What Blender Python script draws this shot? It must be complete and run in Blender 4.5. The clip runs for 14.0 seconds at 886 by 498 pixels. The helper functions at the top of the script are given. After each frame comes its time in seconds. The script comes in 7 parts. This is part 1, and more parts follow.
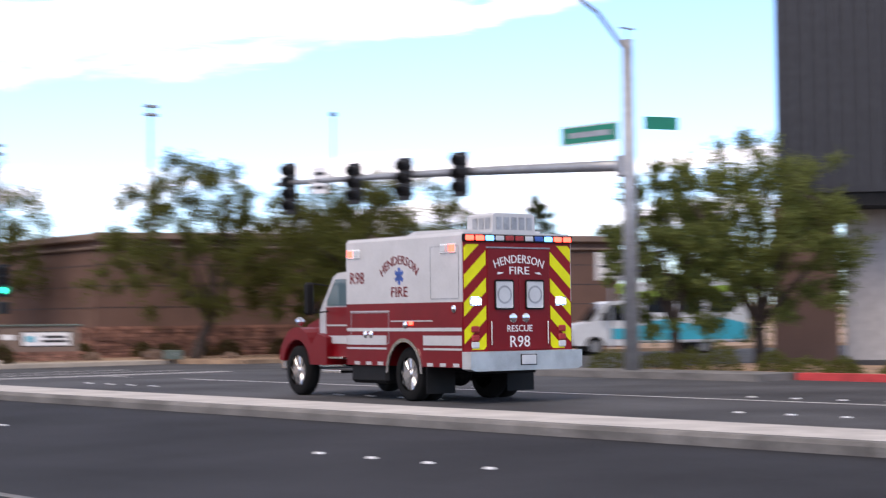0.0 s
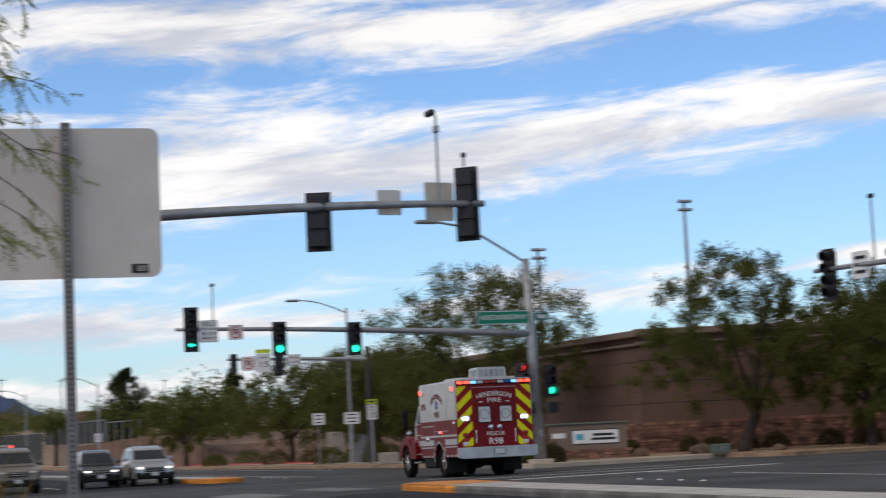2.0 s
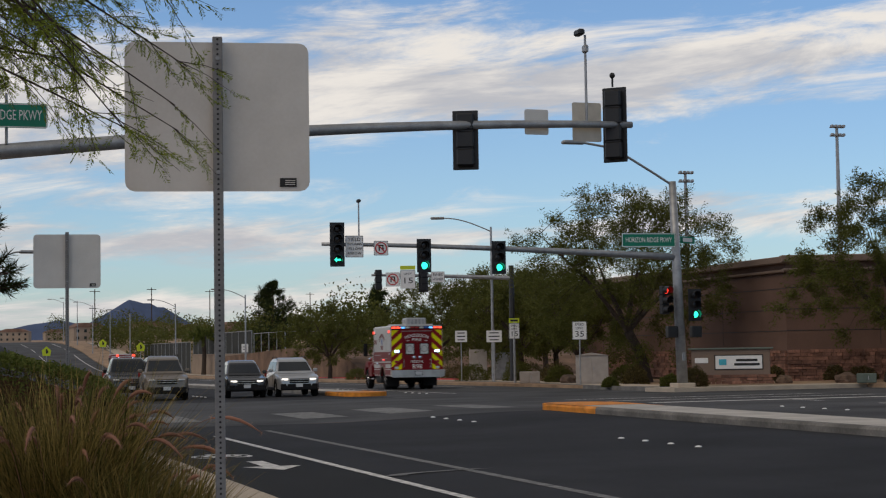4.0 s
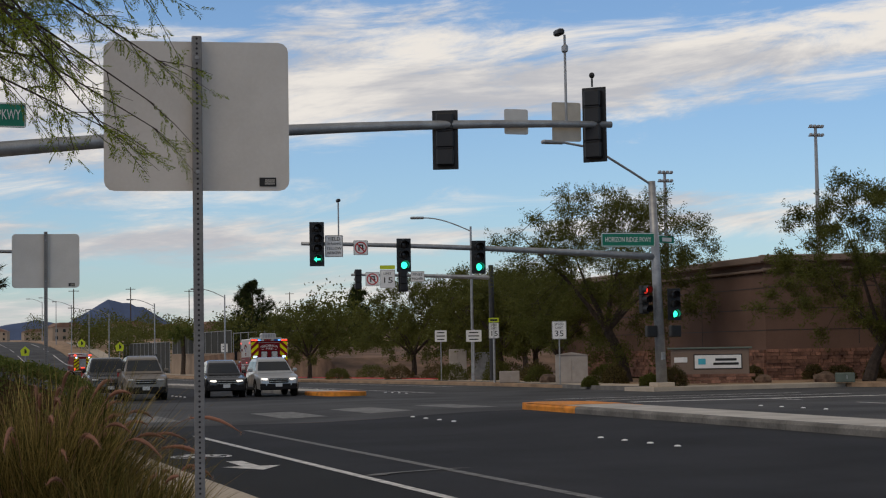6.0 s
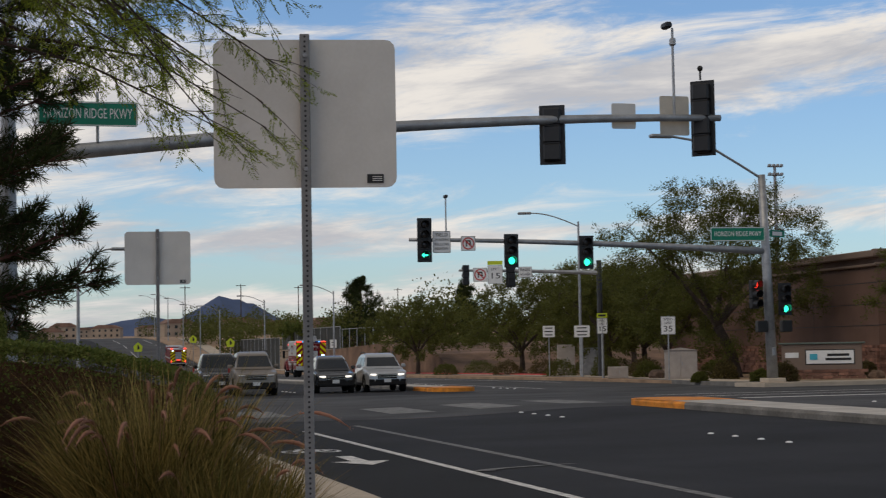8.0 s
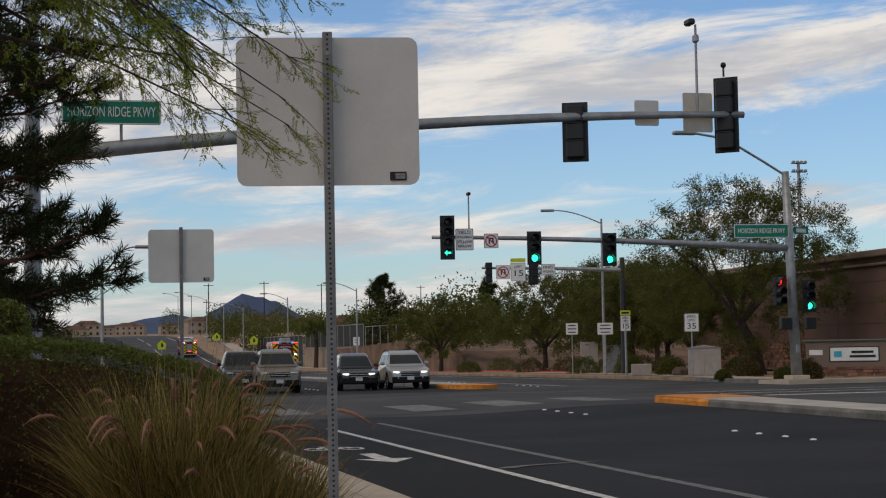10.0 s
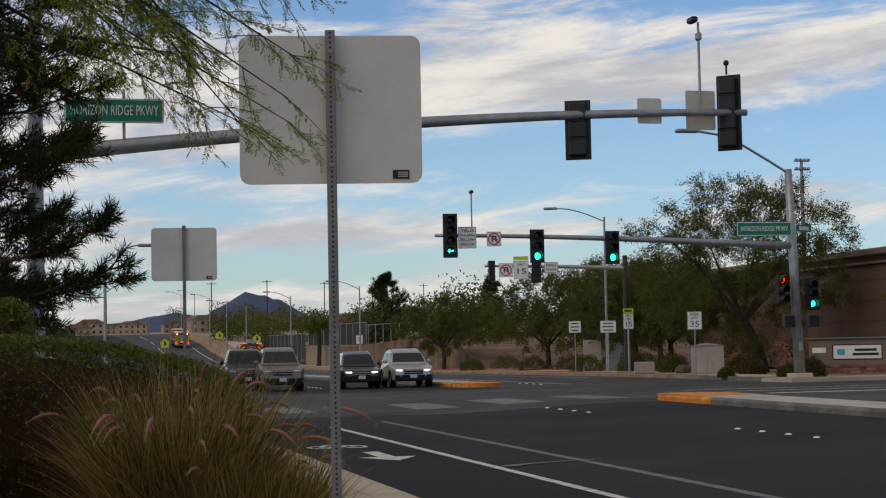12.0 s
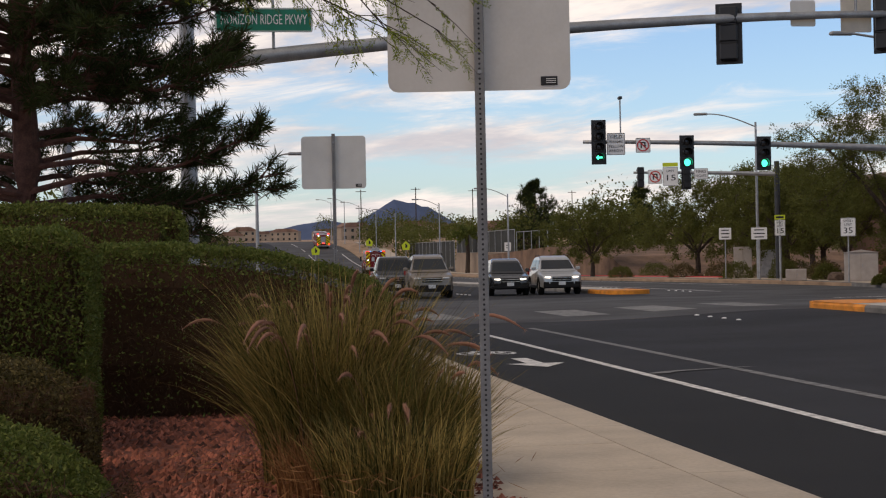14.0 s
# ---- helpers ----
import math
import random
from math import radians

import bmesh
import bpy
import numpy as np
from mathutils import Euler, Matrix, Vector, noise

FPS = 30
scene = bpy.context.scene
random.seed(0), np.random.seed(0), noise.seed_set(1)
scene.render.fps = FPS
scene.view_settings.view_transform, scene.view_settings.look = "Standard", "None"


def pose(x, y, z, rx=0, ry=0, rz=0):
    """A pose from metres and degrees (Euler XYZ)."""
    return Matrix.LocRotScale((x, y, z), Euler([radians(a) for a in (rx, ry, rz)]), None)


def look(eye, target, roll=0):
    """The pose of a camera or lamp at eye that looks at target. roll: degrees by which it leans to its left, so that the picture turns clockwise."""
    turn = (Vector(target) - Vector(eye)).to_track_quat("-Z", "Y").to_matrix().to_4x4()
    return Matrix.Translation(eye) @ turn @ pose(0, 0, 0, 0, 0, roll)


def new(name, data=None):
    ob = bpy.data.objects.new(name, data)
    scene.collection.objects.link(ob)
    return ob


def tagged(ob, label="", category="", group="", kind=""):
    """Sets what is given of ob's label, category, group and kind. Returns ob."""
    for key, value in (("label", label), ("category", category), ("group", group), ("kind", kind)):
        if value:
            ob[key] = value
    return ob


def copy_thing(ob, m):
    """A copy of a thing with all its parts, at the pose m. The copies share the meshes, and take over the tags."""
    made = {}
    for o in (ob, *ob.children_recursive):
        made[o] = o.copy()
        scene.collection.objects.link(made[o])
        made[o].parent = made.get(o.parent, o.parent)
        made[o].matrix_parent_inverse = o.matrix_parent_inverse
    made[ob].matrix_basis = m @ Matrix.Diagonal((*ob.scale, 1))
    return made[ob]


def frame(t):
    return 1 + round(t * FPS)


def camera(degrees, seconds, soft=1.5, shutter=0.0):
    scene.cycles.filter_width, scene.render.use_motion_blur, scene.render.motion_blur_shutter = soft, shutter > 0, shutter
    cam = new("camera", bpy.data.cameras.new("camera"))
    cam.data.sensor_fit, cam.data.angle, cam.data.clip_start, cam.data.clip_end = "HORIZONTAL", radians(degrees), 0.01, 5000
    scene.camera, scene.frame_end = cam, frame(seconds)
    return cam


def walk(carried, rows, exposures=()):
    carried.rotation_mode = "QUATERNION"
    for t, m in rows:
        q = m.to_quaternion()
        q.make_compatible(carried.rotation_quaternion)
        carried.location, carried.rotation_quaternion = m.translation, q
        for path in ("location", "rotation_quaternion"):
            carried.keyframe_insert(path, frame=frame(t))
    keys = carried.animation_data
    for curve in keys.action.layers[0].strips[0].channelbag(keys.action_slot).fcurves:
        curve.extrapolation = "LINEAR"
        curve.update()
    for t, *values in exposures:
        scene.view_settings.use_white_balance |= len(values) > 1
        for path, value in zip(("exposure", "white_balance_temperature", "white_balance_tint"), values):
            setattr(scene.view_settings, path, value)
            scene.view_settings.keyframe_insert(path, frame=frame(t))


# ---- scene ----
# The camera: a hand-held zoom at eye height on the pavement, panning from the right to the left.
cam = camera(29.29, 14.0, soft=1.15, shutter=0.5)
EYE = (0.0, 0.0, 1.6)


def aim(azimuth, pitch, roll):
    """A camera pose at the eye: azimuth clockwise from the road's direction (+y)."""
    a, p = radians(azimuth), radians(pitch)
    way = Vector((math.sin(a) * math.cos(p), math.cos(a) * math.cos(p), math.sin(p)))
    return look(EYE, Vector(EYE) + way, roll)


AIMS = [
    (0, 40.902, 2.308, -0.607),
    (0.2, 37.239, 2.591, -1.400),
    (0.5, 32.785, 2.824, -1.246),
    (0.9, 28.547, 3.044, -1.198),
    (1, 27.426, 3.081, -1.109),
    (1.2, 24.246, 2.925, -1.524),
    (1.3, 22.229, 2.720, -1.505),
    (1.4, 22.789, 2.671, -1.815),
    (1.5, 23.959, 3.257, -0.798),
    (1.7, 25.232, 5.088, -2.270),
    (2, 22.911, 5.964, -2.651),
    (2.2, 20.992, 5.630, -2.811),
    (2.5, 17.642, 4.960, -1.679),
    (3, 17.400, 3.656, -1.030),
    (3.5, 17.771, 3.402, -0.904),
    (4, 17.911, 3.391, -0.904),
    (4.2, 18.514, 3.393, -0.936),
    (6.5, 18.598, 3.366, -0.940),
    (7, 18.534, 3.352, -0.958),
    (7.5, 16.513, 3.325, -0.937),
    (8, 14.958, 3.280, -1.016),
    (8.5, 14.293, 3.262, -0.997),
    (11, 14.119, 3.163, -1.079),
    (11.5, 14.025, 3.135, -1.057),
    (12, 14.083, 3.148, -1.108),
    (12.5, 12.745, 3.047, -1.073),
    (13, 9.719, 2.697, -1.014),
    (13.5, 8.853, 0.335, -0.935),
    (14, 9.017, 0.110, -1.150),
]
walk(cam, [(t, aim(a, p, r)) for t, a, p, r in AIMS],
     exposures=[(0.0, 1.27, 6350, 20), (1.0, 0.92, 6300, 20), (1.6, 0.56, 6300, 18), (2.1, 0.2, 6450, 10), (3.0, -0.1, 6750, 10), (12.6, -0.1, 6850, 10), (13.5, -0.05, 7050, 13), (14.0, 0.2, 7150, 16)])

# World: broken cloud over a pale blue evening sky.
SUN_EL, SUN_AZ = radians(52), radians(-115)


def make_world():
    w = bpy.data.worlds.new("sky")
    scene.world = w
    w.use_nodes = True
    nt = w.node_tree
    nt.nodes.clear()
    N, Lk = nt.nodes.new, nt.links.new

    def calc(op, a, b=None, c=None):
        n = N("ShaderNodeMath")
        n.operation = op
        for i, v in enumerate((a, b, c)):
            if v is None:
                continue
            if isinstance(v, (int, float)):
                n.inputs[i].default_value = v
            else:
                Lk(v, n.inputs[i])
        return n.outputs[0]

    def noise_of(vector, scale, detail, rough=0.6, distortion=0.0):
        n = N("ShaderNodeTexNoise")
        n.inputs["Scale"].default_value, n.inputs["Detail"].default_value = scale, detail
        n.inputs["Roughness"].default_value, n.inputs["Distortion"].default_value = rough, distortion
        Lk(vector, n.inputs["Vector"])
        return n.outputs["Fac"]

    def ramp_of(fac, stops):
        r = N("ShaderNodeValToRGB")
        r.color_ramp.interpolation = 'EASE'
        for i, (p, c) in enumerate(stops):
            e = r.color_ramp.elements[i]
            e.position, e.color = p, (*c, 1)
        Lk(fac, r.inputs[0])
        return r.outputs["Color"]

    def mix_of(kind, fac, a, b):
        n = N("ShaderNodeMix")
        n.data_type, n.blend_type = 'RGBA', kind
        for key, v in (("Factor", fac), ("A", a), ("B", b)):
            if isinstance(v, (int, float)):
                n.inputs[key].default_value = v
            elif isinstance(v, tuple):
                n.inputs[key].default_value = (*v, 1)
            else:
                Lk(v, n.inputs[key])
        return n.outputs["Result"]

    out = N("ShaderNodeOutputWorld")
    bg = N("ShaderNodeBackground")
    bg.inputs["Strength"].default_value = 0.1
    sky = N("ShaderNodeTexSky")
    sky.sky_type = 'NISHITA'
    sky.sun_disc = False
    sky.sun_elevation = SUN_EL
    sky.sun_rotation = SUN_AZ
    sky.air_density, sky.dust_density, sky.ozone_density = 1.0, 0.6, 2.0
    tc = N("ShaderNodeTexCoord")
    way = tc.outputs["Generated"]
    sep = N("ShaderNodeSeparateXYZ")
    Lk(way, sep.inputs[0])
    az = calc('MULTIPLY', calc('ARCTAN2', sep.outputs["X"], sep.outputs["Y"]), 57.2958)
    el = calc('MULTIPLY', calc('ARCSINE', sep.outputs["Z"]), 57.2958)
    # cloud space: long flat streaks that rise a little towards the right
    flat = N("ShaderNodeCombineXYZ")
    Lk(calc('MULTIPLY', az, 0.055), flat.inputs[0])
    Lk(calc('SUBTRACT', calc('MULTIPLY', el, 0.27), calc('MULTIPLY', az, 0.022)), flat.inputs[1])
    streak = flat.outputs[0]
    big = noise_of(streak, 1.0, 3, 0.5, 0.3)
    fine = noise_of(streak, 2.6, 10, 0.66, 0.5)
    # bands of cloud: middle height, rise with azimuth, half thickness and its change
    warped = calc('MULTIPLY_ADD', calc('SUBTRACT', big, 0.5), 3.4, el)

    def band(mid, rise, half, thin, weight):
        off = calc('SUBTRACT', az, 16.0)
        centre = calc('MULTIPLY_ADD', off, rise, mid)
        h = calc('MAXIMUM', calc('MULTIPLY_ADD', off, -thin, half), 0.35)
        d = calc('DIVIDE', calc('ABSOLUTE', calc('SUBTRACT', warped, centre)), h)
        return calc('MULTIPLY', calc('SUBTRACT', 1.0, d), weight)
    cover = calc('MAXIMUM', band(8.8, 0.062, 2.7, 0.09, 0.42), band(3.9, 0.035, 0.85, 0.03, 0.3))
    cover = calc('MAXIMUM', cover, band(1.7, 0.06, 0.75, 0.012, 0.3))
    cover = calc('MAXIMUM', cover, band(13.6, 0.05, 1.6, 0.0, 0.36))
    cover = calc('MAXIMUM', cover, -0.32)
    dens = calc('ADD', calc('MULTIPLY_ADD', calc('SUBTRACT', fine, 0.5), 1.5, 0.41), cover)
    # cloud cover added overhead, above the view, to make the ambient light neutral
    unseen_deck = N("ShaderNodeMapRange")
    unseen_deck.inputs["From Min"].default_value, unseen_deck.inputs["From Max"].default_value = 0.26, 0.5
    unseen_deck.inputs["To Min"].default_value, unseen_deck.inputs["To Max"].default_value = 0.0, 0.85
    Lk(sep.outputs["Z"], unseen_deck.inputs["Value"])
    body = ramp_of(dens, ((0.32, (0, 0, 0)), (0.76, (1, 1, 1))))
    mass = calc('MAXIMUM', body, unseen_deck.outputs[0])
    # cloud tone: bright rims, greyer bellies
    soft = noise_of(streak, 2.0, 6, 0.6, 0.4)
    shade = calc('ADD', soft, calc('MULTIPLY', calc('SUBTRACT', fine, 0.5), 0.5))
    tone = ramp_of(shade, ((0.34, (5.2, 5.4, 6.0)), (0.62, (8.7, 8.45, 8.2))))
    blue = mix_of('MULTIPLY', 1.0, sky.outputs[0], (0.9, 1.1, 1.34))
    both = mix_of('MIX', mass, blue, tone)
    # the sky is dimmed towards the unseen zenith to lower light on the ground
    fade = N("ShaderNodeMapRange")
    fade.inputs["From Min"].default_value, fade.inputs["From Max"].default_value = 0.2, 0.75
    fade.inputs["To Min"].default_value, fade.inputs["To Max"].default_value = 1.0, 0.38
    Lk(sep.outputs["Z"], fade.inputs["Value"])
    Lk(mix_of('MULTIPLY', 1.0, both, fade.outputs[0]), bg.inputs["Color"])
    Lk(bg.outputs[0], out.inputs[0])


make_world()
sun_data = bpy.data.lights.new("sun", 'SUN')
sun_data.energy, sun_data.angle, sun_data.color = 0.9, radians(35), (1.0, 0.86, 0.68)
sun = new("sun", sun_data)
sun.rotation_euler = Vector((-math.sin(SUN_AZ) * math.cos(SUN_EL), -math.cos(SUN_AZ) * math.cos(SUN_EL), -math.sin(SUN_EL))).to_track_quat("-Z", "Y").to_euler()


# ---- materials ----
def material(name, color, rough=0.6, metal=0.0, vary=0.12, scale=4.0, grain=40.0, bump=0.0, bump_scale=None, color2=None,
             emit=None, strength=0.0, coat=0.0, mid=0.5, random_value=0.0, alpha_mix=None):
    """A node material: base colour varied at two scales, with an optional bump."""
    m = bpy.data.materials.new(name)
    m.use_nodes = True
    nt = m.node_tree
    N, Lk = nt.nodes.new, nt.links.new
    b = nt.nodes["Principled BSDF"]
    b.inputs["Roughness"].default_value = rough
    b.inputs["Metallic"].default_value = metal
    b.inputs["Coat Weight"].default_value = coat
    if emit:
        b.inputs["Emission Color"].default_value = (*emit, 1)
        b.inputs["Emission Strength"].default_value = strength
    tc = N("ShaderNodeTexCoord")
    n1 = N("ShaderNodeTexNoise"); n1.inputs["Scale"].default_value = scale; n1.inputs["Detail"].default_value = 5
    n2 = N("ShaderNodeTexNoise"); n2.inputs["Scale"].default_value = grain; n2.inputs["Detail"].default_value = 3
    Lk(tc.outputs["Object"], n1.inputs["Vector"]); Lk(tc.outputs["Object"], n2.inputs["Vector"])
    c2 = color2 or tuple(min(1, c * (1 + 2.2 * vary)) for c in color)
    c1 = tuple(c * (1 - vary) for c in color) if not color2 else color
    r = N("ShaderNodeValToRGB")
    r.color_ramp.elements[0].position, r.color_ramp.elements[1].position = mid - 0.18, mid + 0.18
    r.color_ramp.elements[0].color, r.color_ramp.elements[1].color = (*c1, 1), (*c2, 1)
    Lk(n1.outputs["Fac"], r.inputs[0])
    mx = N("ShaderNodeMix"); mx.data_type = 'RGBA'; mx.blend_type = 'OVERLAY'; mx.inputs["Factor"].default_value = min(1.0, vary * 2.5)
    Lk(r.outputs["Color"], mx.inputs["A"]); Lk(n2.outputs["Color"], mx.inputs["B"])
    bw = N("ShaderNodeRGBToBW"); Lk(n2.outputs["Color"], bw.inputs[0]); Lk(bw.outputs[0], mx.inputs["B"])
    last = mx.outputs["Result"]
    if random_value:
        oi = N("ShaderNodeObjectInfo"); ge = N("ShaderNodeNewGeometry")
        ad = N("ShaderNodeMath"); ad.operation = 'ADD'; Lk(oi.outputs["Random"], ad.inputs[0]); Lk(ge.outputs["Random Per Island"], ad.inputs[1])
        fr = N("ShaderNodeMath"); fr.operation = 'FRACT'; Lk(ad.outputs[0], fr.inputs[0])
        mr = N("ShaderNodeMapRange"); mr.inputs["To Min"].default_value = 1 - random_value; mr.inputs["To Max"].default_value = 1 + random_value
        Lk(fr.outputs[0], mr.inputs["Value"])
        hs = N("ShaderNodeHueSaturation"); Lk(mr.outputs[0], hs.inputs["Value"]); Lk(last, hs.inputs["Color"]); last = hs.outputs["Color"]
    Lk(last, b.inputs["Base Color"])
    if bump:
        n3 = N("ShaderNodeTexNoise"); n3.inputs["Scale"].default_value = bump_scale or grain; n3.inputs["Detail"].default_value = 4
        Lk(tc.outputs["Object"], n3.inputs["Vector"])
        bp = N("ShaderNodeBump"); bp.inputs["Strength"].default_value = bump; bp.inputs["Distance"].default_value = 0.02
        Lk(n3.outputs["Fac"], bp.inputs["Height"]); Lk(bp.outputs[0], b.inputs["Normal"])
    return m


def leaf_material(name, c1, c2, random_value=0.35):
    """Leaves: matt, and lit through from behind."""
    m = material(name, c1, 0.6, 0, 0.1, 3.0, 20, color2=c2, random_value=random_value)
    nt = m.node_tree
    b = nt.nodes["Principled BSDF"]
    b.inputs["Specular IOR Level"].default_value = 0.2
    # each leaf takes its own shade between the two colours
    ge = nt.nodes.new("ShaderNodeNewGeometry")
    ramp = [n for n in nt.nodes if n.type == 'VALTORGB'][0]
    ramp.color_ramp.elements[0].position, ramp.color_ramp.elements[1].position = 0.1, 0.95
    nt.links.new(ge.outputs["Random Per Island"], ramp.inputs[0])
    tr = nt.nodes.new("ShaderNodeBsdfTranslucent")
    src = b.inputs["Base Color"].links[0].from_socket
    nt.links.new(src, tr.inputs["Color"])
    mx = nt.nodes.new("ShaderNodeMixShader")
    mx.inputs[0].default_value = 0.4
    nt.links.new(b.outputs[0], mx.inputs[1])
    nt.links.new(tr.outputs[0], mx.inputs[2])
    nt.links.new(mx.outputs[0], nt.nodes["Material Output"].inputs[0])
    return m


def glass_material(name, tint=(0.02, 0.025, 0.03), rough=0.05):
    m = bpy.data.materials.new(name)
    m.use_nodes = True
    b = m.node_tree.nodes["Principled BSDF"]
    b.inputs["Base Color"].default_value = (*tint, 1)
    b.inputs["Roughness"].default_value = rough
    b.inputs["Specular IOR Level"].default_value = 0.3
    return m


M = {}
M["asphalt"] = material("asphalt", (0.022, 0.0225, 0.026), 0.85, 0, 0.24, 0.35, 30, 0.25, 60)
# paler asphalt: the sky's grazing sheen is put into the base colour
M["sheen_asphalt"] = material("sheen_asphalt", (0.06, 0.06, 0.063), 0.8, 0, 0.26, 0.35, 30, 0.25, 60)
M["fresh_asphalt"] = material("fresh_asphalt", (0.013, 0.0125, 0.0125), 0.8, 0, 0.14, 0.6, 40, 0.3, 70)
M["concrete"] = material("concrete", (0.46, 0.39, 0.31), 0.85, 0, 0.1, 1.2, 30, 0.15, 40)
M["median_top"] = material("median_top", (0.46, 0.435, 0.4), 0.85, 0, 0.1, 1.5, 30, 0.15, 40)
M["kerb"] = material("kerb_concrete", (0.15, 0.143, 0.133), 0.9, 0, 0.22, 1.6, 20, 0.2, 30)
M["orange_paint"] = material("orange_paint", (0.62, 0.22, 0.02), 0.7, 0, 0.2, 3, 30)
M["red_paint"] = material("red_paint", (0.5, 0.05, 0.05), 0.7, 0, 0.15, 3, 30)
M["road_paint"] = material("road_paint", (0.55, 0.54, 0.52), 0.7, 0, 0.3, 6, 40)
M["worn_paint"] = material("worn_paint", (0.15, 0.15, 0.147), 0.8, 0, 0.3, 5, 40)
M["marker"] = material("marker_ceramic", (0.8, 0.8, 0.78), 0.4)
M["gravel"] = material("red_gravel", (0.13, 0.04, 0.025), 0.9, 0, 0.3, 3, 60, 0.6, 50)
M["tan_gravel"] = material("tan_gravel", (0.30, 0.20, 0.125), 0.9, 0, 0.25, 0.8, 40, 0.3, 40)
M["boulder"] = material("landscape_boulder", (0.13, 0.085, 0.06), 0.9, 0, 0.3, 3, 30, 0.5, 20)
for k in ("asphalt", "fresh_asphalt", "sheen_asphalt"):
    M[k].node_tree.nodes["Principled BSDF"].inputs["Specular IOR Level"].default_value = 0.2
M["soil"] = material("bare_soil", (0.15, 0.09, 0.058), 0.95, 0, 0.3, 0.6, 20, 0.4, 15)
M["galv"] = material("galvanised_steel", (0.33, 0.34, 0.35), 0.5, 0.55, 0.12, 4, 30)
M["post_steel"] = material("weathered_post_steel", (0.2, 0.2, 0.2), 0.6, 0.3, 0.15, 4, 30)
M["signal_black"] = material("signal_black", (0.012, 0.012, 0.013), 0.45, 0, 0.1)
M["sign_back"] = material("sign_aluminium", (0.62, 0.60, 0.56), 0.55, 0.25, 0.05, 2.5, 60)
M["sign_white"] = material("sign_white", (0.78, 0.78, 0.77), 0.5, 0, 0.04)
M["sign_tan"] = material("sign_tan_back", (0.55, 0.5, 0.42), 0.6, 0, 0.06)
M["sign_green"] = material("sign_green", (0.0, 0.2, 0.12), 0.5, 0, 0.06)
M["letter_white"] = material("letter_white", (0.8, 0.8, 0.8), 0.5, 0, 0.02)
M["letter_black"] = material("letter_black", (0.01, 0.01, 0.01), 0.5, 0, 0.02)
M["sign_yellow"] = material("sign_yellow_green", (0.55, 0.65, 0.02), 0.5, 0, 0.05)
M["sign_red"] = material("sign_red", (0.5, 0.03, 0.03), 0.5, 0, 0.05)
M["green_light"] = material("green_light", (0.0, 0.4, 0.3), 0.3, emit=(0.02, 1.0, 0.55), strength=2.2)
M["red_light"] = material("red_light", (0.4, 0.0, 0.0), 0.3, emit=(1.0, 0.05, 0.03), strength=1.2)
M["amber_light"] = material("amber_light", (0.5, 0.2, 0.0), 0.3, emit=(1.0, 0.24, 0.02), strength=2.0)
M["dark_lens"] = material("dark_lens", (0.03, 0.02, 0.015), 0.25)
M["stucco"] = material("tan_stucco", (0.13, 0.076, 0.057), 0.9, 0, 0.1, 0.5, 30, 0.2, 40)
M["stucco_trim"] = material("stucco_trim", (0.2, 0.145, 0.115), 0.9, 0, 0.1, 0.5, 30)
M["stone"] = material("ledge_stone", (0.17, 0.085, 0.06), 0.9, 0, 0.3, 2, 20, 0.3, 12, random_value=0.35)
M["bark"] = material("bark", (0.05, 0.036, 0.028), 0.95, 0, 0.25, 6, 40, 0.6, 25)
M["pine_bark"] = material("pine_bark", (0.09, 0.042, 0.03), 0.95, 0, 0.3, 7, 40, 0.7, 20)
M["mesquite"] = leaf_material("mesquite_leaves", (0.09, 0.1, 0.02), (0.135, 0.14, 0.034), 0.12)
M["mesquite_near"] = leaf_material("mesquite_near_leaves", (0.13, 0.185, 0.016), (0.32, 0.38, 0.05))
M["street_tree"] = leaf_material("street_tree_leaves", (0.12, 0.15, 0.035), (0.21, 0.235, 0.07))
M["pine"] = leaf_material("pine_needles", (0.028, 0.042, 0.012), (0.065, 0.08, 0.024))
M["hedge"] = leaf_material("hedge_leaves", (0.075, 0.105, 0.02), (0.18, 0.2, 0.05))
M["hedge_dry"] = leaf_material("hedge_dry_twigs", (0.065, 0.034, 0.018), (0.11, 0.06, 0.032))
M["grass"] = leaf_material("grass_blades", (0.05, 0.06, 0.012), (0.42, 0.3, 0.1), 0.5)
M["plume"] = leaf_material("grass_plumes", (0.38, 0.19, 0.13), (0.62, 0.4, 0.28), 0.3)
M["straw"] = leaf_material("dry_straw", (0.2, 0.085, 0.035), (0.45, 0.24, 0.1), 0.3)
M["bush"] = leaf_material("bush_leaves", (0.075, 0.06, 0.022), (0.14, 0.11, 0.04))
# the blue of distance haze is put into the base colour
M["mountain"] = material("haze_tinted_mountain", (0.055, 0.085, 0.17), 1.0, 0, 0.12, 0.004, 0.03)
M["far_roof"] = material("far_roof_tile", (0.20, 0.12, 0.09), 0.9, 0, 0.15, 0.3, 5)
M["far_wall"] = material("far_house_wall", (0.32, 0.25, 0.19), 0.9, 0, 0.1, 0.3, 5)
M["block"] = material("block_wall", (0.30, 0.225, 0.165), 0.9, 0, 0.1, 0.6, 12)
M["window_dark"] = glass_material("window_dark")
M["tyre"] = material("tyre_rubber", (0.008, 0.008, 0.008), 0.95, 0, 0.2)
M["black_plastic"] = material("black_plastic", (0.007, 0.007, 0.0075), 0.6)
M["chrome"] = material("chrome", (0.75, 0.75, 0.76), 0.15, 1.0, 0.03)
M["diamond_plate"] = material("diamond_plate", (0.5, 0.5, 0.49), 0.35, 0.75, 0.1, 3, 60, 0.2, 60)
M["fire_red"] = material("fire_red", (0.16, 0.0025, 0.006), 0.4, 0, 0.06, 2, 20)
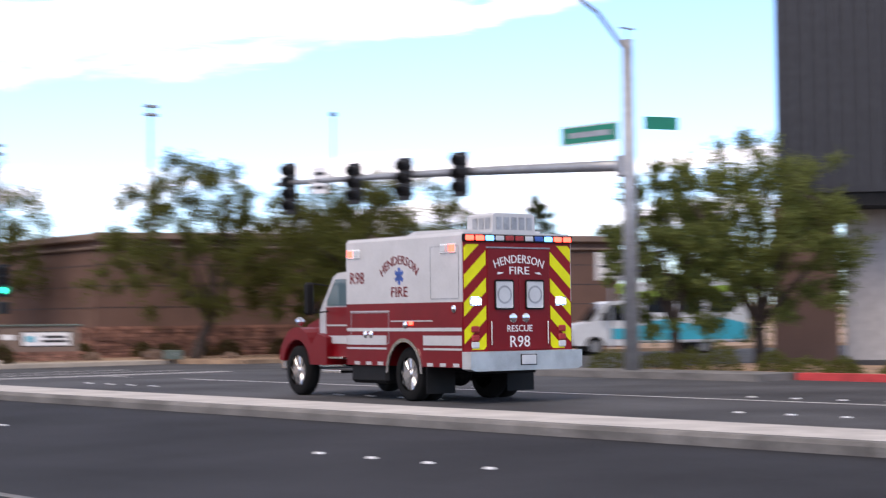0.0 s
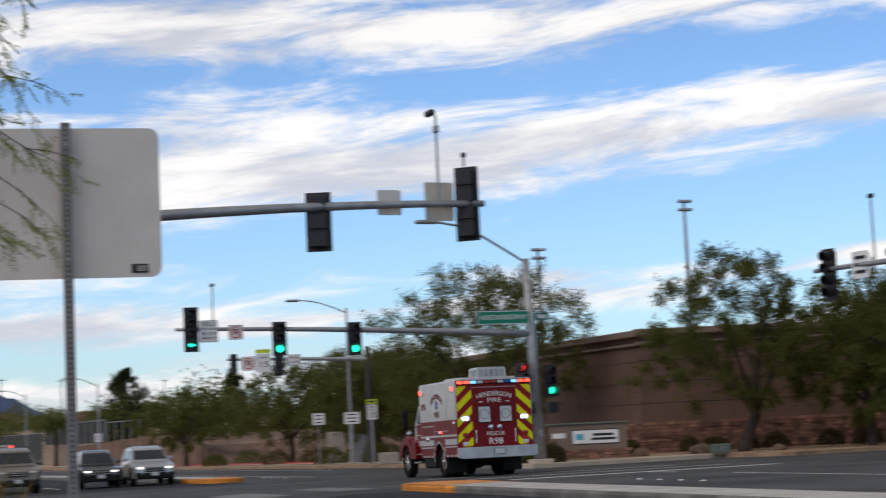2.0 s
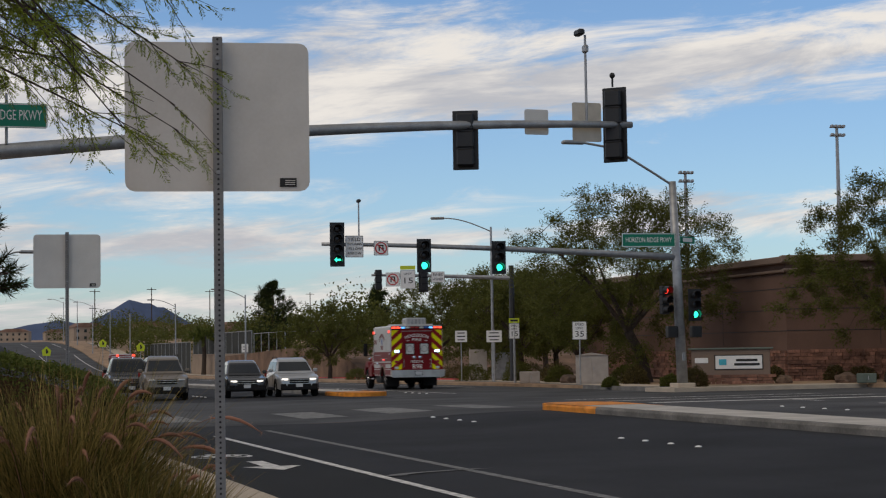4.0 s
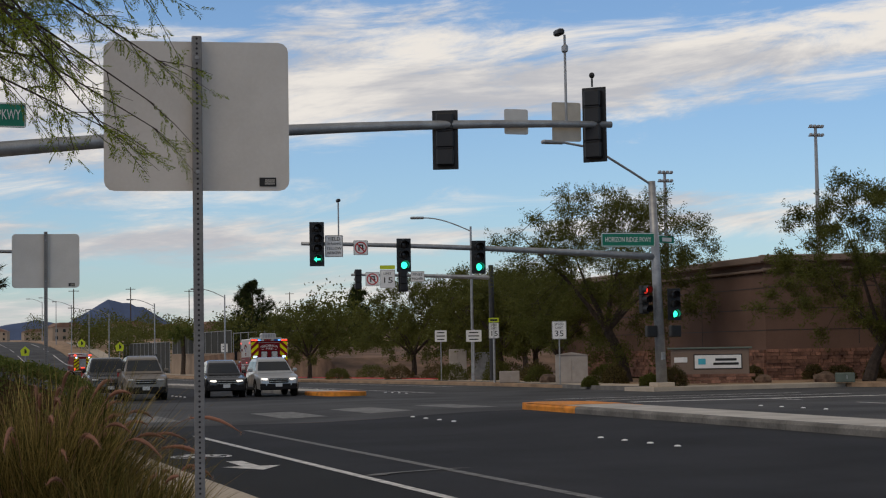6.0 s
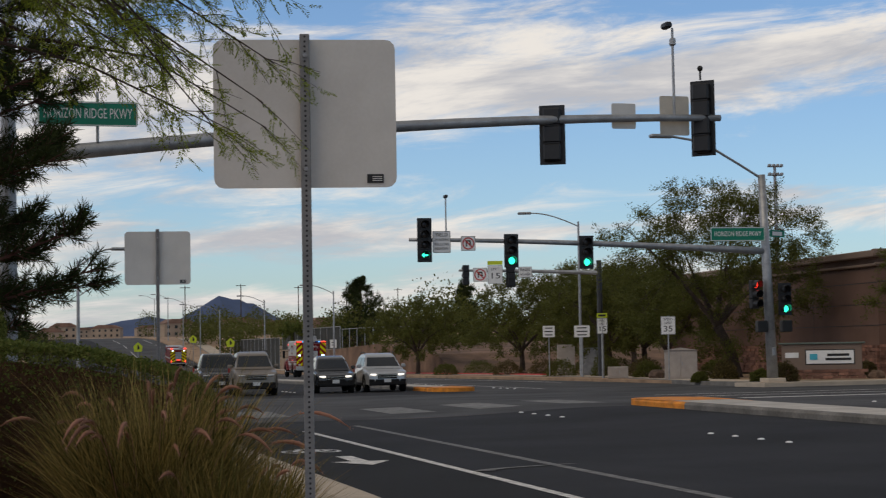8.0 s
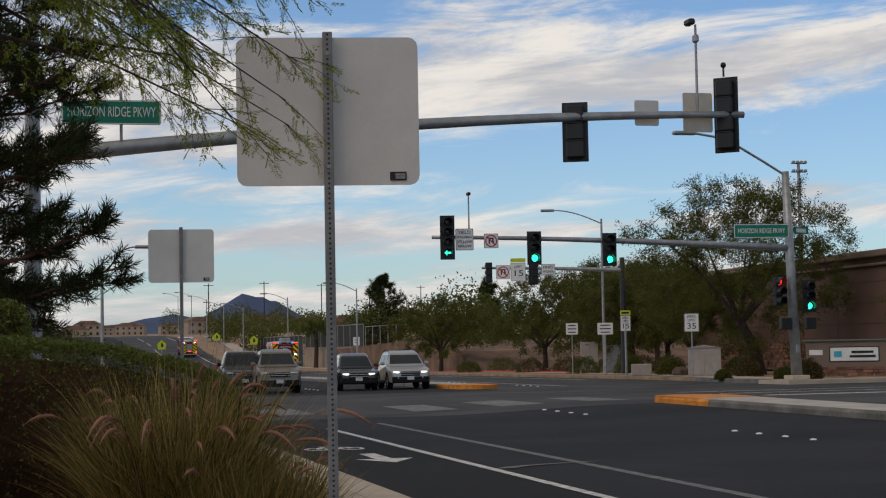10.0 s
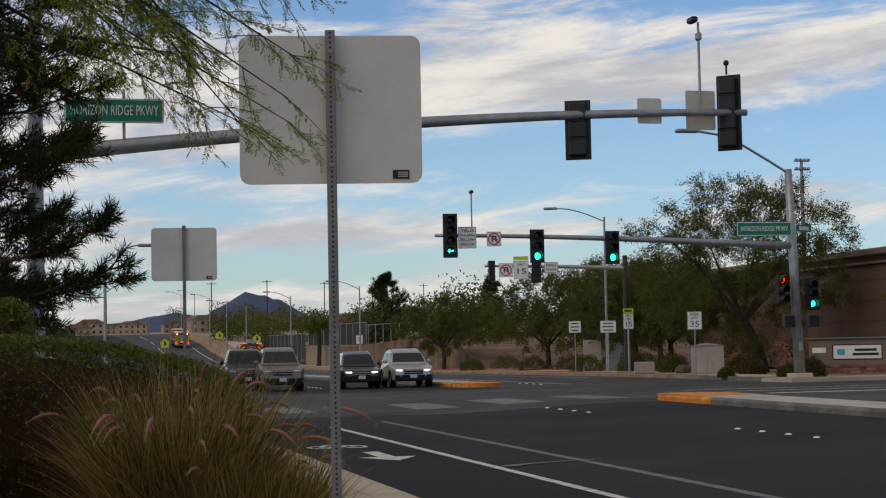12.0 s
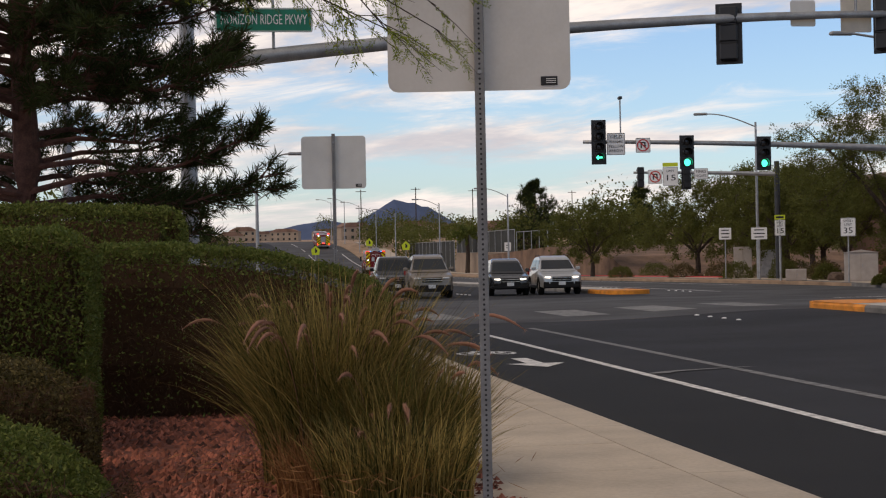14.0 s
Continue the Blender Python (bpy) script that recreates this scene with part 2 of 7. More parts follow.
M["fire_white"] = material("fire_white", (0.5, 0.5, 0.5), 0.35, 0, 0.04, 2, 20, coat=0.2)
M["lime"] = material("lime_stripe", (0.72, 0.72, 0.0), 0.5, 0, 0.04)
M["stripe_red"] = material("stripe_red", (0.23, 0.005, 0.008), 0.5, 0, 0.05)
M["glass"] = glass_material("vehicle_glass", (0.012, 0.016, 0.02))
M["glass"].node_tree.nodes["Principled BSDF"].inputs["Specular IOR Level"].default_value = 0.6
M["pale_glass"] = glass_material("pale_glass", (0.10, 0.15, 0.17))
M["frosted"] = material("frosted_pane", (0.55, 0.57, 0.58), 0.4, 0, 0.05)
M["strobe_red"] = material("strobe_red", (0.5, 0.02, 0.02), 0.3, emit=(1.0, 0.06, 0.03), strength=3.0)
M["strobe_blue"] = material("strobe_blue", (0.02, 0.1, 0.5), 0.3, emit=(0.15, 0.5, 1.0), strength=1.5)
M["strobe_white"] = material("strobe_white", (0.8, 0.85, 0.9), 0.3, emit=(0.45, 0.65, 1.0), strength=5.0)
M["strobe_amber"] = material("strobe_amber", (0.7, 0.3, 0.02), 0.3, emit=(1.0, 0.3, 0.05), strength=3.0)
M["lamp_off_red"] = material("lamp_red", (0.3, 0.015, 0.015), 0.3)
M["lamp_off_blue"] = material("lamp_blue", (0.02, 0.08, 0.35), 0.3)
M["head_light"] = material("head_light", (0.85, 0.85, 0.85), 0.2, emit=(1.0, 0.95, 0.85), strength=1.2)
M["silver"] = material("silver_paint", (0.42, 0.43, 0.44), 0.3, 0.4, 0.04, coat=0.6)
M["car_black"] = material("black_paint", (0.012, 0.013, 0.015), 0.25, 0, 0.05, coat=0.8)
M["car_taupe"] = material("taupe_paint", (0.20, 0.17, 0.14), 0.35, 0.3, 0.05, coat=0.5)
M["car_grey"] = material("grey_paint", (0.04, 0.04, 0.043), 0.3, 0.3, 0.05, coat=0.6)
M["van_white"] = material("van_white", (0.65, 0.68, 0.7), 0.35, 0, 0.04)
M["van_blue"] = material("van_blue", (0.05, 0.42, 0.55), 0.4, 0, 0.04)
M["van_green"] = material("van_green", (0.35, 0.55, 0.08), 0.4, 0, 0.04)
M["cab_beige"] = material("cabinet_beige", (0.36, 0.32, 0.29), 0.7, 0, 0.06)
M["cab_green"] = material("cabinet_green", (0.11, 0.14, 0.12), 0.7, 0, 0.06)
M["ribbed_black"] = material("ribbed_black_metal", (0.03, 0.031, 0.035), 0.5, 0.2, 0.15)
M["white_wall"] = material("white_wall", (0.5, 0.47, 0.45), 0.9, 0, 0.08)
M["cloth_grey"] = material("screen_mesh", (0.03, 0.033, 0.03), 0.9, 0, 0.15, 0.8)


# ---- mesh helpers ----
def part(name, bm, mat, parent=None, label="", smooth=False):
    """Links a bmesh as one mesh object, under a thing or a part if given."""
    me = bpy.data.meshes.new(name)
    bm.to_mesh(me)
    bm.free()
    me.materials.append(M[mat] if isinstance(mat, str) else mat)
    if smooth:
        me.polygons.foreach_set("use_smooth", [True] * len(me.polygons))
    ob = new(name, me)
    if parent is not None:
        ob.parent = parent
    if label:
        tagged(ob, label)
    return ob


def thing(name, m, label, category, group="", kind=""):
    ob = new(name)
    ob.matrix_basis = m
    ob.empty_display_size = 0.3
    return tagged(ob, label, category, group, kind)


def box(bm, c, s, m=None, bevel=0.0, seg=1):
    """A box with its centre and size."""
    r = bmesh.ops.create_cube(bm, size=1.0)
    vs = r["verts"]
    bmesh.ops.scale(bm, vec=s, verts=vs)
    if bevel:
        es = list({e for v in vs for e in v.link_edges})
        g = bmesh.ops.bevel(bm, geom=es, offset=bevel, segments=seg, affect='EDGES', profile=0.5)
        vs = list({v for f in g["faces"] for v in f.verts} | {v for v in vs if v.is_valid})
    if m is not None:
        bmesh.ops.transform(bm, matrix=m, verts=vs)
    bmesh.ops.translate(bm, vec=c, verts=vs)
    return vs


def cyl(bm, a, b, r1, r2=None, seg=10, caps=True):
    """A cylinder or cone between two points."""
    a, b = Vector(a), Vector(b)
    d = b - a
    m = Matrix.Translation((a + b) / 2) @ d.to_track_quat("Z", "Y").to_matrix().to_4x4()
    return bmesh.ops.create_cone(bm, cap_ends=caps, segments=seg, radius1=r1, radius2=r1 if r2 is None else r2, depth=d.length, matrix=m)["verts"]


def prism(bm, pts, lo, hi, axis="y"):
    """Extrudes an outline: for axis y the points are (x, z), for x (y, z), for z (x, y)."""
    def place(p, h):
        return {"y": (p[0], h, p[1]), "x": (h, p[0], p[1]), "z": (p[0], p[1], h)}[axis]
    a = [bm.verts.new(place(p, lo)) for p in pts]
    b = [bm.verts.new(place(p, hi)) for p in pts]
    n = len(pts)
    fs = [bm.faces.new(a), bm.faces.new(b[::-1])]
    for i in range(n):
        fs.append(bm.faces.new((a[i], b[i], b[(i + 1) % n], a[(i + 1) % n])))
    bmesh.ops.recalc_face_normals(bm, faces=fs)
    return a + b


def B():
    return bmesh.new()


def writing(text, size, m, mat, parent, name="lettering", depth=0.004, align='CENTER', bend=0.0, width=None):
    """Words in the built-in font, turned into a mesh; bend bows them upward in the middle (radius)."""
    cu = bpy.data.curves.new(name, 'FONT')
    cu.body, cu.size, cu.extrude, cu.align_x, cu.align_y = text, size, depth, align, 'CENTER'
    cu.resolution_u = 2
    tmp = bpy.data.objects.new("tmp", cu)
    scene.collection.objects.link(tmp)
    bpy.context.view_layer.update()
    me = bpy.data.meshes.new_from_object(tmp.evaluated_get(bpy.context.evaluated_depsgraph_get()))
    bpy.data.objects.remove(tmp)
    me.materials.clear()
    me.materials.append(M[mat])
    if width:
        w = max(v.co.x for v in me.vertices) - min(v.co.x for v in me.vertices)
        for v in me.vertices:
            v.co.x *= width / w
    if bend:
        for v in me.vertices:
            a = v.co.x / bend
            r = bend + v.co.y
            v.co.x, v.co.y = r * math.sin(a), r * math.cos(a) - bend
    ob = new(name, me)
    ob.parent = parent
    ob.matrix_basis = m
    return ob


def tube(bm, pts, r, seg=6):
    """A tube along points; r is a number or a list of radii."""
    rs = r if isinstance(r, (list, tuple)) else [r] * len(pts)
    rings = []
    pts = [Vector(p) for p in pts]
    for i, p in enumerate(pts):
        d = (pts[min(i + 1, len(pts) - 1)] - pts[max(i - 1, 0)]).normalized()
        q = d.to_track_quat("Z", "Y")
        rings.append([bm.verts.new(p + q @ Vector((rs[i] * math.cos(2 * math.pi * k / seg), rs[i] * math.sin(2 * math.pi * k / seg), 0))) for k in range(seg)])
    for a, b in zip(rings, rings[1:]):
        for k in range(seg):
            bm.faces.new((a[k], a[(k + 1) % seg], b[(k + 1) % seg], b[k]))
    bm.faces.new(rings[0][::-1])
    bm.faces.new(rings[-1])


# matt rubber and plastic
for k in ("black_plastic", "tyre", "fire_red", "stripe_red", "lime"):
    M[k].node_tree.nodes["Principled BSDF"].inputs["Specular IOR Level"].default_value = 0.25

# ---- ground, road, kerbs ----
PROFILE = [(-400, 0), (50, 0), (62, -0.1), (78, -0.2), (110, -0.47), (145, -0.75), (175, -0.9), (200, -0.95), (218, -0.75),
           (232, -0.35), (245, 0.4), (255, 1.1), (266, 2.0), (280, 2.8), (300, 3.6), (340, 4.4), (500, 5.6), (900, 9.0), (2500, 24.0), (4000, 30.0)]


def lie(y):
    """The road's height at y."""
    for (a, za), (b, zb) in zip(PROFILE, PROFILE[1:]):
        if y <= b:
            return za + (zb - za) * (y - a) / (b - a)
    return PROFILE[-1][1]


def ease(t):
    t = min(1.0, max(0.0, t))
    return t * t * (3 - 2 * t)


def height(x, y):
    """The road's height: the far carriageway lies a little higher than the near one before the crossing."""
    return lie(y) + 0.15 * ease((x - 9.0) / 5.0) * (1 - ease((y - 37.0) / 18.0))


def steps_between(a, b, step):
    n = max(1, int(math.ceil((b - a) / step)))
    return [a + (b - a) * i / n for i in range(n + 1)]


def strip(bm, x0, x1, y0, y1, z, step=8.0, side=0.0):
    """A strip that follows the road's profile; x0 and x1 are numbers or functions of y. side > 0 adds faces down by that much."""
    f0 = x0 if callable(x0) else (lambda y: x0)
    f1 = x1 if callable(x1) else (lambda y: x1)
    prev = None
    ys = steps_between(y0, y1, step)
    for i, y in enumerate(ys):
        n = 1 if abs(f1(ys[0]) - f0(ys[0])) < 3 else 24
        row = []
        for k in range(n + 1):
            x = f0(y) + (f1(y) - f0(y)) * k / n
            row.append(bm.verts.new((x, y, height(x, y) + z)))
        low = [bm.verts.new((v.co.x, y, v.co.z - side)) for v in (row[0], row[-1])] if side else None
        if prev:
            for k in range(n):
                bm.faces.new((prev[0][k], prev[0][k + 1], row[k + 1], row[k]))
            if side:
                bm.faces.new((prev[1][0], prev[0][0], row[0], low[0]))
                bm.faces.new((prev[0][-1], prev[1][1], low[1], row[-1]))
        if side and i in (0, len(ys) - 1):
            bm.faces.new(row + [low[1], low[0]])
        prev = (row, low)


def setting(ob, label, category):
    return tagged(ob, label, category, kind="structure")


def far_kerb(y):
    """The kerb of the opposite side beyond the crossing."""
    pts = [(57, 27.2), (61, 26.6), (66, 27.4), (78, 29.0), (121, 30.6), (400, 32.0)]
    if y <= 57:
        return 27.2
    for (a, xa), (b, xb) in zip(pts, pts[1:]):
        if y <= b:
            return xa + (xb - xa) * (y - a) / (b - a)
    return 32.0


bm = B()
xs = [-3000, -800, -200, -60, -20, 0, 20, 40, 60, 90, 200, 800, 3000]
ys = [-600, -100, -30, 0, 25, 50, 62, 78, 95, 110, 145, 175, 200, 218, 232, 245, 255, 266, 280, 300, 340, 500, 900, 2500, 4000]
grid = [[bm.verts.new((x, y, lie(y) - 0.05)) for x in xs] for y in ys]
for r0, r1 in zip(grid, grid[1:]):
    for i in range(len(xs) - 1):
        bm.faces.new((r0[i], r0[i + 1], r1[i + 1], r1[i]))
setting(part("ground", bm, "tan_gravel"), "dry tan desert ground", "ground")

bm = B()
strip(bm, 3.6, 15.3, -60, 37, 0.0, 4)
strip(bm, 5.0, 16.7, 57, 330, 0.0, 4)
setting(part("road", bm, "asphalt"), "dark sealed asphalt of the near lanes", "road")
# far lanes and crossing, with the sky sheen painted as a paler grey
bm = B()
strip(bm, 15.3, 30.1, -60, 37, 0.0, 4)
strip(bm, -160, 3.6, 33, 57, 0.0, 6)
strip(bm, 3.6, 34.0, 37, 57, 0.0, 2)
strip(bm, 34.0, 160, 33, 57, 0.0, 2)
strip(bm, 30.1, 34.0, 33, 37, 0.0, 2)
strip(bm, 16.7, far_kerb, 57, 330, 0.0, 4)
strip(bm, 30.1, 75, 26, 33, 0.0)
strip(bm, 36.0, 75, -10, 26, 0.0)
setting(part("road", bm, "sheen_asphalt"), "grey asphalt of the far lanes and the crossing, painted paler for sky sheen", "road")
bm = B()
strip(bm, 3.66, 5.78, -40, 36, 0.004)
setting(part("bicycle_lane", bm, "fresh_asphalt"), "black freshly sealed asphalt bicycle lane", "bicycle lane")


def paint(name, label, mat, build):
    bm = B()
    build(bm)
    return setting(part(name, bm, mat), label, "road marking")


paint("lane_line", "white solid bicycle lane line", "road_paint", lambda bm: strip(bm, 5.79, 5.92, -40, 32.5, 0.009))
paint("edge_line", "worn white lane edge line", "worn_paint", lambda bm: strip(bm, 7.15, 7.30, -40, 34.2, 0.005))
paint("stop_line", "white stop line across the far lanes", "road_paint", lambda bm: strip(bm, 18.6, 26.8, 40.0, 40.5, 0.005))
for i in range(2):
    paint("crossing_line", "worn white line of the pedestrian crossing", "road_paint", lambda bm: strip(bm, 18.6, 27.0, 43.0 + 3.0 * i, 43.25 + 3.0 * i, 0.005))
for x in (6.3, 9.8, 11.95, 14.17):
    paint("crossing_bar", "faded pale bar of the pedestrian crossing", "worn_paint", lambda bm: strip(bm, x - 0.55, x + 0.55, 39.6, 43.4, 0.005))
paint("turn_line", "worn curved white turn line", "worn_paint", lambda bm: strip(bm, lambda y: 5.92 + 1.6 * ((y - 20.8) / 0.75) ** 2, lambda y: 6.2 + 1.6 * ((y - 20.8) / 0.75) ** 2, 20.8, 21.5, 0.012, 0.1))
for x in (22.6,):
    paint("lane_line", "white solid lane line on the far side", "road_paint", lambda bm: strip(bm, x - 0.06, x + 0.06, -20, 40, 0.005))
paint("lane_line", "white lane line along the far carriageway", "road_paint", lambda bm: strip(bm, 20.4, 20.52, 62, 300, 0.005))
paint("lane_line", "white edge line along the far carriageway", "road_paint", lambda bm: strip(bm, 25.6, 25.75, 75, 300, 0.005))


def arrow_mark(bm):
    pts = [(-0.42, -0.2), (0.0, -1.0), (0.42, -0.2), (0.12, -0.2), (0.12, 1.0), (-0.12, 1.0), (-0.12, -0.2)]
    bm.faces.new([bm.verts.new((5.0 + x, 23.6 + y, 0.012)) for x, y in pts])


paint("lane_arrow", "white painted bicycle lane arrow", "road_paint", arrow_mark)


def bicycle_mark(bm):
    for cx in (4.5, 5.05):
        for k in range(12):
            a, b = 2 * math.pi * k / 12, 2 * math.pi * (k + 1) / 12
            q = [(0.2, a), (0.2, b), (0.13, b), (0.13, a)]
            bm.faces.new([bm.verts.new((cx + r * math.cos(t), 26.0 + 1.8 * r * math.sin(t), 0.012)) for r, t in q])
    for (x0, y0), (x1, y1) in (((4.5, 26.0), (4.7, 26.5)), ((4.7, 26.5), (5.0, 26.4)), ((5.0, 26.4), (5.05, 26.0)), ((4.5, 26.0), (4.8, 25.9)), ((4.8, 25.9), (5.0, 26.4)), ((4.62, 26.6), (4.8, 26.6))):
        d = Vector((x1 - x0, y1 - y0, 0)).normalized()
        n = Vector((-d.y, d.x, 0)) * 0.05
        bm.faces.new([bm.verts.new(Vector(p) + s * n) for p, s in (((x0, y0, 0.0125), -1), ((x1, y1, 0.0125), -1), ((x1, y1, 0.0125), 1), ((x0, y0, 0.0125), 1))])


paint("bicycle_mark", "white painted bicycle symbol", "road_paint", bicycle_mark)

# raised ceramic lane markers, in groups of four
bm = B()
cyl(bm, (0, 0, 0), (0, 0, 0.012), 0.055, 0.052, 10)
cyl(bm, (0, 0, 0.012), (0, 0, 0.022), 0.052, 0.025, 10)
marker_mesh = part("lane_marker", bm, "marker")
tagged(marker_mesh, "white round ceramic lane marker on asphalt", "lane marker", "lane markers")
first_marker = True
for gx, starts in ((11.5, (2.0, 12.6, 23.2, 33.7, 66.0, 76.5, 87.0)), (19.6, (3.0, 13.2, 22.8, 32.4, 63.0, 74.0)), (23.4, (6.0, 16.0, 26.0))):
    for y0 in starts:
        for k in range(4):
            m = pose(gx + 0.02 * math.sin(y0), y0 + 0.95 * k, height(gx, y0 + 0.95 * k) + 0.002)
            if first_marker:
                marker_mesh.matrix_basis = m
                first_marker = False
            else:
                copy_thing(marker_mesh, m)


def slab(name, label, category, x0, x1, y0, y1, mat, z=0.15, step=6.0):
    bm = B()
    strip(bm, x0, x1, y0, y1, z, step, side=z + 0.04)
    return setting(part(name, bm, mat), label, category)


# median: a kerbed concrete island with an orange nose
MED_A, MED_B = 14.45, 16.15


def island(name, xa, xb, y_nose, y_back, toward):
    """A long island with a rounded nose: kerb stones round a paved top."""
    root = thing(name, pose(0, 0, 0), "long kerbed concrete traffic island with an orange painted nose", "traffic island", kind="structure")
    mid, r = (xa + xb) / 2, (xb - xa) / 2
    bm = B()
    strip(bm, xa + 0.16, xb - 0.16, min(y_nose - toward * r, y_back), max(y_nose - toward * r, y_back), 0.152, 6)
    part("paving", bm, "median_top", root)
    step = 3.0
    n = int(abs(y_nose - y_back - toward * r) / step)
    for side, x in ((-1, xa), (1, xb)):
        for k in range(n):
            y = y_nose - toward * (r + step * (k + 0.5))
            bm = B()
            out = x
            inn = x - side * 0.165
            prism(bm, [(out, -0.04), (out - side * 0.0, 0.10), (out - side * 0.03, 0.145), (out - side * 0.05, 0.15), (inn, 0.15), (inn, -0.04)], y - step / 2 + 0.006, y + step / 2 - 0.006, "y")
            bmesh.ops.translate(bm, vec=(0, 0, height(x, y)), verts=bm.verts)
            part("kerb_stone", bm, "orange_paint" if k == 0 else "kerb", root)
    # nose
    bm = B()
    ring = [(mid + r * math.cos(a), y_nose - toward * r + toward * r * math.sin(a)) for a in [math.pi * i / 12 for i in range(13)]]
    prism(bm, ring, -0.04 + height(mid, y_nose), 0.15 + height(mid, y_nose), "z")
    part("nose", bm, "orange_paint", root, "orange painted kerb nose")
    bm = B()
    strip(bm, xa + 0.02, xb - 0.02, min(y_nose - toward * (r + 2.0), y_nose - toward * r), max(y_nose - toward * (r + 2.0), y_nose - toward * r), 0.157, 6)
    part("painted_top", bm, "orange_paint", root, "orange painted top near the nose")
    return root


island("median", MED_A, MED_B, 38.0, -60.0, 1)
island("median", 15.9, 17.5, 60.6, 104.0, -1)

# pavements and kerbs
slab("pavement", "pale concrete pavement beside the road", "pavement", 1.7, 3.23, -40, 40, "concrete")
bm = B()
strip(bm, -30, 1.71, -40, 31, 0.15, 6, side=0.2)
setting(part("planting_bed", bm, "gravel"), "bed of crushed red gravel", "planting bed")
bm = B()
strip(bm, 27.4, 75, 57.2, 330, 0.13, 6, side=0.2)
setting(part("verge", bm, "tan_gravel"), "verge of tan decomposed granite", "verge")
slab("pavement", "pale concrete pavement on the far side", "pavement", lambda y: far_kerb(y) + 0.2, lambda y: far_kerb(y) + 2.2, 57.2, 300, "concrete", 0.152)
slab("kerb", "grey concrete kerb of the far pavement", "kerb", lambda y: far_kerb(y), lambda y: far_kerb(y) + 0.19, 57.2, 300, "kerb", 0.155, 3)
slab("verge", "verge of tan gravel beside the driveway", "verge", 30.5, 36.0, -10, 29.0, "tan_gravel", 0.14)
slab("kerb", "concrete kerb painted red", "kerb", 30.1, 30.48, 4, 23.0, "red_paint", 0.155, 3)
slab("kerb", "grey concrete kerb at the corner", "kerb", 28.9, 30.48, 23.1, 30, "kerb", 0.155, 3)
slab("verge", "verge of tan gravel before the stone wall", "verge", 34, 75, 50.0, 57.1, "tan_gravel", 0.14)
slab("kerb", "concrete kerb painted red near the school fence", "kerb", 31.2, 31.6, 95, 130, "red_paint", 0.22, 3)

slab("pavement", "concrete corner pavement under the signal mast", "pavement", 26.2, 34.0, 54.7, 57.19, "concrete", 0.148)

# the walking side's kerb, in cast lengths with open joints
kerb = thing("kerb", pose(0, 0, 0), "pale cast concrete kerb with joints along the bicycle lane", "kerb", kind="structure")
bm = B()
prism(bm, [(3.235, -0.04), (3.235, 0.15), (3.61, 0.15), (3.655, 0.14), (3.67, 0.11), (3.67, -0.04)], -1.494, 1.494, "y")
stone0 = part("kerb_length", bm, "concrete", kerb)
stone0.location = (0, -30, 0.003)
for k in range(1, 23):
    o = new("kerb_length", stone0.data)
    o.parent, o.location = kerb, (0, -30 + 3.0 * k, 0.003)
# pavement panels
walkway = thing("pavement_panels", pose(0, 0, 0), "pale broom-finished concrete pavement panels with joints", "pavement", kind="structure")
bm = B()
box(bm, (0, 0, 0), (1.51, 1.488, 0.02), bevel=0.006)
panel0 = part("panel", bm, "concrete", walkway)
panel0.location = (2.465, -8, 0.148)
for k in range(1, 31):
    o = new("panel", panel0.data)
    o.parent, o.location = walkway, (2.465, -8 + 1.5 * k, 0.148 + 0.001 * math.sin(k * 2.3))


# ---- signals, signs, lamps ----
def face_to(x, y, z, heading):
    """A pose whose -y side faces the compass heading (degrees, 0 = towards the walker down the road)."""
    return pose(x, y, z, 0, 0, heading)


def signal_head(parent, m, n, lit=None, lens="green_light", arrow=False, plate=True):
    """A vertical signal head, its face towards -y: backplate, housing, n visors and lenses. lit: index from the top."""
    head = new("signal_head")
    head.parent = parent
    head.matrix_basis = m
    tagged(head, "black traffic signal head with a backplate")
    h = 0.345 * n
    if plate:
        bm = B()
        box(bm, (0, 0.02, 0), (0.5, 0.02, h + 0.12), bevel=0.008)
        part("backplate", bm, "signal_black", head)
    bm = B()
    for k in range(n):
        box(bm, (0, 0.1, h / 2 - 0.345 * (k + 0.5)), (0.34, 0.2, 0.335), bevel=0.03)
        if k < n - 1:
            box(bm, (0, 0.1, h / 2 - 0.345 * (k + 1)), (0.3, 0.17, 0.02))
    part("housing", bm, "signal_black", head)
    for k in range(n):
        z = h / 2 - 0.345 * (k + 0.5)
        bm = B()
        r0 = 0.155
        pts = [math.radians(a) for a in range(-40, 221, 20)]
        ring = []
        for a in pts:
            ring.append([bm.verts.new((rr * math.cos(a), yy, z + rr * math.sin(a))) for rr, yy in ((r0, 0.0), (r0, -0.24 - 0.04 * math.sin(a)), (r0 - 0.008, -0.24 - 0.04 * math.sin(a)), (r0 - 0.008, 0.0))])
        for p, q in zip(ring, ring[1:]):
            for i in range(3):
                bm.faces.new((p[i], p[i + 1], q[i + 1], q[i]))
        part("visor", bm, "signal_black", head)
        on = lit == k
        bm = B()
        if on and arrow:
            bm.faces.new([bm.verts.new((x, -0.03, z + zz)) for x, zz in ((-0.11, 0), (-0.02, 0.09), (-0.02, 0.03), (0.11, 0.03), (0.11, -0.03), (-0.02, -0.03), (-0.02, -0.09))])
        else:
            bmesh.ops.create_uvsphere(bm, u_segments=12, v_segments=6, radius=0.14, matrix=Matrix.Translation((0, 0.02, z)) @ Matrix.Diagonal((1, 0.3, 1, 1)))
        part("lens", bm, lens if on else "dark_lens", head, "lit lens" if on else "")
    return head


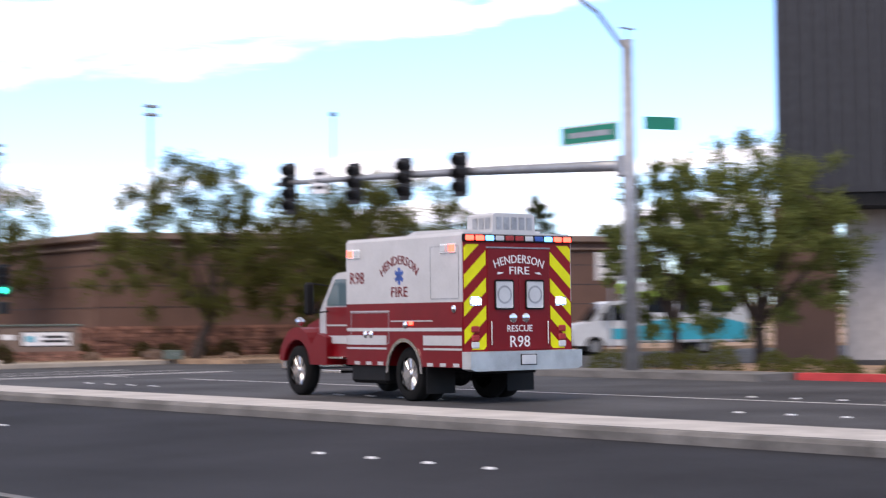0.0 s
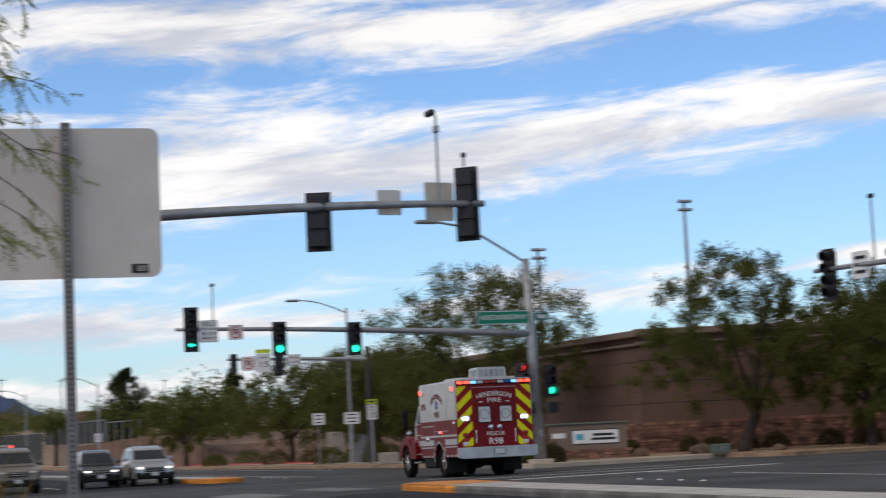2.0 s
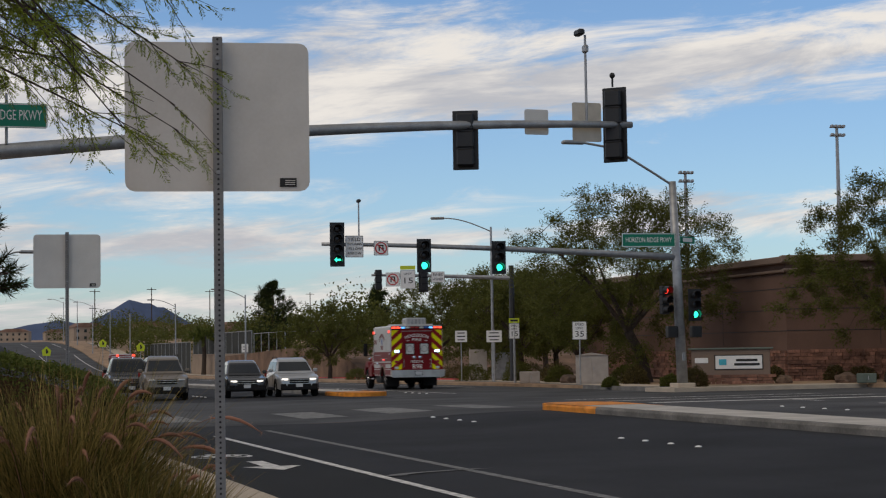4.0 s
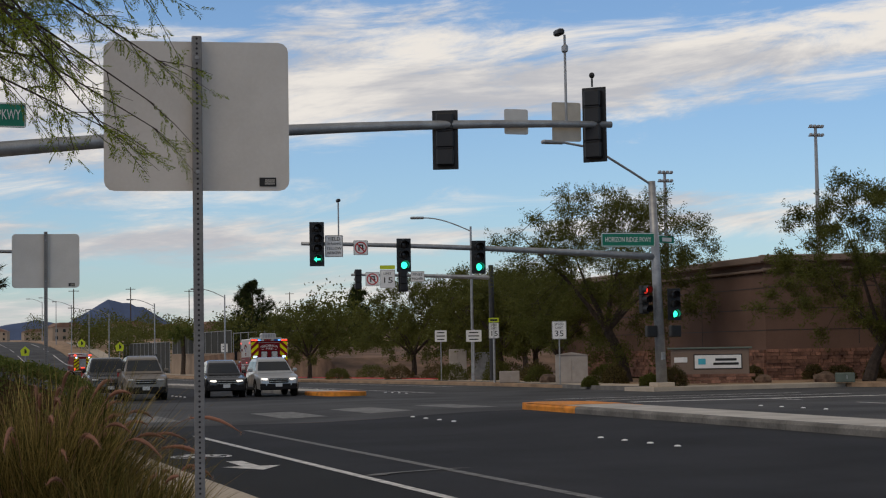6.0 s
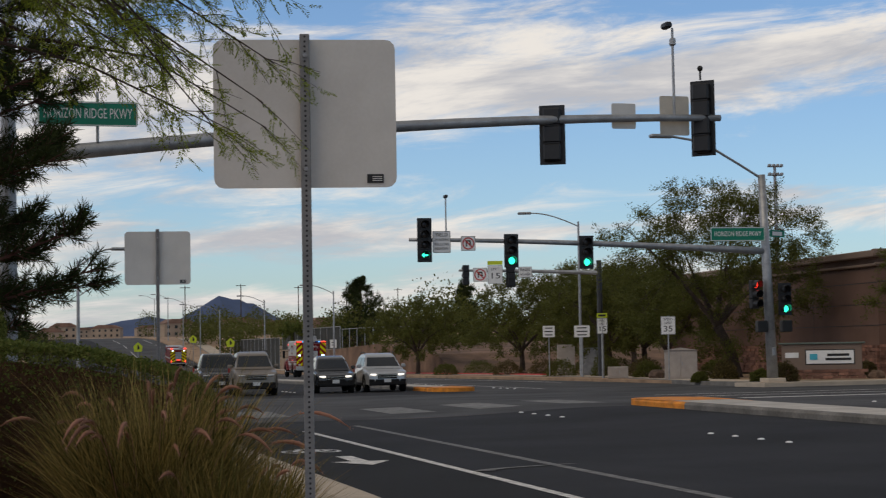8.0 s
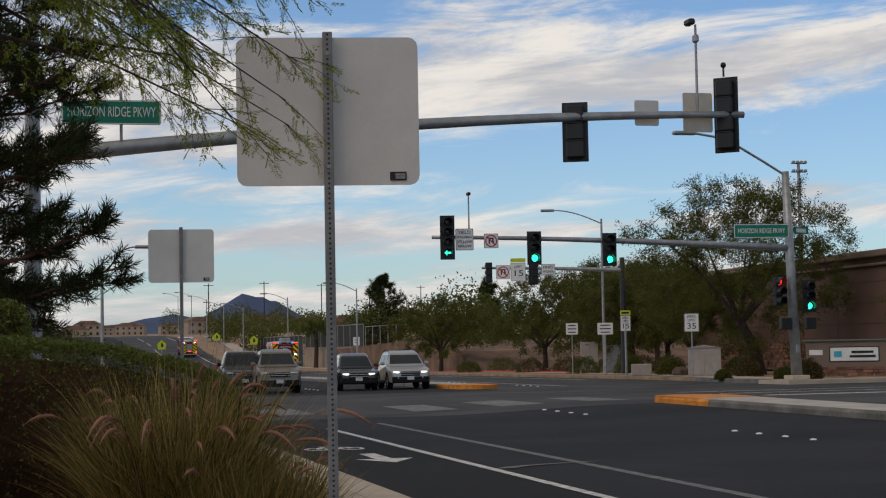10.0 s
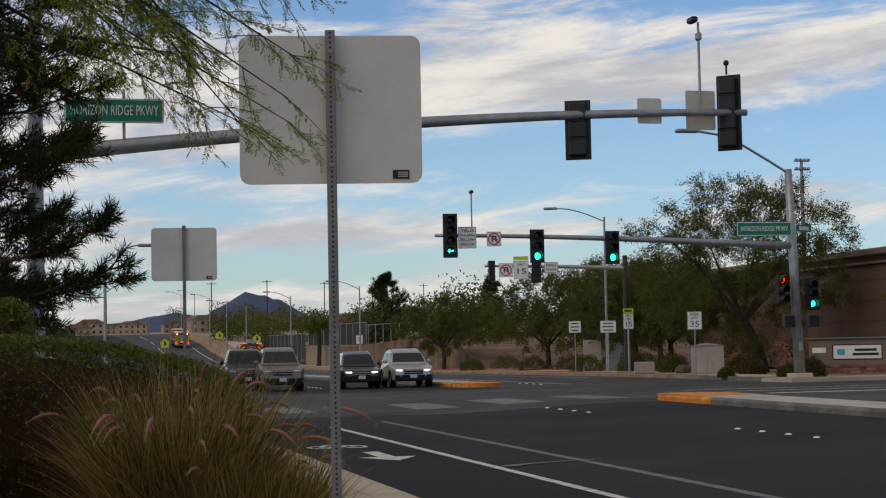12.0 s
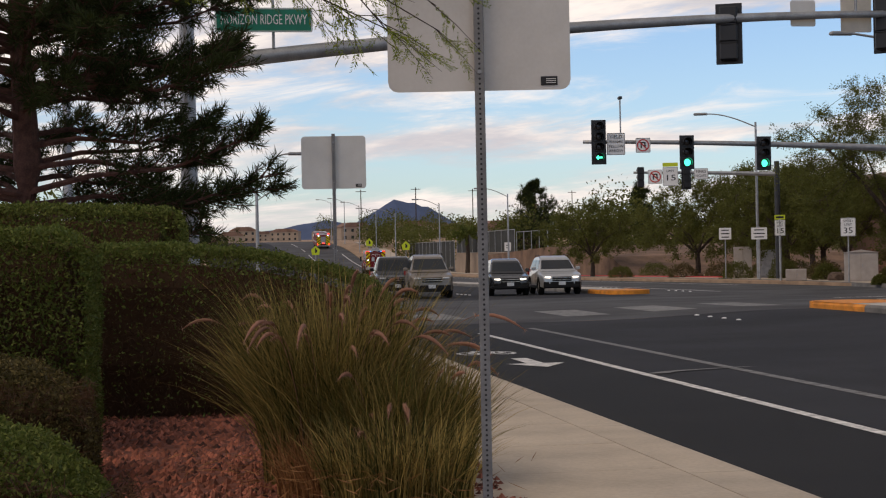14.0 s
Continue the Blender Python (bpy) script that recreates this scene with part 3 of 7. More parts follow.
def bars(parent, w, h, rows, mat="letter_black", y=-0.012):
    """Plain bars in place of words too small to read."""
    for z, width in rows:
        bm = B()
        box(bm, (0, y, z), (width, 0.004, h))
        part("lettering", bm, mat, parent)


def board(parent, m, w, h, mat, label, r=0.03, border=None, depth=0.008, name="sign_board"):
    """A rounded sign board whose face looks to -y."""
    bm = B()
    pts = []
    for cx, cz, a0 in ((w / 2 - r, h / 2 - r, 0), (-w / 2 + r, h / 2 - r, 90), (-w / 2 + r, -h / 2 + r, 180), (w / 2 - r, -h / 2 + r, 270)):
        for a in range(0, 91, 30):
            t = math.radians(a0 + a)
            pts.append((cx + r * math.cos(t), cz + r * math.sin(t)))
    prism(bm, pts, -depth / 2, depth / 2, "y")
    ob = part(name, bm, mat, parent, label)
    ob.matrix_basis = m
    if border:
        bm = B()
        t = border[1]
        for c, s in (((0, h / 2 - t * 1.2), (w - 2 * t, t)), ((0, -h / 2 + t * 1.2), (w - 2 * t, t)), ((w / 2 - t * 1.2, 0), (t, h - 3 * t)), ((-w / 2 + t * 1.2, 0), (t, h - 3 * t))):
            box(bm, (c[0], -depth / 2 - 0.002, c[1]), (s[0], 0.004, s[1]))
        part("border", bm, border[0], ob)
    return ob


def text_on(ob, text, size, z, mat="letter_black", x=0.0, width=None, y=-0.008):
    return writing(text, size, pose(x, y, z, 90, 0, 0), mat, ob, width=width)


def street_lamp(x, y, h, arm_to, label, z=0.0, r=0.09):
    root = thing("street_lamp", pose(x, y, z), label, "street lamp", "street lamps")
    bm = B()
    cyl(bm, (0, 0, 0), (0, 0, h), r, r * 0.6, 10)
    part("pole", bm, "galv", root)
    bm = B()
    dx, dy = arm_to
    pts = [(dx * t, dy * t, h - 0.25 + 0.75 * math.sin(t * math.pi / 2)) for t in [i / 8 for i in range(9)]]
    tube(bm, pts, 0.035, 6)
    part("arm", bm, "galv", root)
    bm = B()
    L = math.hypot(dx, dy)
    m = Matrix.Rotation(math.atan2(dy, dx), 4, 'Z')
    box(bm, (dx * (1 + 0.3 / L), dy * (1 + 0.3 / L), h + 0.5), (0.75, 0.3, 0.13), m, bevel=0.05)
    part("lamp_head", bm, "galv", root)
    return root


# the near mast: its arm reaches over the near lanes, heads seen from behind
def near_mast():
    X0, Y0 = 0.3, 30.8
    root = thing("traffic_signal_mast", pose(X0, Y0, 0.15), "galvanised signal mast with a long arm, seen from behind", "traffic signal", "signal masts")
    bm = B()
    cyl(bm, (0, 0, 0), (0, 0, 8.2), 0.17, 0.12, 14)
    part("pole", bm, "galv", root)
    bm = B()
    box(bm, (0, 0, 0.03), (0.5, 0.5, 0.06), bevel=0.01)
    part("base_plate", bm, "galv", root)
    z0, z1, x1 = 4.9, 5.86, 13.95 - X0
    bm = B()
    pts = [(x1 * t, 0, z0 + (z1 - z0) * (1 - (1 - t) ** 1.7)) for t in [i / 10 for i in range(11)]]
    tube(bm, pts, [0.15 - 0.085 * t for t in [i / 10 for i in range(11)]], 12)
    part("arm", bm, "galv", root, smooth=True)

    def arm_z(x):
        t = (x - X0) / x1
        return z0 + (z1 - z0) * (1 - (1 - t) ** 1.7)
    for x, n, turn in ((13.66, 4, 138), (10.5, 3, 156), (6.93, 3, 160)):
        signal_head(root, pose(x - X0, 0.15, arm_z(x) - (-0.01 if n == 4 else 0.28), 0, 0, turn), n)
    for x, w, h, mat in ((11.98, 0.5, 0.5, "sign_back"), (13.05, 0.62, 0.78, "sign_tan")):
        board(root, pose(x - X0, 0.16, arm_z(x) + 0.06, 0, 0, 180), w, h, mat, "plain back of a regulatory sign", 0.04)
    # camera stalk and antenna
    bm = B()
    cyl(bm, (12.98 - X0, 0, arm_z(12.98)), (12.98 - X0, 0, arm_z(12.98) + 1.78), 0.028, 0.024, 6)
    part("stalk", bm, "galv", root)
    bm = B()
    box(bm, (12.98 - X0 - 0.12, 0, arm_z(12.98) + 1.82), (0.14, 0.3, 0.12), bevel=0.03)
    part("detector", bm, "signal_black", root)
    bm = B()
    box(bm, (12.98 - X0, 0, arm_z(12.98) + 1.5), (0.1, 0.16, 0.16), bevel=0.03)
    part("camera_housing", bm, "galv", root)
    bm = B()
    cyl(bm, (13.55 - X0, 0, arm_z(13.55) + 0.75), (13.55 - X0, 0, arm_z(13.55) + 0.95), 0.02, 0.02, 6)
    bmesh.ops.create_uvsphere(bm, u_segments=8, v_segments=6, radius=0.06, matrix=Matrix.Translation((13.55 - X0, 0, arm_z(13.55) + 0.98)))
    part("sensor", bm, "signal_black", root)
    # street name board
    nb = board(root, pose(1.68 - X0, -0.14, 5.7, 0, 0, 0), 1.75, 0.44, "sign_green", "green street name board with white letters", 0.04, ("letter_white", 0.015))
    text_on(nb, "HORIZON RIDGE PKWY", 0.26, 0, "letter_white", width=1.55)
    bm = B()
    cyl(bm, (1.85 - X0, -0.08, 5.2), (1.85 - X0, -0.08, 6.1), 0.03, 0.03, 6)
    part("bracket", bm, "galv", root)
    return root


near_mast()


def far_mast():
    X0, Y0 = 27.0, 55.7
    root = thing("traffic_signal_mast", pose(X0, Y0, 0.15), "galvanised signal mast with green lights and street name boards", "traffic signal", "signal masts")
    lean = Matrix.Rotation(math.radians(-1.6), 4, 'Y')
    bm = B()
    cyl(bm, (0, 0, 0.06), (-0.22, 0, 7.4), 0.2, 0.13, 14)
    part("pole", bm, "galv", root, smooth=True)
    bm = B()
    box(bm, (0, 0, 0.03), (0.7, 0.7, 0.16), bevel=0.02)
    part("base_plate", bm, "concrete", root, "concrete footing")
    bm = B()
    x1 = 13.7 - X0
    pts = [(-0.15 + (x1 + 0.15) * t, 0, 4.65 + 0.42 * (1 - (1 - t) ** 1.6)) for t in [i / 8 for i in range(9)]]
    tube(bm, pts, [0.13 - 0.07 * t for t in [i / 8 for i in range(9)]], 10)
    part("arm", bm, "galv", root, smooth=True)
    signal_head(root, pose(14.2 - X0, -0.15, 5.05, 0, 0, -6), 4, lit=3, arrow=True)
    signal_head(root, pose(17.27 - X0, -0.15, 4.68, 0, 0, -6), 3, lit=2)
    signal_head(root, pose(20.0 - X0, -0.15, 4.62, 0, 0, -6), 3, lit=2)
    y1 = board(root, pose(14.78 - X0, -0.2, 4.98, 0, 0, -6), 0.62, 0.74, "sign_white", "white sign about yielding on a flashing arrow", 0.03, ("letter_black", 0.012))
    text_on(y1, "YIELD", 0.17, 0.24)
    text_on(y1, "ON FLASHING", 0.11, 0.08, width=0.5)
    text_on(y1, "YELLOW", 0.13, -0.08)
    text_on(y1, "ARROW", 0.13, -0.23)
    no_turn(root, pose(15.72 - X0, -0.2, 4.93, 0, 0, -6), 0.5)
    bm = B()
    cyl(bm, (15.0 - X0, 0, 5.0), (15.0 - X0, 0, 6.5), 0.028, 0.026, 6)
    part("stalk", bm, "galv", root)
    bm = B()
    box(bm, (15.0 - X0, 0, 6.55), (0.12, 0.25, 0.11), bevel=0.03)
    part("detector", bm, "signal_black", root)
    nb = board(root, pose(-1.3, -0.2, 5.25, 0, 0, -4), 2.05, 0.5, "sign_green", "green street name board with white letters", 0.04, ("letter_white", 0.02))
    text_on(nb, "HORIZON RIDGE PKWY", 0.25, 0, "letter_white", width=1.75)
    nb2 = board(root, pose(0.5, 0.35, 5.3, 0, 0, 30), 0.95, 0.25, "sign_green", "small green block number board", 0.03)
    bars(nb2, 0, 0.14, ((0, 0.6),), "letter_white", -0.008)
    # strut of a lamp towards the crossing
    bm = B()
    tube(bm, [(-0.2, 0, 7.25), (-1.0, 0, 7.72), (-2.0, 0, 8.28), (-2.9, 0, 8.62), (-3.7, 0, 8.74)], 0.045, 6)
    part("lamp_arm", bm, "galv", root)
    bm = B()
    box(bm, (-4.05, 0, 8.74), (0.85, 0.32, 0.13), bevel=0.04)
    part("lamp_head", bm, "galv", root)
    signal_head(root, pose(-0.62, -0.1, 3.1, 0, 0, 14), 3, lit=0, lens="red_light", plate=False)
    signal_head(root, pose(0.52, -0.1, 2.92, 0, 0, -4), 3, lit=2)
    for x in (-0.45, 0.5):
        bm = B()
        box(bm, (x, -0.15, 1.95), (0.4, 0.25, 0.42), bevel=0.03)
        part("walk_signal", bm, "signal_black", root, "black pedestrian signal box")
    bm = B()
    box(bm, (-0.05, -0.25, 1.05), (0.14, 0.08, 0.3), bevel=0.02)
    part("push_button", bm, "galv", root)
    return root


def no_turn(root, m, s):
    b = board(root, m, s, s, "sign_white", "white sign with a red ring over a turn arrow", 0.03, ("letter_black", 0.01), name="no_turn_sign")
    bm = B()
    for k in range(20):
        a, c = 2 * math.pi * k / 20, 2 * math.pi * (k + 1) / 20
        bm.faces.new([bm.verts.new((r * s * math.cos(t), -0.009, r * s * math.sin(t))) for r, t in ((0.42, a), (0.42, c), (0.34, c), (0.34, a))])
    for q in (((-0.3, 0.24), (-0.24, 0.3), (0.3, -0.24), (0.24, -0.3)),):
        bm.faces.new([bm.verts.new((x * s, -0.011, z * s)) for x, z in q])
    part("ring", bm, "sign_red", b)
    bm = B()
    for q in (((-0.17, -0.2), (-0.08, -0.2), (-0.08, 0.2), (-0.17, 0.2)), ((-0.17, 0.13), (0.17, 0.13), (0.17, 0.22), (-0.17, 0.22)), ((0.08, 0.13), (0.17, 0.13), (0.17, -0.02), (0.08, -0.02)), ((0.02, -0.02), (0.125, -0.18), (0.23, -0.02))):
        bm.faces.new([bm.verts.new((x * s, -0.0075, z * s)) for x, z in q])
    part("turn_arrow", bm, "letter_black", b)
    return b


far_mast()


def cross_mast():
    """The mast at the right-hand corner: its arm runs along the road over the side street."""
    X0, Y0 = 29.6, 27.4
    root = thing("traffic_signal_mast", pose(X0, Y0, 0.15), "galvanised signal mast reaching over the side street", "traffic signal", "signal masts")
    bm = B()
    cyl(bm, (0, 0, 0), (0, 0, 8.0), 0.19, 0.13, 14)
    part("pole", bm, "galv", root, smooth=True)
    bm = B()
    pts = [(-0.6 * t, 13.6 * t, 5.0 + 0.42 * (1 - (1 - t) ** 1.6)) for t in [i / 8 for i in range(9)]]
    tube(bm, pts, [0.14 - 0.075 * t for t in [i / 8 for i in range(9)]], 10)
    part("arm", bm, "galv", root, smooth=True)
    bm = B()
    box(bm, (0, 0.15, 5.0), (0.34, 0.3, 0.5), bevel=0.03)
    part("flange", bm, "galv", root)
    for y, z, n in ((40.4, 5.26, 4), (37.3, 5.2, 3), (35.1, 5.18, 3), (32.85, 5.15, 3)):
        signal_head(root, pose(-0.55, y - Y0, z, 0, 0, -78), n)
    b = board(root, pose(-0.55, 38.9 - Y0, 5.4, 0, 0, -78), 0.6, 0.75, "sign_white", "white regulatory sign on the arm", 0.03)
    bars(b, 0, 0.09, ((0.2, 0.4), (0.0, 0.45), (-0.2, 0.4)))
    bm = B()
    cyl(bm, (-0.5, 38.3 - Y0, 5.3), (-0.5, 38.3 - Y0, 7.2), 0.03, 0.028, 6)
    part("stalk", bm, "galv", root)
    bm = B()
    box(bm, (-0.5, 38.3 - Y0, 7.25), (0.12, 0.22, 0.12), bevel=0.03)
    part("detector", bm, "signal_black", root)
    nb = board(root, pose(-0.3, 1.0, 5.82, 0, 0, -88), 1.85, 0.46, "sign_green", "green street name board with unreadable white lettering", 0.04, ("letter_white", 0.02))
    bars(nb, 0, 0.13, ((0.0, 1.35),), "galv", -0.008)
    nb2 = board(root, pose(0.6, -0.5, 6.0, 0, 0, -20), 0.9, 0.3, "sign_green", "small green block number board", 0.03)
    bm = B()
    tube(bm, [(0, 0, 7.7), (-0.8, 0.2, 8.6), (-2.0, 0.5, 9.3), (-3.3, 0.8, 9.6)], 0.05, 6)
    part("lamp_arm", bm, "galv", root)
    bm = B()
    box(bm, (-3.6, 0.86, 9.62), (0.75, 0.3, 0.13), Matrix.Rotation(-0.24, 4, 'Z'), bevel=0.04)
    part("lamp_head", bm, "galv", root)
    bm = B()
    cyl(bm, (0.0, 0, 8.0), (0, 0, 8.25), 0.02, 0.02, 6)
    box(bm, (0, 0, 8.27), (0.5, 0.04, 0.04))
    part("antenna", bm, "galv", root)
    return root


cross_mast()


def perforated_post(root, h, w=0.05):
    """A square steel post with a row of holes on each face."""
    bm = B()
    box(bm, (0, 0, h / 2), (w, w, h), bevel=0.004)
    part("post", bm, "post_steel", root)
    bm = B()
    n = int(h / 0.0254)
    for k in range(n):
        z = (k + 0.5) * 0.0254
        for s in (-1, 1):
            vs = [bm.verts.new((0.0065 * math.cos(a), s * (w / 2 + 0.0008), z + 0.0065 * math.sin(a))) for a in [math.pi * i / 3 for i in range(6)]]
            bm.faces.new(vs)
            vs = [bm.verts.new((s * (w / 2 + 0.0008), 0.0065 * math.cos(a), z + 0.0065 * math.sin(a))) for a in [math.pi * i / 3 for i in range(6)]]
            bm.faces.new(vs)
    tagged(part("perforation", bm, "letter_black", root), kind="stuff")


def back_sign(x, y, turn, z_top, h, w, post_top, post_at=0.0, pw=0.05):
    root = thing("road_sign", pose(x, y, 0.15, 0, 0, turn), "pale aluminium back of a road sign on a perforated steel post", "road sign", "sign backs")
    perforated_post(root, post_top - 0.15, pw)
    bo = board(root, pose(post_at, pw / 2 + 0.012, z_top - h / 2 - 0.15, 0, 0, 0), w, h, "sign_back", "pale bare aluminium sign board", 0.05, depth=0.004)
    bm = B()
    box(bm, (w / 2 - 0.11, -0.006, -h / 2 + 0.045), (0.085, 0.002, 0.045))
    part("sticker", bm, "letter_black", bo, "small dark printed sticker")
    bm = B()
    for i in range(3):
        box(bm, (w / 2 - 0.10, -0.0078, -h / 2 + 0.035 + 0.01 * i), (0.05, 0.001, 0.004))
    part("sticker_print", bm, "sign_back", bo)
    for z in (h * 0.38, -h * 0.38):
        bm = B()
        cyl(bm, (-post_at, -pw - 0.02, z), (-post_at, -pw - 0.012, z), 0.011, 0.011, 6)
        part("bolt", bm, "galv", bo)
    return root


SIGN_D = 8.6
back_sign(SIGN_D * 0.180, SIGN_D * 0.984, -9, 3.18, 0.762, 0.93, 3.2)
back_sign(2.30, 24.4, -6, 3.31, 0.762, 0.93, 3.34)


def post_sign(x, y, z, turn, boards, label, h, round_post=0.03):
    root = thing("road_sign", pose(x, y, z, 0, 0, turn), label, "road sign", "")
    bm = B()
    cyl(bm, (0, 0, 0), (0, 0, h), round_post, round_post, 8)
    part("post", bm, "galv", root)
    for fn in boards:
        fn(root)
    return root


def limit_sign(number, z, w=0.61, h=0.76, yellow=False):
    def make(root):
        b = board(root, pose(0, -0.05, z, 0, 0, 0), w, h, "sign_white", "white speed limit sign with black letters", 0.03, ("letter_black", 0.012))
        text_on(b, "SPEED", h * 0.19, h * 0.33, width=w * 0.62)
        text_on(b, "LIMIT", h * 0.19, h * 0.13, width=w * 0.5)
        text_on(b, number, h * 0.46, -h * 0.2, width=w * 0.6)
        if yellow:
            t = board(root, pose(0, -0.05, z + h / 2 + 0.13, 0, 0, 0), w, 0.22, "sign_yellow", "yellow-green school panel", 0.02)
            bars(t, 0, 0.09, ((0, w * 0.7),), "letter_black", -0.008)
    return make


def bars_sign(z, w, h, rows=((0.3, 0.6), (0.0, 0.7), (-0.3, 0.6))):
    def make(root):
        b = board(root, pose(0, -0.05, z, 0, 0, 0), w, h, "sign_white", "white sign with unreadable dark lettering", 0.03)
        bars(b, 0, h * 0.09, [(h * a, w * c) for a, c in rows], "letter_black", -0.008)
    return make


# ---- vehicles ----
def wheel(parent, x, y, r, w, name="wheel", rim="chrome", spokes=8):
    """A wheel on the side of a vehicle; x > 0 is the right side."""
    s = 1 if x > 0 else -1
    hub = new(name)
    hub.parent = parent
    hub.location = (x, y, r)
    bm = B()
    prof = [(r * 0.62, -w / 2), (r * 0.9, -w / 2), (r, -w * 0.36), (r, w * 0.36), (r * 0.9, w / 2), (r * 0.62, w / 2)]
    n = 24
    ring = [[bm.verts.new((px, pr * math.cos(2 * math.pi * k / n), pr * math.sin(2 * math.pi * k / n))) for pr, px in prof] for k in range(n)]
    for k in range(n):
        a, b = ring[k], ring[(k + 1) % n]
        for i in range(len(prof) - 1):
            bm.faces.new((a[i], a[i + 1], b[i + 1], b[i]))
    part("tyre", bm, "tyre", hub, smooth=True)
    bm = B()
    cyl(bm, (s * w * 0.30, 0, 0), (s * w * 0.36, 0, 0), r * 0.63, r * 0.63, 20)
    cyl(bm, (s * w * 0.36, 0, 0), (s * w * 0.5, 0, 0), r * 0.2, r * 0.14, 12)
    for k in range(spokes):
        a = 2 * math.pi * k / spokes
        box(bm, (s * w * 0.39, r * 0.38 * math.cos(a), r * 0.38 * math.sin(a)), (0.03, r * 0.44, r * 0.1), Matrix.Rotation(a, 4, 'X'))
    part("rim", bm, rim, hub)
    return hub


def block(parent, name, mat, c, s, bevel=0.02, label="", m=None, seg=1):
    bm = B()
    box(bm, c, s, m, bevel, seg)
    return part(name, bm, mat, parent, label)


def rescue_truck():
    """A red and white rescue ambulance; the origin lies under the rear axle, the front towards +y."""
    root = thing("rescue_ambulance", pose(0, 0, 0), "red and white fire rescue ambulance with yellow chevrons and flashing lights", "ambulance")
    root.scale = (0.98, 0.88, 0.98)
    yr, yf, hw = -1.5, 2.45, 1.22
    ax, fx = 0.38, 4.5
    ztop, zdiv, zbot = 2.93, 1.74, 0.62
    # box
    bm = B()
    prism(bm, [(-hw, zdiv), (-hw, ztop - 0.06), (-hw + 0.06, ztop), (hw - 0.06, ztop), (hw, ztop - 0.06), (hw, zdiv)], yr, yf, "y")
    body = part("upper_body", bm, "fire_white", root, "white upper box body")
    bm = B()
    prism(bm, [(ax + 0.62, zbot), (yf, zbot), (yf, zdiv), (yr, zdiv), (yr, zbot), (ax - 0.62, zbot), (ax - 0.62, 1.12), (ax + 0.62, 1.12)], -hw, hw, "x")
    bmesh.ops.triangulate(bm, faces=[fc for fc in bm.faces if len(fc.verts) > 4])
    bmesh.ops.recalc_face_normals(bm, faces=bm.faces)
    lower = part("lower_body", bm, "fire_red", root, "red lower box body")
    # wheel arches: bright rims
    for s in (-1, 1):
        bm = B()
        pts = [(ax + math.cos(a) * 0.62, 0.5 + math.sin(a) * 0.62) for a in [math.radians(d) for d in range(0, 181, 15)]]
        inn = [(ax + math.cos(a) * 0.55, 0.5 + math.sin(a) * 0.55) for a in [math.radians(d) for d in range(180, -1, -15)]]
        prism(bm, pts + inn, s * hw, s * (hw + 0.03), "x")
        part("wheel_arch", bm, "chrome", root, "bright metal wheel arch")
        bm = B()
        prism(bm, [(ax + 0.62, 0.62)] + [p for p in pts if p[1] > 0.62] + [(ax - 0.62, 0.62), (ax - 0.62, 1.125), (ax + 0.62, 1.125)], s * (hw - 0.04), s * (hw + 0.001), "x")
        part("arch_panel", bm, "fire_red", root)
        # white stripes, mouldings and the chequered skirt
        for z, h in ((1.27, 0.06), (1.08, 0.17), (0.93, 0.035)):
            for a, b in ((yr + 0.02, ax - 0.63), (ax + 0.63, yf - 0.02)) if z < 1.15 else ((yr + 0.02, yf - 0.02),):
                block(root, "stripe", "fire_white", (s * (hw + 0.004), (a + b) / 2, z), (0.008, b - a, h), 0, "white reflective stripe")
        for a, b, z in ((0.9, 2.3, 1.6), (-0.55, 0.85, 1.42)):
            block(root, "moulding", "fire_white", (s * (hw + 0.004), (a + b) / 2, z), (0.008, b - a, 0.02), 0)
        for k in range(9):
            y = yr + 0.2 + k * 0.42
            if abs(y - ax) > 0.7:
                block(root, "skirt_block", "fire_white", (s * (hw + 0.004), y, 0.66), (0.008, 0.18, 0.06), 0)
        # compartment doors
        for y, z, w, h, mat in ((-0.95, 2.25, 0.9, 0.9, "fire_white"), (1.6, 1.3, 1.35, 0.55, "fire_red")):
            for dy, dz, ww, hh in ((0, h / 2, w, 0.012), (0, -h / 2, w, 0.012), (w / 2, 0, 0.012, h), (-w / 2, 0, 0.012, h)):
                block(root, "door_seam", "galv", (s * (hw + 0.003), y + dy, z + dz), (0.006, ww, hh), 0)
        for y, z in ((1.55, 1.18), (1.75, 1.18), (0.35, 1.35), (-1.25, 1.62)):
            bm = B()
            bmesh.ops.create_uvsphere(bm, u_segments=10, v_segments=6, radius=0.07, matrix=Matrix.Translation((s * (hw + 0.01), y, z)) @ Matrix.Diagonal((0.35, 1, 1, 1)))
            part("latch", bm, "chrome", root, "chrome paddle latch")
        # corner lights
        for y, mat in ((yr + 0.28, "strobe_red"), (yr + 0.55, "frosted"), (yf - 0.18, "strobe_red"), (yf - 0.42, "frosted")):
            block(root, "side_light", "chrome", (s * (hw + 0.012), y, 2.66), (0.024, 0.22, 0.17), 0.01, "chrome bezel")
            block(root, "side_lens", mat, (s * (hw + 0.03), y, 2.66), (0.03, 0.17, 0.125), 0.012, "warning lens")
        block(root, "marker_light", "strobe_red", (s * (hw + 0.015), 0.15, 1.38), (0.02, 0.14, 0.06), 0.008, "small lit red marker light")
        # lettering on the side
        rot = Matrix.Rotation(math.radians(90 * s), 4, 'Z') @ Matrix.Rotation(math.radians(90), 4, 'X')
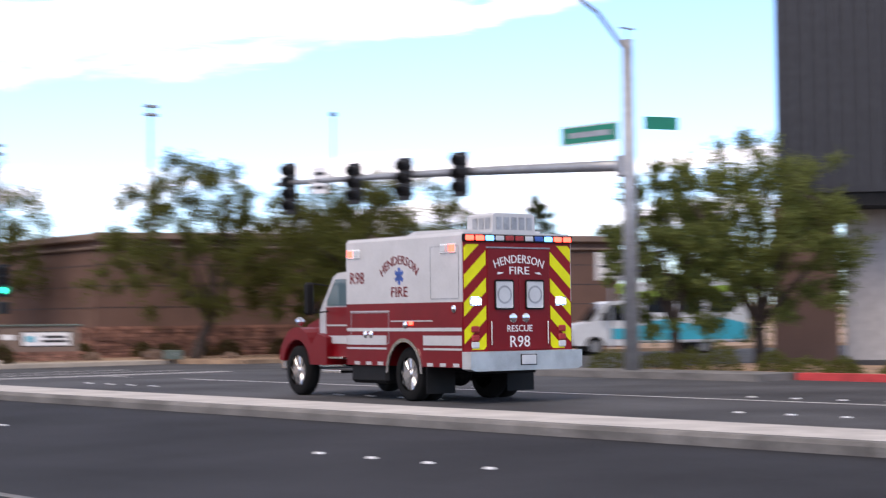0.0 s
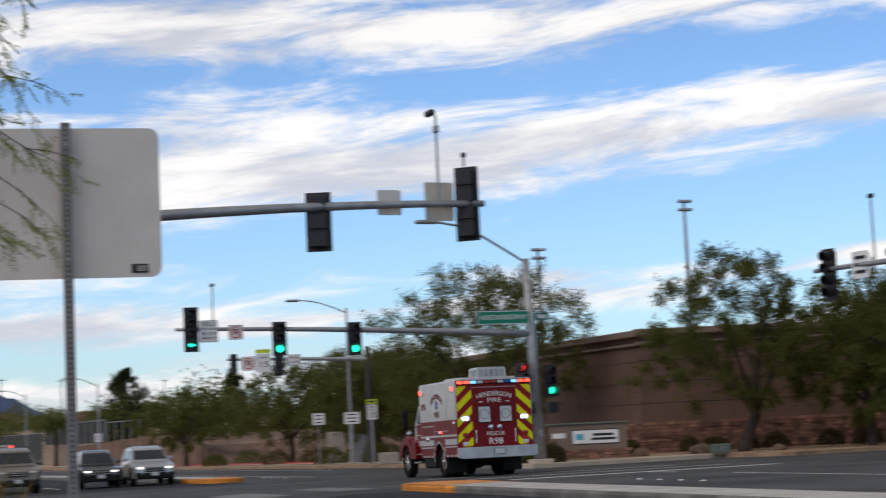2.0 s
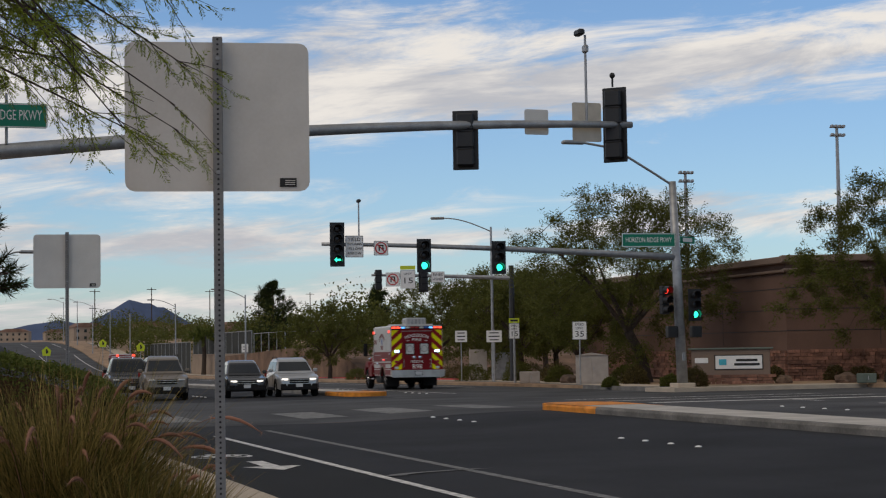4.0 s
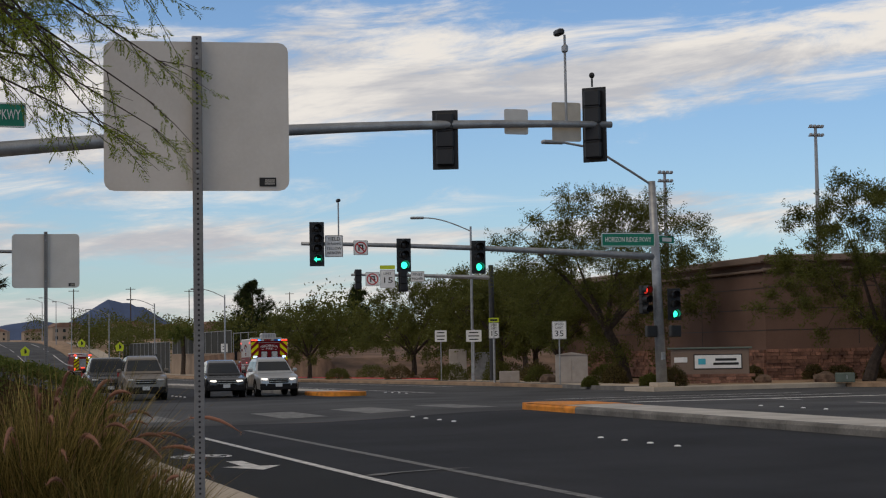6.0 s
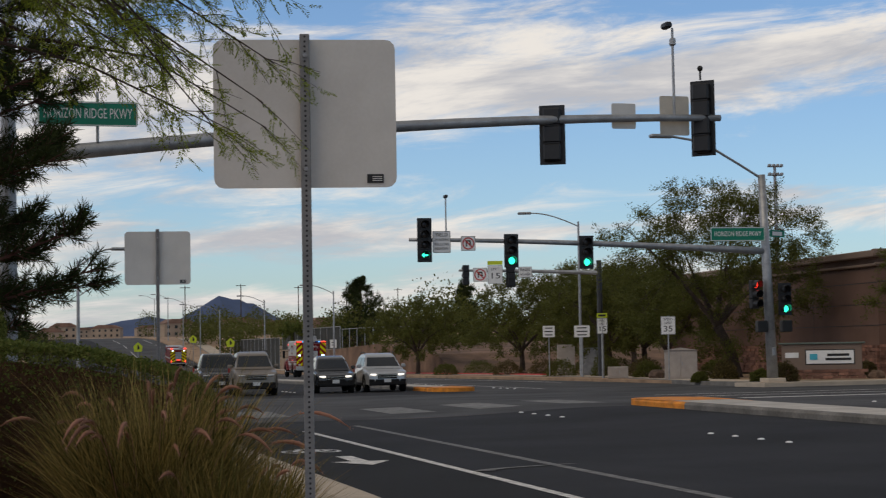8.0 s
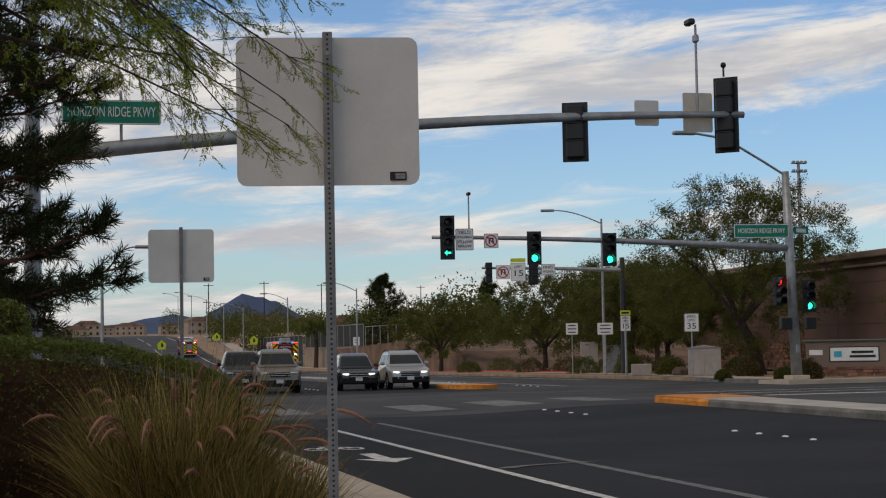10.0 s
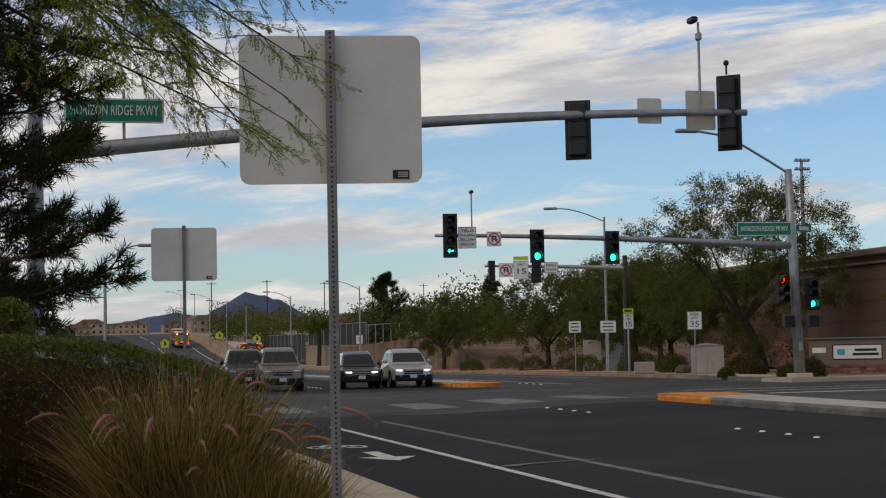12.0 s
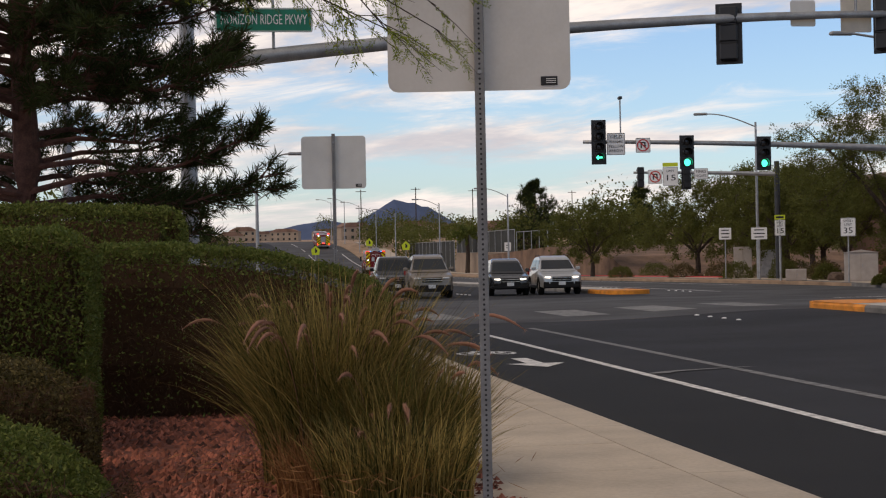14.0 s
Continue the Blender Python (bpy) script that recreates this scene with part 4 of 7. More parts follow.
        for txt, size, y, z, bend, w in (("HENDERSON", 0.23, 0.55, 2.5, 0.95, 1.35), ("FIRE", 0.26, 0.55, 1.93, 0, 0.56), ("R98", 0.31, 2.05, 2.2, 0, 0.5)):
            if txt == "R98" and s > 0:
                y = 2.1
            writing(txt, size, Matrix.Translation((s * (hw + 0.006), y, z)) @ rot, "fire_red", root, bend=bend, width=w)
        # six-armed star emblem
        bm = B()
        for k in range(3):
            box(bm, (s * (hw + 0.006), 0.55, 2.22), (0.008, 0.07, 0.3), Matrix.Rotation(math.radians(60 * k), 4, 'X'))
        part("emblem", bm, "lamp_off_blue", root, "blue six-armed medical emblem")
    # rear
    block(root, "rear_panel", "stripe_red", (0, yr - 0.006, 1.82), (2 * hw - 0.04, 0.02, 2.0), 0.004, "red rear panel")
    for s in (-1, 1):
        cols = (0.72, 1.19)
        z = 0.55
        while z < 3.1:
            zl = [z, z + 0.235]
            poly = [(cols[1] * s, zl[0]), (cols[1] * s, zl[1]), (cols[0] * s, zl[1] + 0.42), (cols[0] * s, zl[0] + 0.42)]
            # clip to the panel
            poly = clip_z(poly, 0.92, 2.72)
            if len(poly) > 2:
                bm = B()
                prism(bm, poly, yr - 0.022, yr - 0.016, "y")
                part("chevron", bm, "lime", root, "fluorescent yellow chevron stripe")
            z += 0.47
    block(root, "rear_door", "fire_red", (-0.345, yr - 0.024, 1.78), (0.685, 0.03, 1.75), 0.01, "dark red rear door leaf")
    block(root, "rear_door", "fire_red", (0.345, yr - 0.024, 1.78), (0.685, 0.03, 1.75), 0.01, "dark red rear door leaf")
    block(root, "door_trim", "galv", (0, yr - 0.03, 2.67), (1.42, 0.03, 0.025), 0.004)
    for x in (-0.34, 0.34):
        block(root, "window_frame", "black_plastic", (x, yr - 0.044, 1.86), (0.42, 0.02, 0.52), 0.03, "black rubber window frame")
        block(root, "rear_window", "frosted", (x, yr - 0.056, 1.86), (0.36, 0.012, 0.46), 0.02, "frosted rear window with a round emblem")
        bm = B()
        cyl(bm, (x, yr - 0.062, 1.86), (x, yr - 0.066, 1.86), 0.16, 0.16, 20)
        part("round_emblem", bm, "galv", root)
        bm = B()
        cyl(bm, (x, yr - 0.066, 1.86), (x, yr - 0.07, 1.86), 0.125, 0.125, 20)
        part("round_emblem", bm, "frosted", root)
        bm = B()
        bmesh.ops.create_uvsphere(bm, u_segments=12, v_segments=6, radius=0.085, matrix=Matrix.Translation((x * 0.42, yr - 0.045, 1.46)) @ Matrix.Diagonal((1, 0.4, 1, 1)))
        part("door_handle", bm, "chrome", root, "chrome paddle handle")
    face = Matrix.Rotation(math.radians(90), 4, 'X')
    for txt, size, z, bend, w in (("HENDERSON", 0.2, 2.47, 1.6, 1.12), ("FIRE", 0.19, 2.27, 0, 0.44), ("RESCUE", 0.16, 1.27, 0, 0.56), ("R98", 0.28, 1.04, 0, 0.44)):
        writing(txt, size, Matrix.Translation((0, yr - 0.045, z)) @ face, "letter_white", root, bend=bend, width=w)
    for s in (-1, 1):
        bm = B()
        prism(bm, [(s * 0.34, 2.24), (s * 0.46, 2.25), (s * 0.5, 2.21), (s * 0.42, 2.215)], yr - 0.046, yr - 0.042, "y")
        part("flourish", bm, "letter_white", root)
        block(root, "strobe", "strobe_white", (s * 0.95, yr - 0.035, 1.75), (0.2, 0.03, 0.1), 0.02, "bright white-blue strobe light")
        block(root, "strobe_glow", "chrome", (s * 0.95, yr - 0.024, 1.75), (0.26, 0.02, 0.15), 0.02, "chrome bezel")
        for z, mat in ((1.27, "lamp_off_red"), (1.12, "lamp_off_red"), (1.0, "frosted")):
            block(root, "tail_light", mat, (s * 0.97, yr - 0.04, z), (0.17, 0.04, 0.11), 0.02, "stacked rear light")
        block(root, "grab_rail", "chrome", (s * 0.63, yr - 0.06, 1.2), (0.025, 0.03, 0.4), 0.008)
    # light bar over the doors
    block(root, "light_rail", "black_plastic", (0, yr - 0.03, 2.83), (2 * hw, 0.07, 0.13), 0.015, "dark housing of the rear light bar")
    mats = ("strobe_red", "strobe_red", "strobe_blue", "frosted", "lamp_off_red", "lamp_off_red", "frosted", "lamp_off_blue", "strobe_blue", "strobe_red", "strobe_red")
    for k, mt in enumerate(mats):
        block(root, "bar_light", mt, ((k - 5) * 0.218, yr - 0.07, 2.83), (0.18, 0.03, 0.085), 0.012, "lens of the rear light bar")
    # bumper
    bm = B()
    prism(bm, [(-hw - 0.02, 0.6), (-hw - 0.02, 0.89), (hw + 0.02, 0.89), (hw + 0.02, 0.6), (hw - 0.1, 0.56), (-hw + 0.1, 0.56)], yr - 0.28, yr - 0.012, "y")
    part("rear_bumper", bm, "diamond_plate", root, "bright diamond-plate rear bumper step")
    block(root, "licence_plate", "frosted", (0.02, yr - 0.29, 0.74), (0.32, 0.02, 0.16), 0.005, "licence plate")
    block(root, "plate_frame", "black_plastic", (0.02, yr - 0.284, 0.74), (0.36, 0.015, 0.19), 0.005)
    # roof
    bm = B()
    prism(bm, [(-1.0, 2.93), (-0.98, 3.0), (0.5, 3.02), (0.9, 2.93)], -0.9, 0.9, "x")
    part("roof_pod", bm, "fire_white", root, "raised white roof panel")
    bm = B()
    prism(bm, [(-0.48, 2.93), (-0.46, 3.24), (-0.4, 3.28), (0.4, 3.28), (0.46, 3.24), (0.48, 2.93)], yr + 0.1, yr + 0.9, "y")
    ac = part("air_conditioner", bm, "fire_white", root, "white roof air conditioner")
    for i in range(5):
        block(ac, "grille_slat", "galv", (-0.34 + 0.17 * i, yr + 0.095, 3.1), (0.12, 0.015, 0.22), 0.004)
    for i in range(3):
        block(ac, "grille_slat", "galv", (-0.475, yr + 0.25 + 0.2 * i, 3.1), (0.015, 0.15, 0.2), 0.004)
    # chassis
    block(root, "chassis", "black_plastic", (0, 0.6, 0.62), (0.95, 4.0, 0.24), 0.02, "black chassis frame")
    block(root, "fuel_tank", "black_plastic", (-0.9, 1.78, 0.5), (0.5, 1.3, 0.42), 0.06, "black tank under the body")
    block(root, "fuel_tank", "black_plastic", (0.9, 1.78, 0.5), (0.5, 1.3, 0.42), 0.06, "black tank under the body")
    block(root, "mud_flap", "black_plastic", (-0.9, ax - 0.7, 0.42), (0.62, 0.02, 0.55), 0)
    block(root, "mud_flap", "black_plastic", (0.9, ax - 0.7, 0.42), (0.62, 0.02, 0.55), 0)
    bm = B()
    cyl(bm, (-0.9, ax, 0.47), (0.9, ax, 0.47), 0.09, 0.09, 10)
    bmesh.ops.create_uvsphere(bm, u_segments=12, v_segments=8, radius=0.24, matrix=Matrix.Translation((0, ax, 0.47)))
    part("axle", bm, "black_plastic", root)
    # cab
    bm = B()
    prism(bm, [(2.47, 0.75), (2.47, 2.28), (2.62, 2.36), (3.12, 2.34), (3.3, 2.26), (3.82, 1.62), (3.86, 0.75)], -1.02, 1.02, "x")
    cab = part("cab", bm, "fire_white", root, "white cab with red doors")
    bm = B()
    prism(bm, [(3.84, 0.8), (3.84, 1.6), (4.5, 1.5), (5.02, 1.36), (5.1, 1.15), (5.1, 0.72), (4.0, 0.72)], -0.62, 0.62, "x")
    part("bonnet", bm, "fire_red", root, "red sloping bonnet")
    for s in (-1, 1):
        bm = B()
        outer = [(fx + 0.74 * math.cos(a), 0.52 + 0.8 * math.sin(a)) for a in [math.radians(d) for d in range(12, 151, 12)]]
        inner = [(fx + 0.56 * math.cos(a), 0.5 + 0.58 * math.sin(a)) for a in [math.radians(d) for d in range(170, 9, -14)]]
        prism(bm, outer + [(3.66, 1.2), (3.3, 1.12), (3.3, 0.6)] + inner, s * 0.6, s * 1.18, "x")
        bmesh.ops.triangulate(bm, faces=[fc for fc in bm.faces if len(fc.verts) > 4])
        part("front_wing", bm, "fire_red", root, "flared red front wing")
        block(root, "cab_door", "fire_red", (s * 1.03, 3.05, 1.22), (0.03, 1.0, 0.95), 0.01, "red lower cab door")
        block(root, "stripe", "fire_white", (s * 1.05, 3.05, 1.08), (0.01, 1.0, 0.15), 0)
        block(root, "stripe", "fire_white", (s * 1.05, 3.05, 1.35), (0.01, 0.9, 0.03), 0)
        bm = B()
        prism(bm, [(2.68, 1.72), (2.68, 2.22), (3.2, 2.22), (3.52, 1.82), (3.52, 1.72)], s * 1.022, s * 1.034, "x")
        part("side_window", bm, "pale_glass", root, "cab side window")
        block(root, "step", "chrome", (s * 1.05, 3.1, 0.48), (0.3, 0.7, 0.06), 0.01, "bright cab step")
        block(root, "step", "chrome", (s * 1.05, 3.1, 0.74), (0.22, 0.7, 0.05), 0.01, "bright cab step")
        bm = B()
        box(bm, (s * 1.42, 3.55, 1.86), (0.2, 0.1, 0.62), None, 0.04)
        part("mirror", bm, "black_plastic", root, "tall black door mirror")
        bm = B()
        tube(bm, [(s * 1.02, 3.45, 2.1), (s * 1.35, 3.55, 2.15)], 0.015, 6)
        part("mirror_bracket", bm, "black_plastic", root)
        bm = B()
        tube(bm, [(s * 1.02, 3.45, 1.62), (s * 1.35, 3.55, 1.58)], 0.015, 6)
        part("mirror_bracket", bm, "black_plastic", root)
        block(root, "head_lamp", "chrome", (s * 0.85, 5.02, 1.02), (0.3, 0.1, 0.2), 0.03, "chrome headlamp")
        bm = B()
        bmesh.ops.create_uvsphere(bm, u_segments=10, v_segments=6, radius=0.09, matrix=Matrix.Translation((s * 0.95, 4.75, 1.42)))
        part("wing_lamp", bm, "chrome", root)
    bm = B()
    prism(bm, [(3.32, 2.22), (3.8, 1.66), (3.815, 1.675), (3.335, 2.235)], -0.9, 0.9, "x")
    part("windscreen", bm, "glass", root)
    block(root, "front_bumper", "chrome", (0, 5.22, 0.62), (2.2, 0.2, 0.3), 0.04, "chrome front bumper")
    block(root, "grille", "chrome", (0, 5.11, 1.05), (0.9, 0.06, 0.45), 0.03, "chrome grille")
    block(root, "cab_light", "strobe_red", (0, 3.0, 2.42), (1.3, 0.3, 0.14), 0.04, "red cab roof light bar")
    wheels = []
    for x, w in ((-1.0, 0.28), (-0.68, 0.28), (0.68, 0.28), (1.0, 0.28)):
        wheels.append(wheel(root, x, ax, 0.48, w, "rear_wheel"))
    for x in (-1.02, 1.02):
        wheels.append(wheel(root, x, fx, 0.48, 0.28, "front_wheel"))
    return root, wheels


def clip_z(poly, lo, hi):
    """Clips a polygon of (x, z) points to a height range."""
    for sign, lim in ((1, lo), (-1, hi)):
        out = []
        for i, p in enumerate(poly):
            q = poly[(i + 1) % len(poly)]
            dp, dq = sign * (p[1] - lim), sign * (q[1] - lim)
            if dp >= 0:
                out.append(p)
            if dp * dq < 0:
                t = dp / (dp - dq)
                out.append((p[0] + (q[0] - p[0]) * t, p[1] + (q[1] - p[1]) * t))
        poly = out
        if not poly:
            break
    return poly


rescue, rescue_wheels = rescue_truck()


def fire_engine():
    """A red fire engine seen from behind; the origin lies under the rear axle, the front towards +y."""
    root = thing("fire_engine", pose(0, 0, 0), "red fire engine with yellow rear chevrons and flashing lights", "fire engine")
    root.scale = (0.88, 0.88, 0.88)
    hw, yr = 1.24, -1.9
    block(root, "body", "fire_red", (0, 0.6, 1.55), (2 * hw, 5.0, 2.0), 0.04, "red pump body")
    block(root, "hose_bed", "diamond_plate", (0, 0.6, 2.6), (2 * hw - 0.1, 4.6, 0.16), 0.03, "bright metal hose bed edge")
    block(root, "cab", "fire_red", (0, 4.6, 1.75), (2 * hw, 2.6, 2.1), 0.12, "red crew cab")
    block(root, "cab_roof", "fire_white", (0, 4.6, 2.86), (2 * hw - 0.1, 2.4, 0.14), 0.05, "white cab roof")
    block(root, "rear_door", "galv", (0, yr - 0.012, 1.6), (0.9, 0.03, 1.3), 0.01, "bright metal rear roller door")
    block(root, "rear_step", "diamond_plate", (0, yr - 0.2, 0.55), (2 * hw, 0.5, 0.14), 0.02, "diamond-plate rear step")
    block(root, "under_body", "black_plastic", (0, 1.5, 0.5), (1.9, 7.0, 0.4), 0.05)
    for s in (-1, 1):
        block(root, "window", "glass", (s * (hw + 0.003), 4.8, 2.2), (0.02, 1.9, 0.6), 0.01)
        z = 0.4
        while z < 2.6:
            poly = clip_z([(1.2 * s, z), (1.2 * s, z + 0.22), (0.5 * s, z + 0.72), (0.5 * s, z + 0.5)], 0.72, 2.45)
            if len(poly) > 2:
                bm = B()
                prism(bm, poly, yr - 0.016, yr - 0.004, "y")
                part("chevron", bm, "lime", root, "fluorescent yellow chevron stripe")
            z += 0.46
        block(root, "rear_beacon", "strobe_red", (s * 1.0, yr + 0.1, 2.75), (0.32, 0.3, 0.2), 0.05, "flashing red rear beacon")
        block(root, "rear_strobe", "strobe_white", (s * 0.85, yr - 0.03, 2.42), (0.22, 0.04, 0.12), 0.02, "white strobe light")
        block(root, "tail_light", "strobe_red", (s * 1.05, yr - 0.03, 0.85), (0.16, 0.04, 0.3), 0.02, "lit red tail light")
        block(root, "stripe", "fire_white", (s * (hw + 0.004), 2.0, 1.3), (0.01, 7.6, 0.2), 0)
    block(root, "brake_light", "strobe_red", (0, yr - 0.04, 1.05), (0.5, 0.04, 0.12), 0.02, "lit red centre light")
    block(root, "ladder", "galv", (0.7, 0.6, 2.85), (0.5, 4.4, 0.2), 0.02, "metal ladder")
    ws = []
    for x, y in ((-1.0, 0), (1.0, 0), (-1.0, 4.9), (1.0, 4.9)):
        ws.append(wheel(root, x, y, 0.52, 0.34, "wheel"))
    return root, ws


engine, engine_wheels = fire_engine()


def car(name, label, m, paint_name, L, W, H, kind="suv", lamps=True, roof_rack=False, group="waiting cars", rim="galv"):
    """A car or van, its front towards -y, its origin on the ground under the middle."""
    root = thing(name, m, label, "car", group)
    root.scale = (0.87, 0.87, 0.87)
    r = 0.36 if kind != "pickup" else 0.4
    f, b = -L / 2, L / 2
    zb, zs = 0.3, H * 0.6
    bon = H * 0.57
    fw = f + L * 0.27
    # body sides: an outline in (y, z), narrower towards the top by a bevelled shoulder
    wb = (f + 0.88, b - 0.95)
    low = [(f + 0.06, zb + 0.05), (f, zb + 0.2), (f + 0.015, bon - 0.26), (f + 0.09, bon - 0.13), (f + 0.3, bon - 0.05), (f + 0.7, bon), (fw, bon + 0.06), (fw + 0.12, zs + 0.07), (b - 0.12, zs + 0.08), (b, zs - 0.1), (b, zb + 0.22), (b - 0.08, zb + 0.05)]

    def arch(cy, r2):
        return [(cy + r2 * math.cos(a), r + r2 * math.sin(a)) for a in [math.radians(d) for d in range(0, 181, 20)]]
    bottom = [(b - 0.08, zb)] + [p for p in arch(wb[1], r + 0.06) if p[1] > zb] + [p for p in arch(wb[0], r + 0.06) if p[1] > zb] + [(f + 0.06, zb)]
    outline = low[1:-1] + bottom
    bm = B()
    prism(bm, outline, -W / 2, W / 2, "x")
    bmesh.ops.triangulate(bm, faces=[fc for fc in bm.faces if len(fc.verts) > 4])
    for v in bm.verts:
        t = max(0.0, (v.co.z - 0.55 * H * 0.9) / (0.2 * H))
        v.co.x *= 1 - 0.05 * min(1, t)
        e = max(0.0, (abs(v.co.y) - L * 0.42) / (L * 0.08))
        v.co.x *= 1 - 0.16 * min(1, e) ** 1.5
    body = part("body", bm, paint_name, root)
    mod = body.modifiers.new("edges", 'BEVEL')
    mod.width, mod.segments, mod.limit_method, mod.angle_limit = 0.06, 3, 'ANGLE', radians(40)
    # cabin
    if kind == "pickup":
        cab = [(fw + 0.05, zs), (fw + 0.75, H - 0.06), (fw + 1.0, H), (fw + 1.9, H), (fw + 2.1, H - 0.08), (fw + 2.2, zs)]
    else:
        cab = [(fw - 0.12, zs), (fw + L * 0.185, H - 0.1), (fw + L * 0.25, H - 0.02), (0.35, H + 0.02), (b - L * 0.15, H - 0.04), (b - L * 0.085, H - 0.14), (b - 0.06, zs)]
    bm = B()
    prism(bm, cab, -W / 2 + 0.09, W / 2 - 0.09, "x")
    for v in bm.verts:
        t = (v.co.z - zs) / (H - zs)
        v.co.x *= 1 - 0.24 * max(0, t)
    cabin = part("cabin", bm, paint_name, root)
    mod = cabin.modifiers.new("edges", 'BEVEL')
    mod.width, mod.segments = 0.1, 4

    def glass_panel(nm, pts):
        bm = B()
        vs = [bm.verts.new(p) for p in pts]
        fc = bm.faces.new(vs)
        res = bmesh.ops.extrude_face_region(bm, geom=[fc])
        fc.normal_update()
        n = fc.normal.copy()
        bmesh.ops.translate(bm, vec=n * 0.01, verts=[g for g in res["geom"] if isinstance(g, bmesh.types.BMVert)])
        part(nm, bm, "glass", root)
    wz = zs + 0.12
    wt = H - 0.17

    def half(z):
        return (W / 2 - 0.09) * (1 - 0.24 * (z - zs) / (H - zs))

    def front_y(z):
        (y0, z0), (y1, z1) = cab[0], cab[1]
        return y0 + (y1 - y0) * (z - z0) / (z1 - z0)
    glass_panel("windscreen", [(-half(wz) + 0.07, front_y(wz) - 0.012, wz), (half(wz) - 0.07, front_y(wz) - 0.012, wz), (half(wt) - 0.07, front_y(wt) - 0.012, wt), (-half(wt) + 0.07, front_y(wt) - 0.012, wt)])

    def back_y(z):
        (y0, z0), (y1, z1) = cab[-1], cab[-2]
        return y0 + (y1 - y0) * (z - z0) / (z1 - z0)
    glass_panel("rear_window", [(half(wz) - 0.1, back_y(wz) + 0.012, wz), (-half(wz) + 0.1, back_y(wz) + 0.012, wz), (-half(wt) + 0.1, back_y(wt) + 0.012, wt), (half(wt) - 0.1, back_y(wt) + 0.012, wt)])
    ya, yb_, yc = front_y(wz) + 0.35, (front_y(wz) + back_y(wz)) / 2, back_y(wz) - 0.25
    for s in (-1, 1):
        for a0, a1, lean in ((ya, yb_ - 0.05, 0.32), (yb_ + 0.03, yc, -0.12)):
            pts = [(s * (half(wz) + 0.008), a0, wz), (s * (half(wz) + 0.008), a1, wz), (s * (half(wt) + 0.008), a1 + min(0, lean), wt), (s * (half(wt) + 0.008), a0 + max(0, lean), wt)]
            glass_panel("side_window", pts if s > 0 else pts[::-1])
        bm = B()
        box(bm, (s * (W / 2 + 0.07), fw + 0.5, zs + 0.14), (0.2, 0.12, 0.16), None, 0.04)
        part("mirror", bm, paint_name if kind != "pickup" else "black_plastic", root)
        block(root, "head_lamp", "head_light" if lamps else "frosted", (s * (W / 2 - 0.31), f + 0.08, bon - 0.19), (0.3, 0.16, 0.085), 0.035, "headlamp, lit" if lamps else "headlamp", Matrix.Rotation(s * 0.35, 4, 'Z'))
        block(root, "fog_lamp", "black_plastic", (s * (W / 2 - 0.24), f + 0.0, zb + 0.22), (0.26, 0.08, 0.13), 0.03)
        block(root, "tail_lamp", "lamp_off_red", (s * (W / 2 - 0.14), b - 0.03, zs - 0.02), (0.22, 0.1, 0.3), 0.03, "red tail lamp")
        block(root, "sill", "black_plastic", (s * (W / 2 - 0.02), 0, zb + 0.05), (0.08, L * 0.5, 0.14), 0.02, "black sill cladding")
        block(root, "door_handle", "chrome" if kind != "pickup" else "black_plastic", (s * (W / 2 - 0.005), 0.25, zs - 0.1), (0.03, 0.16, 0.03), 0.008)
        if roof_rack:
            bm = B()
            tube(bm, [(s * (W / 2 - 0.28), fw + L * 0.25, H + 0.0), (s * (W / 2 - 0.28), fw + L * 0.28, H + 0.06), (s * (W / 2 - 0.28), b - L * 0.24, H + 0.05), (s * (W / 2 - 0.28), b - L * 0.2, H - 0.02)], 0.018, 6)
            part("roof_rail", bm, "black_plastic", root)
    block(root, "grille", "black_plastic", (0, f + 0.0, bon - 0.26), (W * 0.46, 0.08, 0.2), 0.02, "dark radiator grille")
    for i in range(2):
        block(root, "grille_bar", "chrome", (0, f - 0.04, bon - 0.2 - 0.09 * i), (W * 0.48, 0.02, 0.02), 0.004)
    block(root, "lower_grille", "black_plastic", (0, f - 0.005, zb + 0.2), (W * 0.56, 0.08, 0.16), 0.02)
    block(root, "front_bumper", "black_plastic" if kind != "sedan" else paint_name, (0, f + 0.01, zb + 0.1), (W * 0.88, 0.12, 0.2), 0.05)
    block(root, "licence_plate", "frosted", (0, f - 0.05, zb + 0.22), (0.3, 0.012, 0.15), 0.004)
    for x in (-1, 1):
        for y in wb:
            wheel(root, x * (W / 2 - 0.12), y, r, 0.24, rim=rim, spokes=5)
            if kind == "suv":
                bm = B()
                tube(bm, [(x * (W / 2 - 0.02), y + (r + 0.075) * math.cos(a), r + (r + 0.075) * math.sin(a)) for a in [math.radians(d) for d in range(-8, 189, 14)]], 0.032, 6)
                part("arch_cladding", bm, "black_plastic", root, "black wheel arch cladding")
    # door seams
    for x in (-1, 1):
        for y in (ya + 0.12, yb_, yc - 0.1):
            block(root, "door_seam", "black_plastic", (x * (W / 2 - 0.001), y, (zb + zs) / 2 + 0.06), (0.008, 0.014, zs - zb - 0.16), 0.002)
    return root


def at(x, y, turn=0.0, z=None):
    return pose(x, y, (lie(y) if z is None else z), 0, 0, turn)


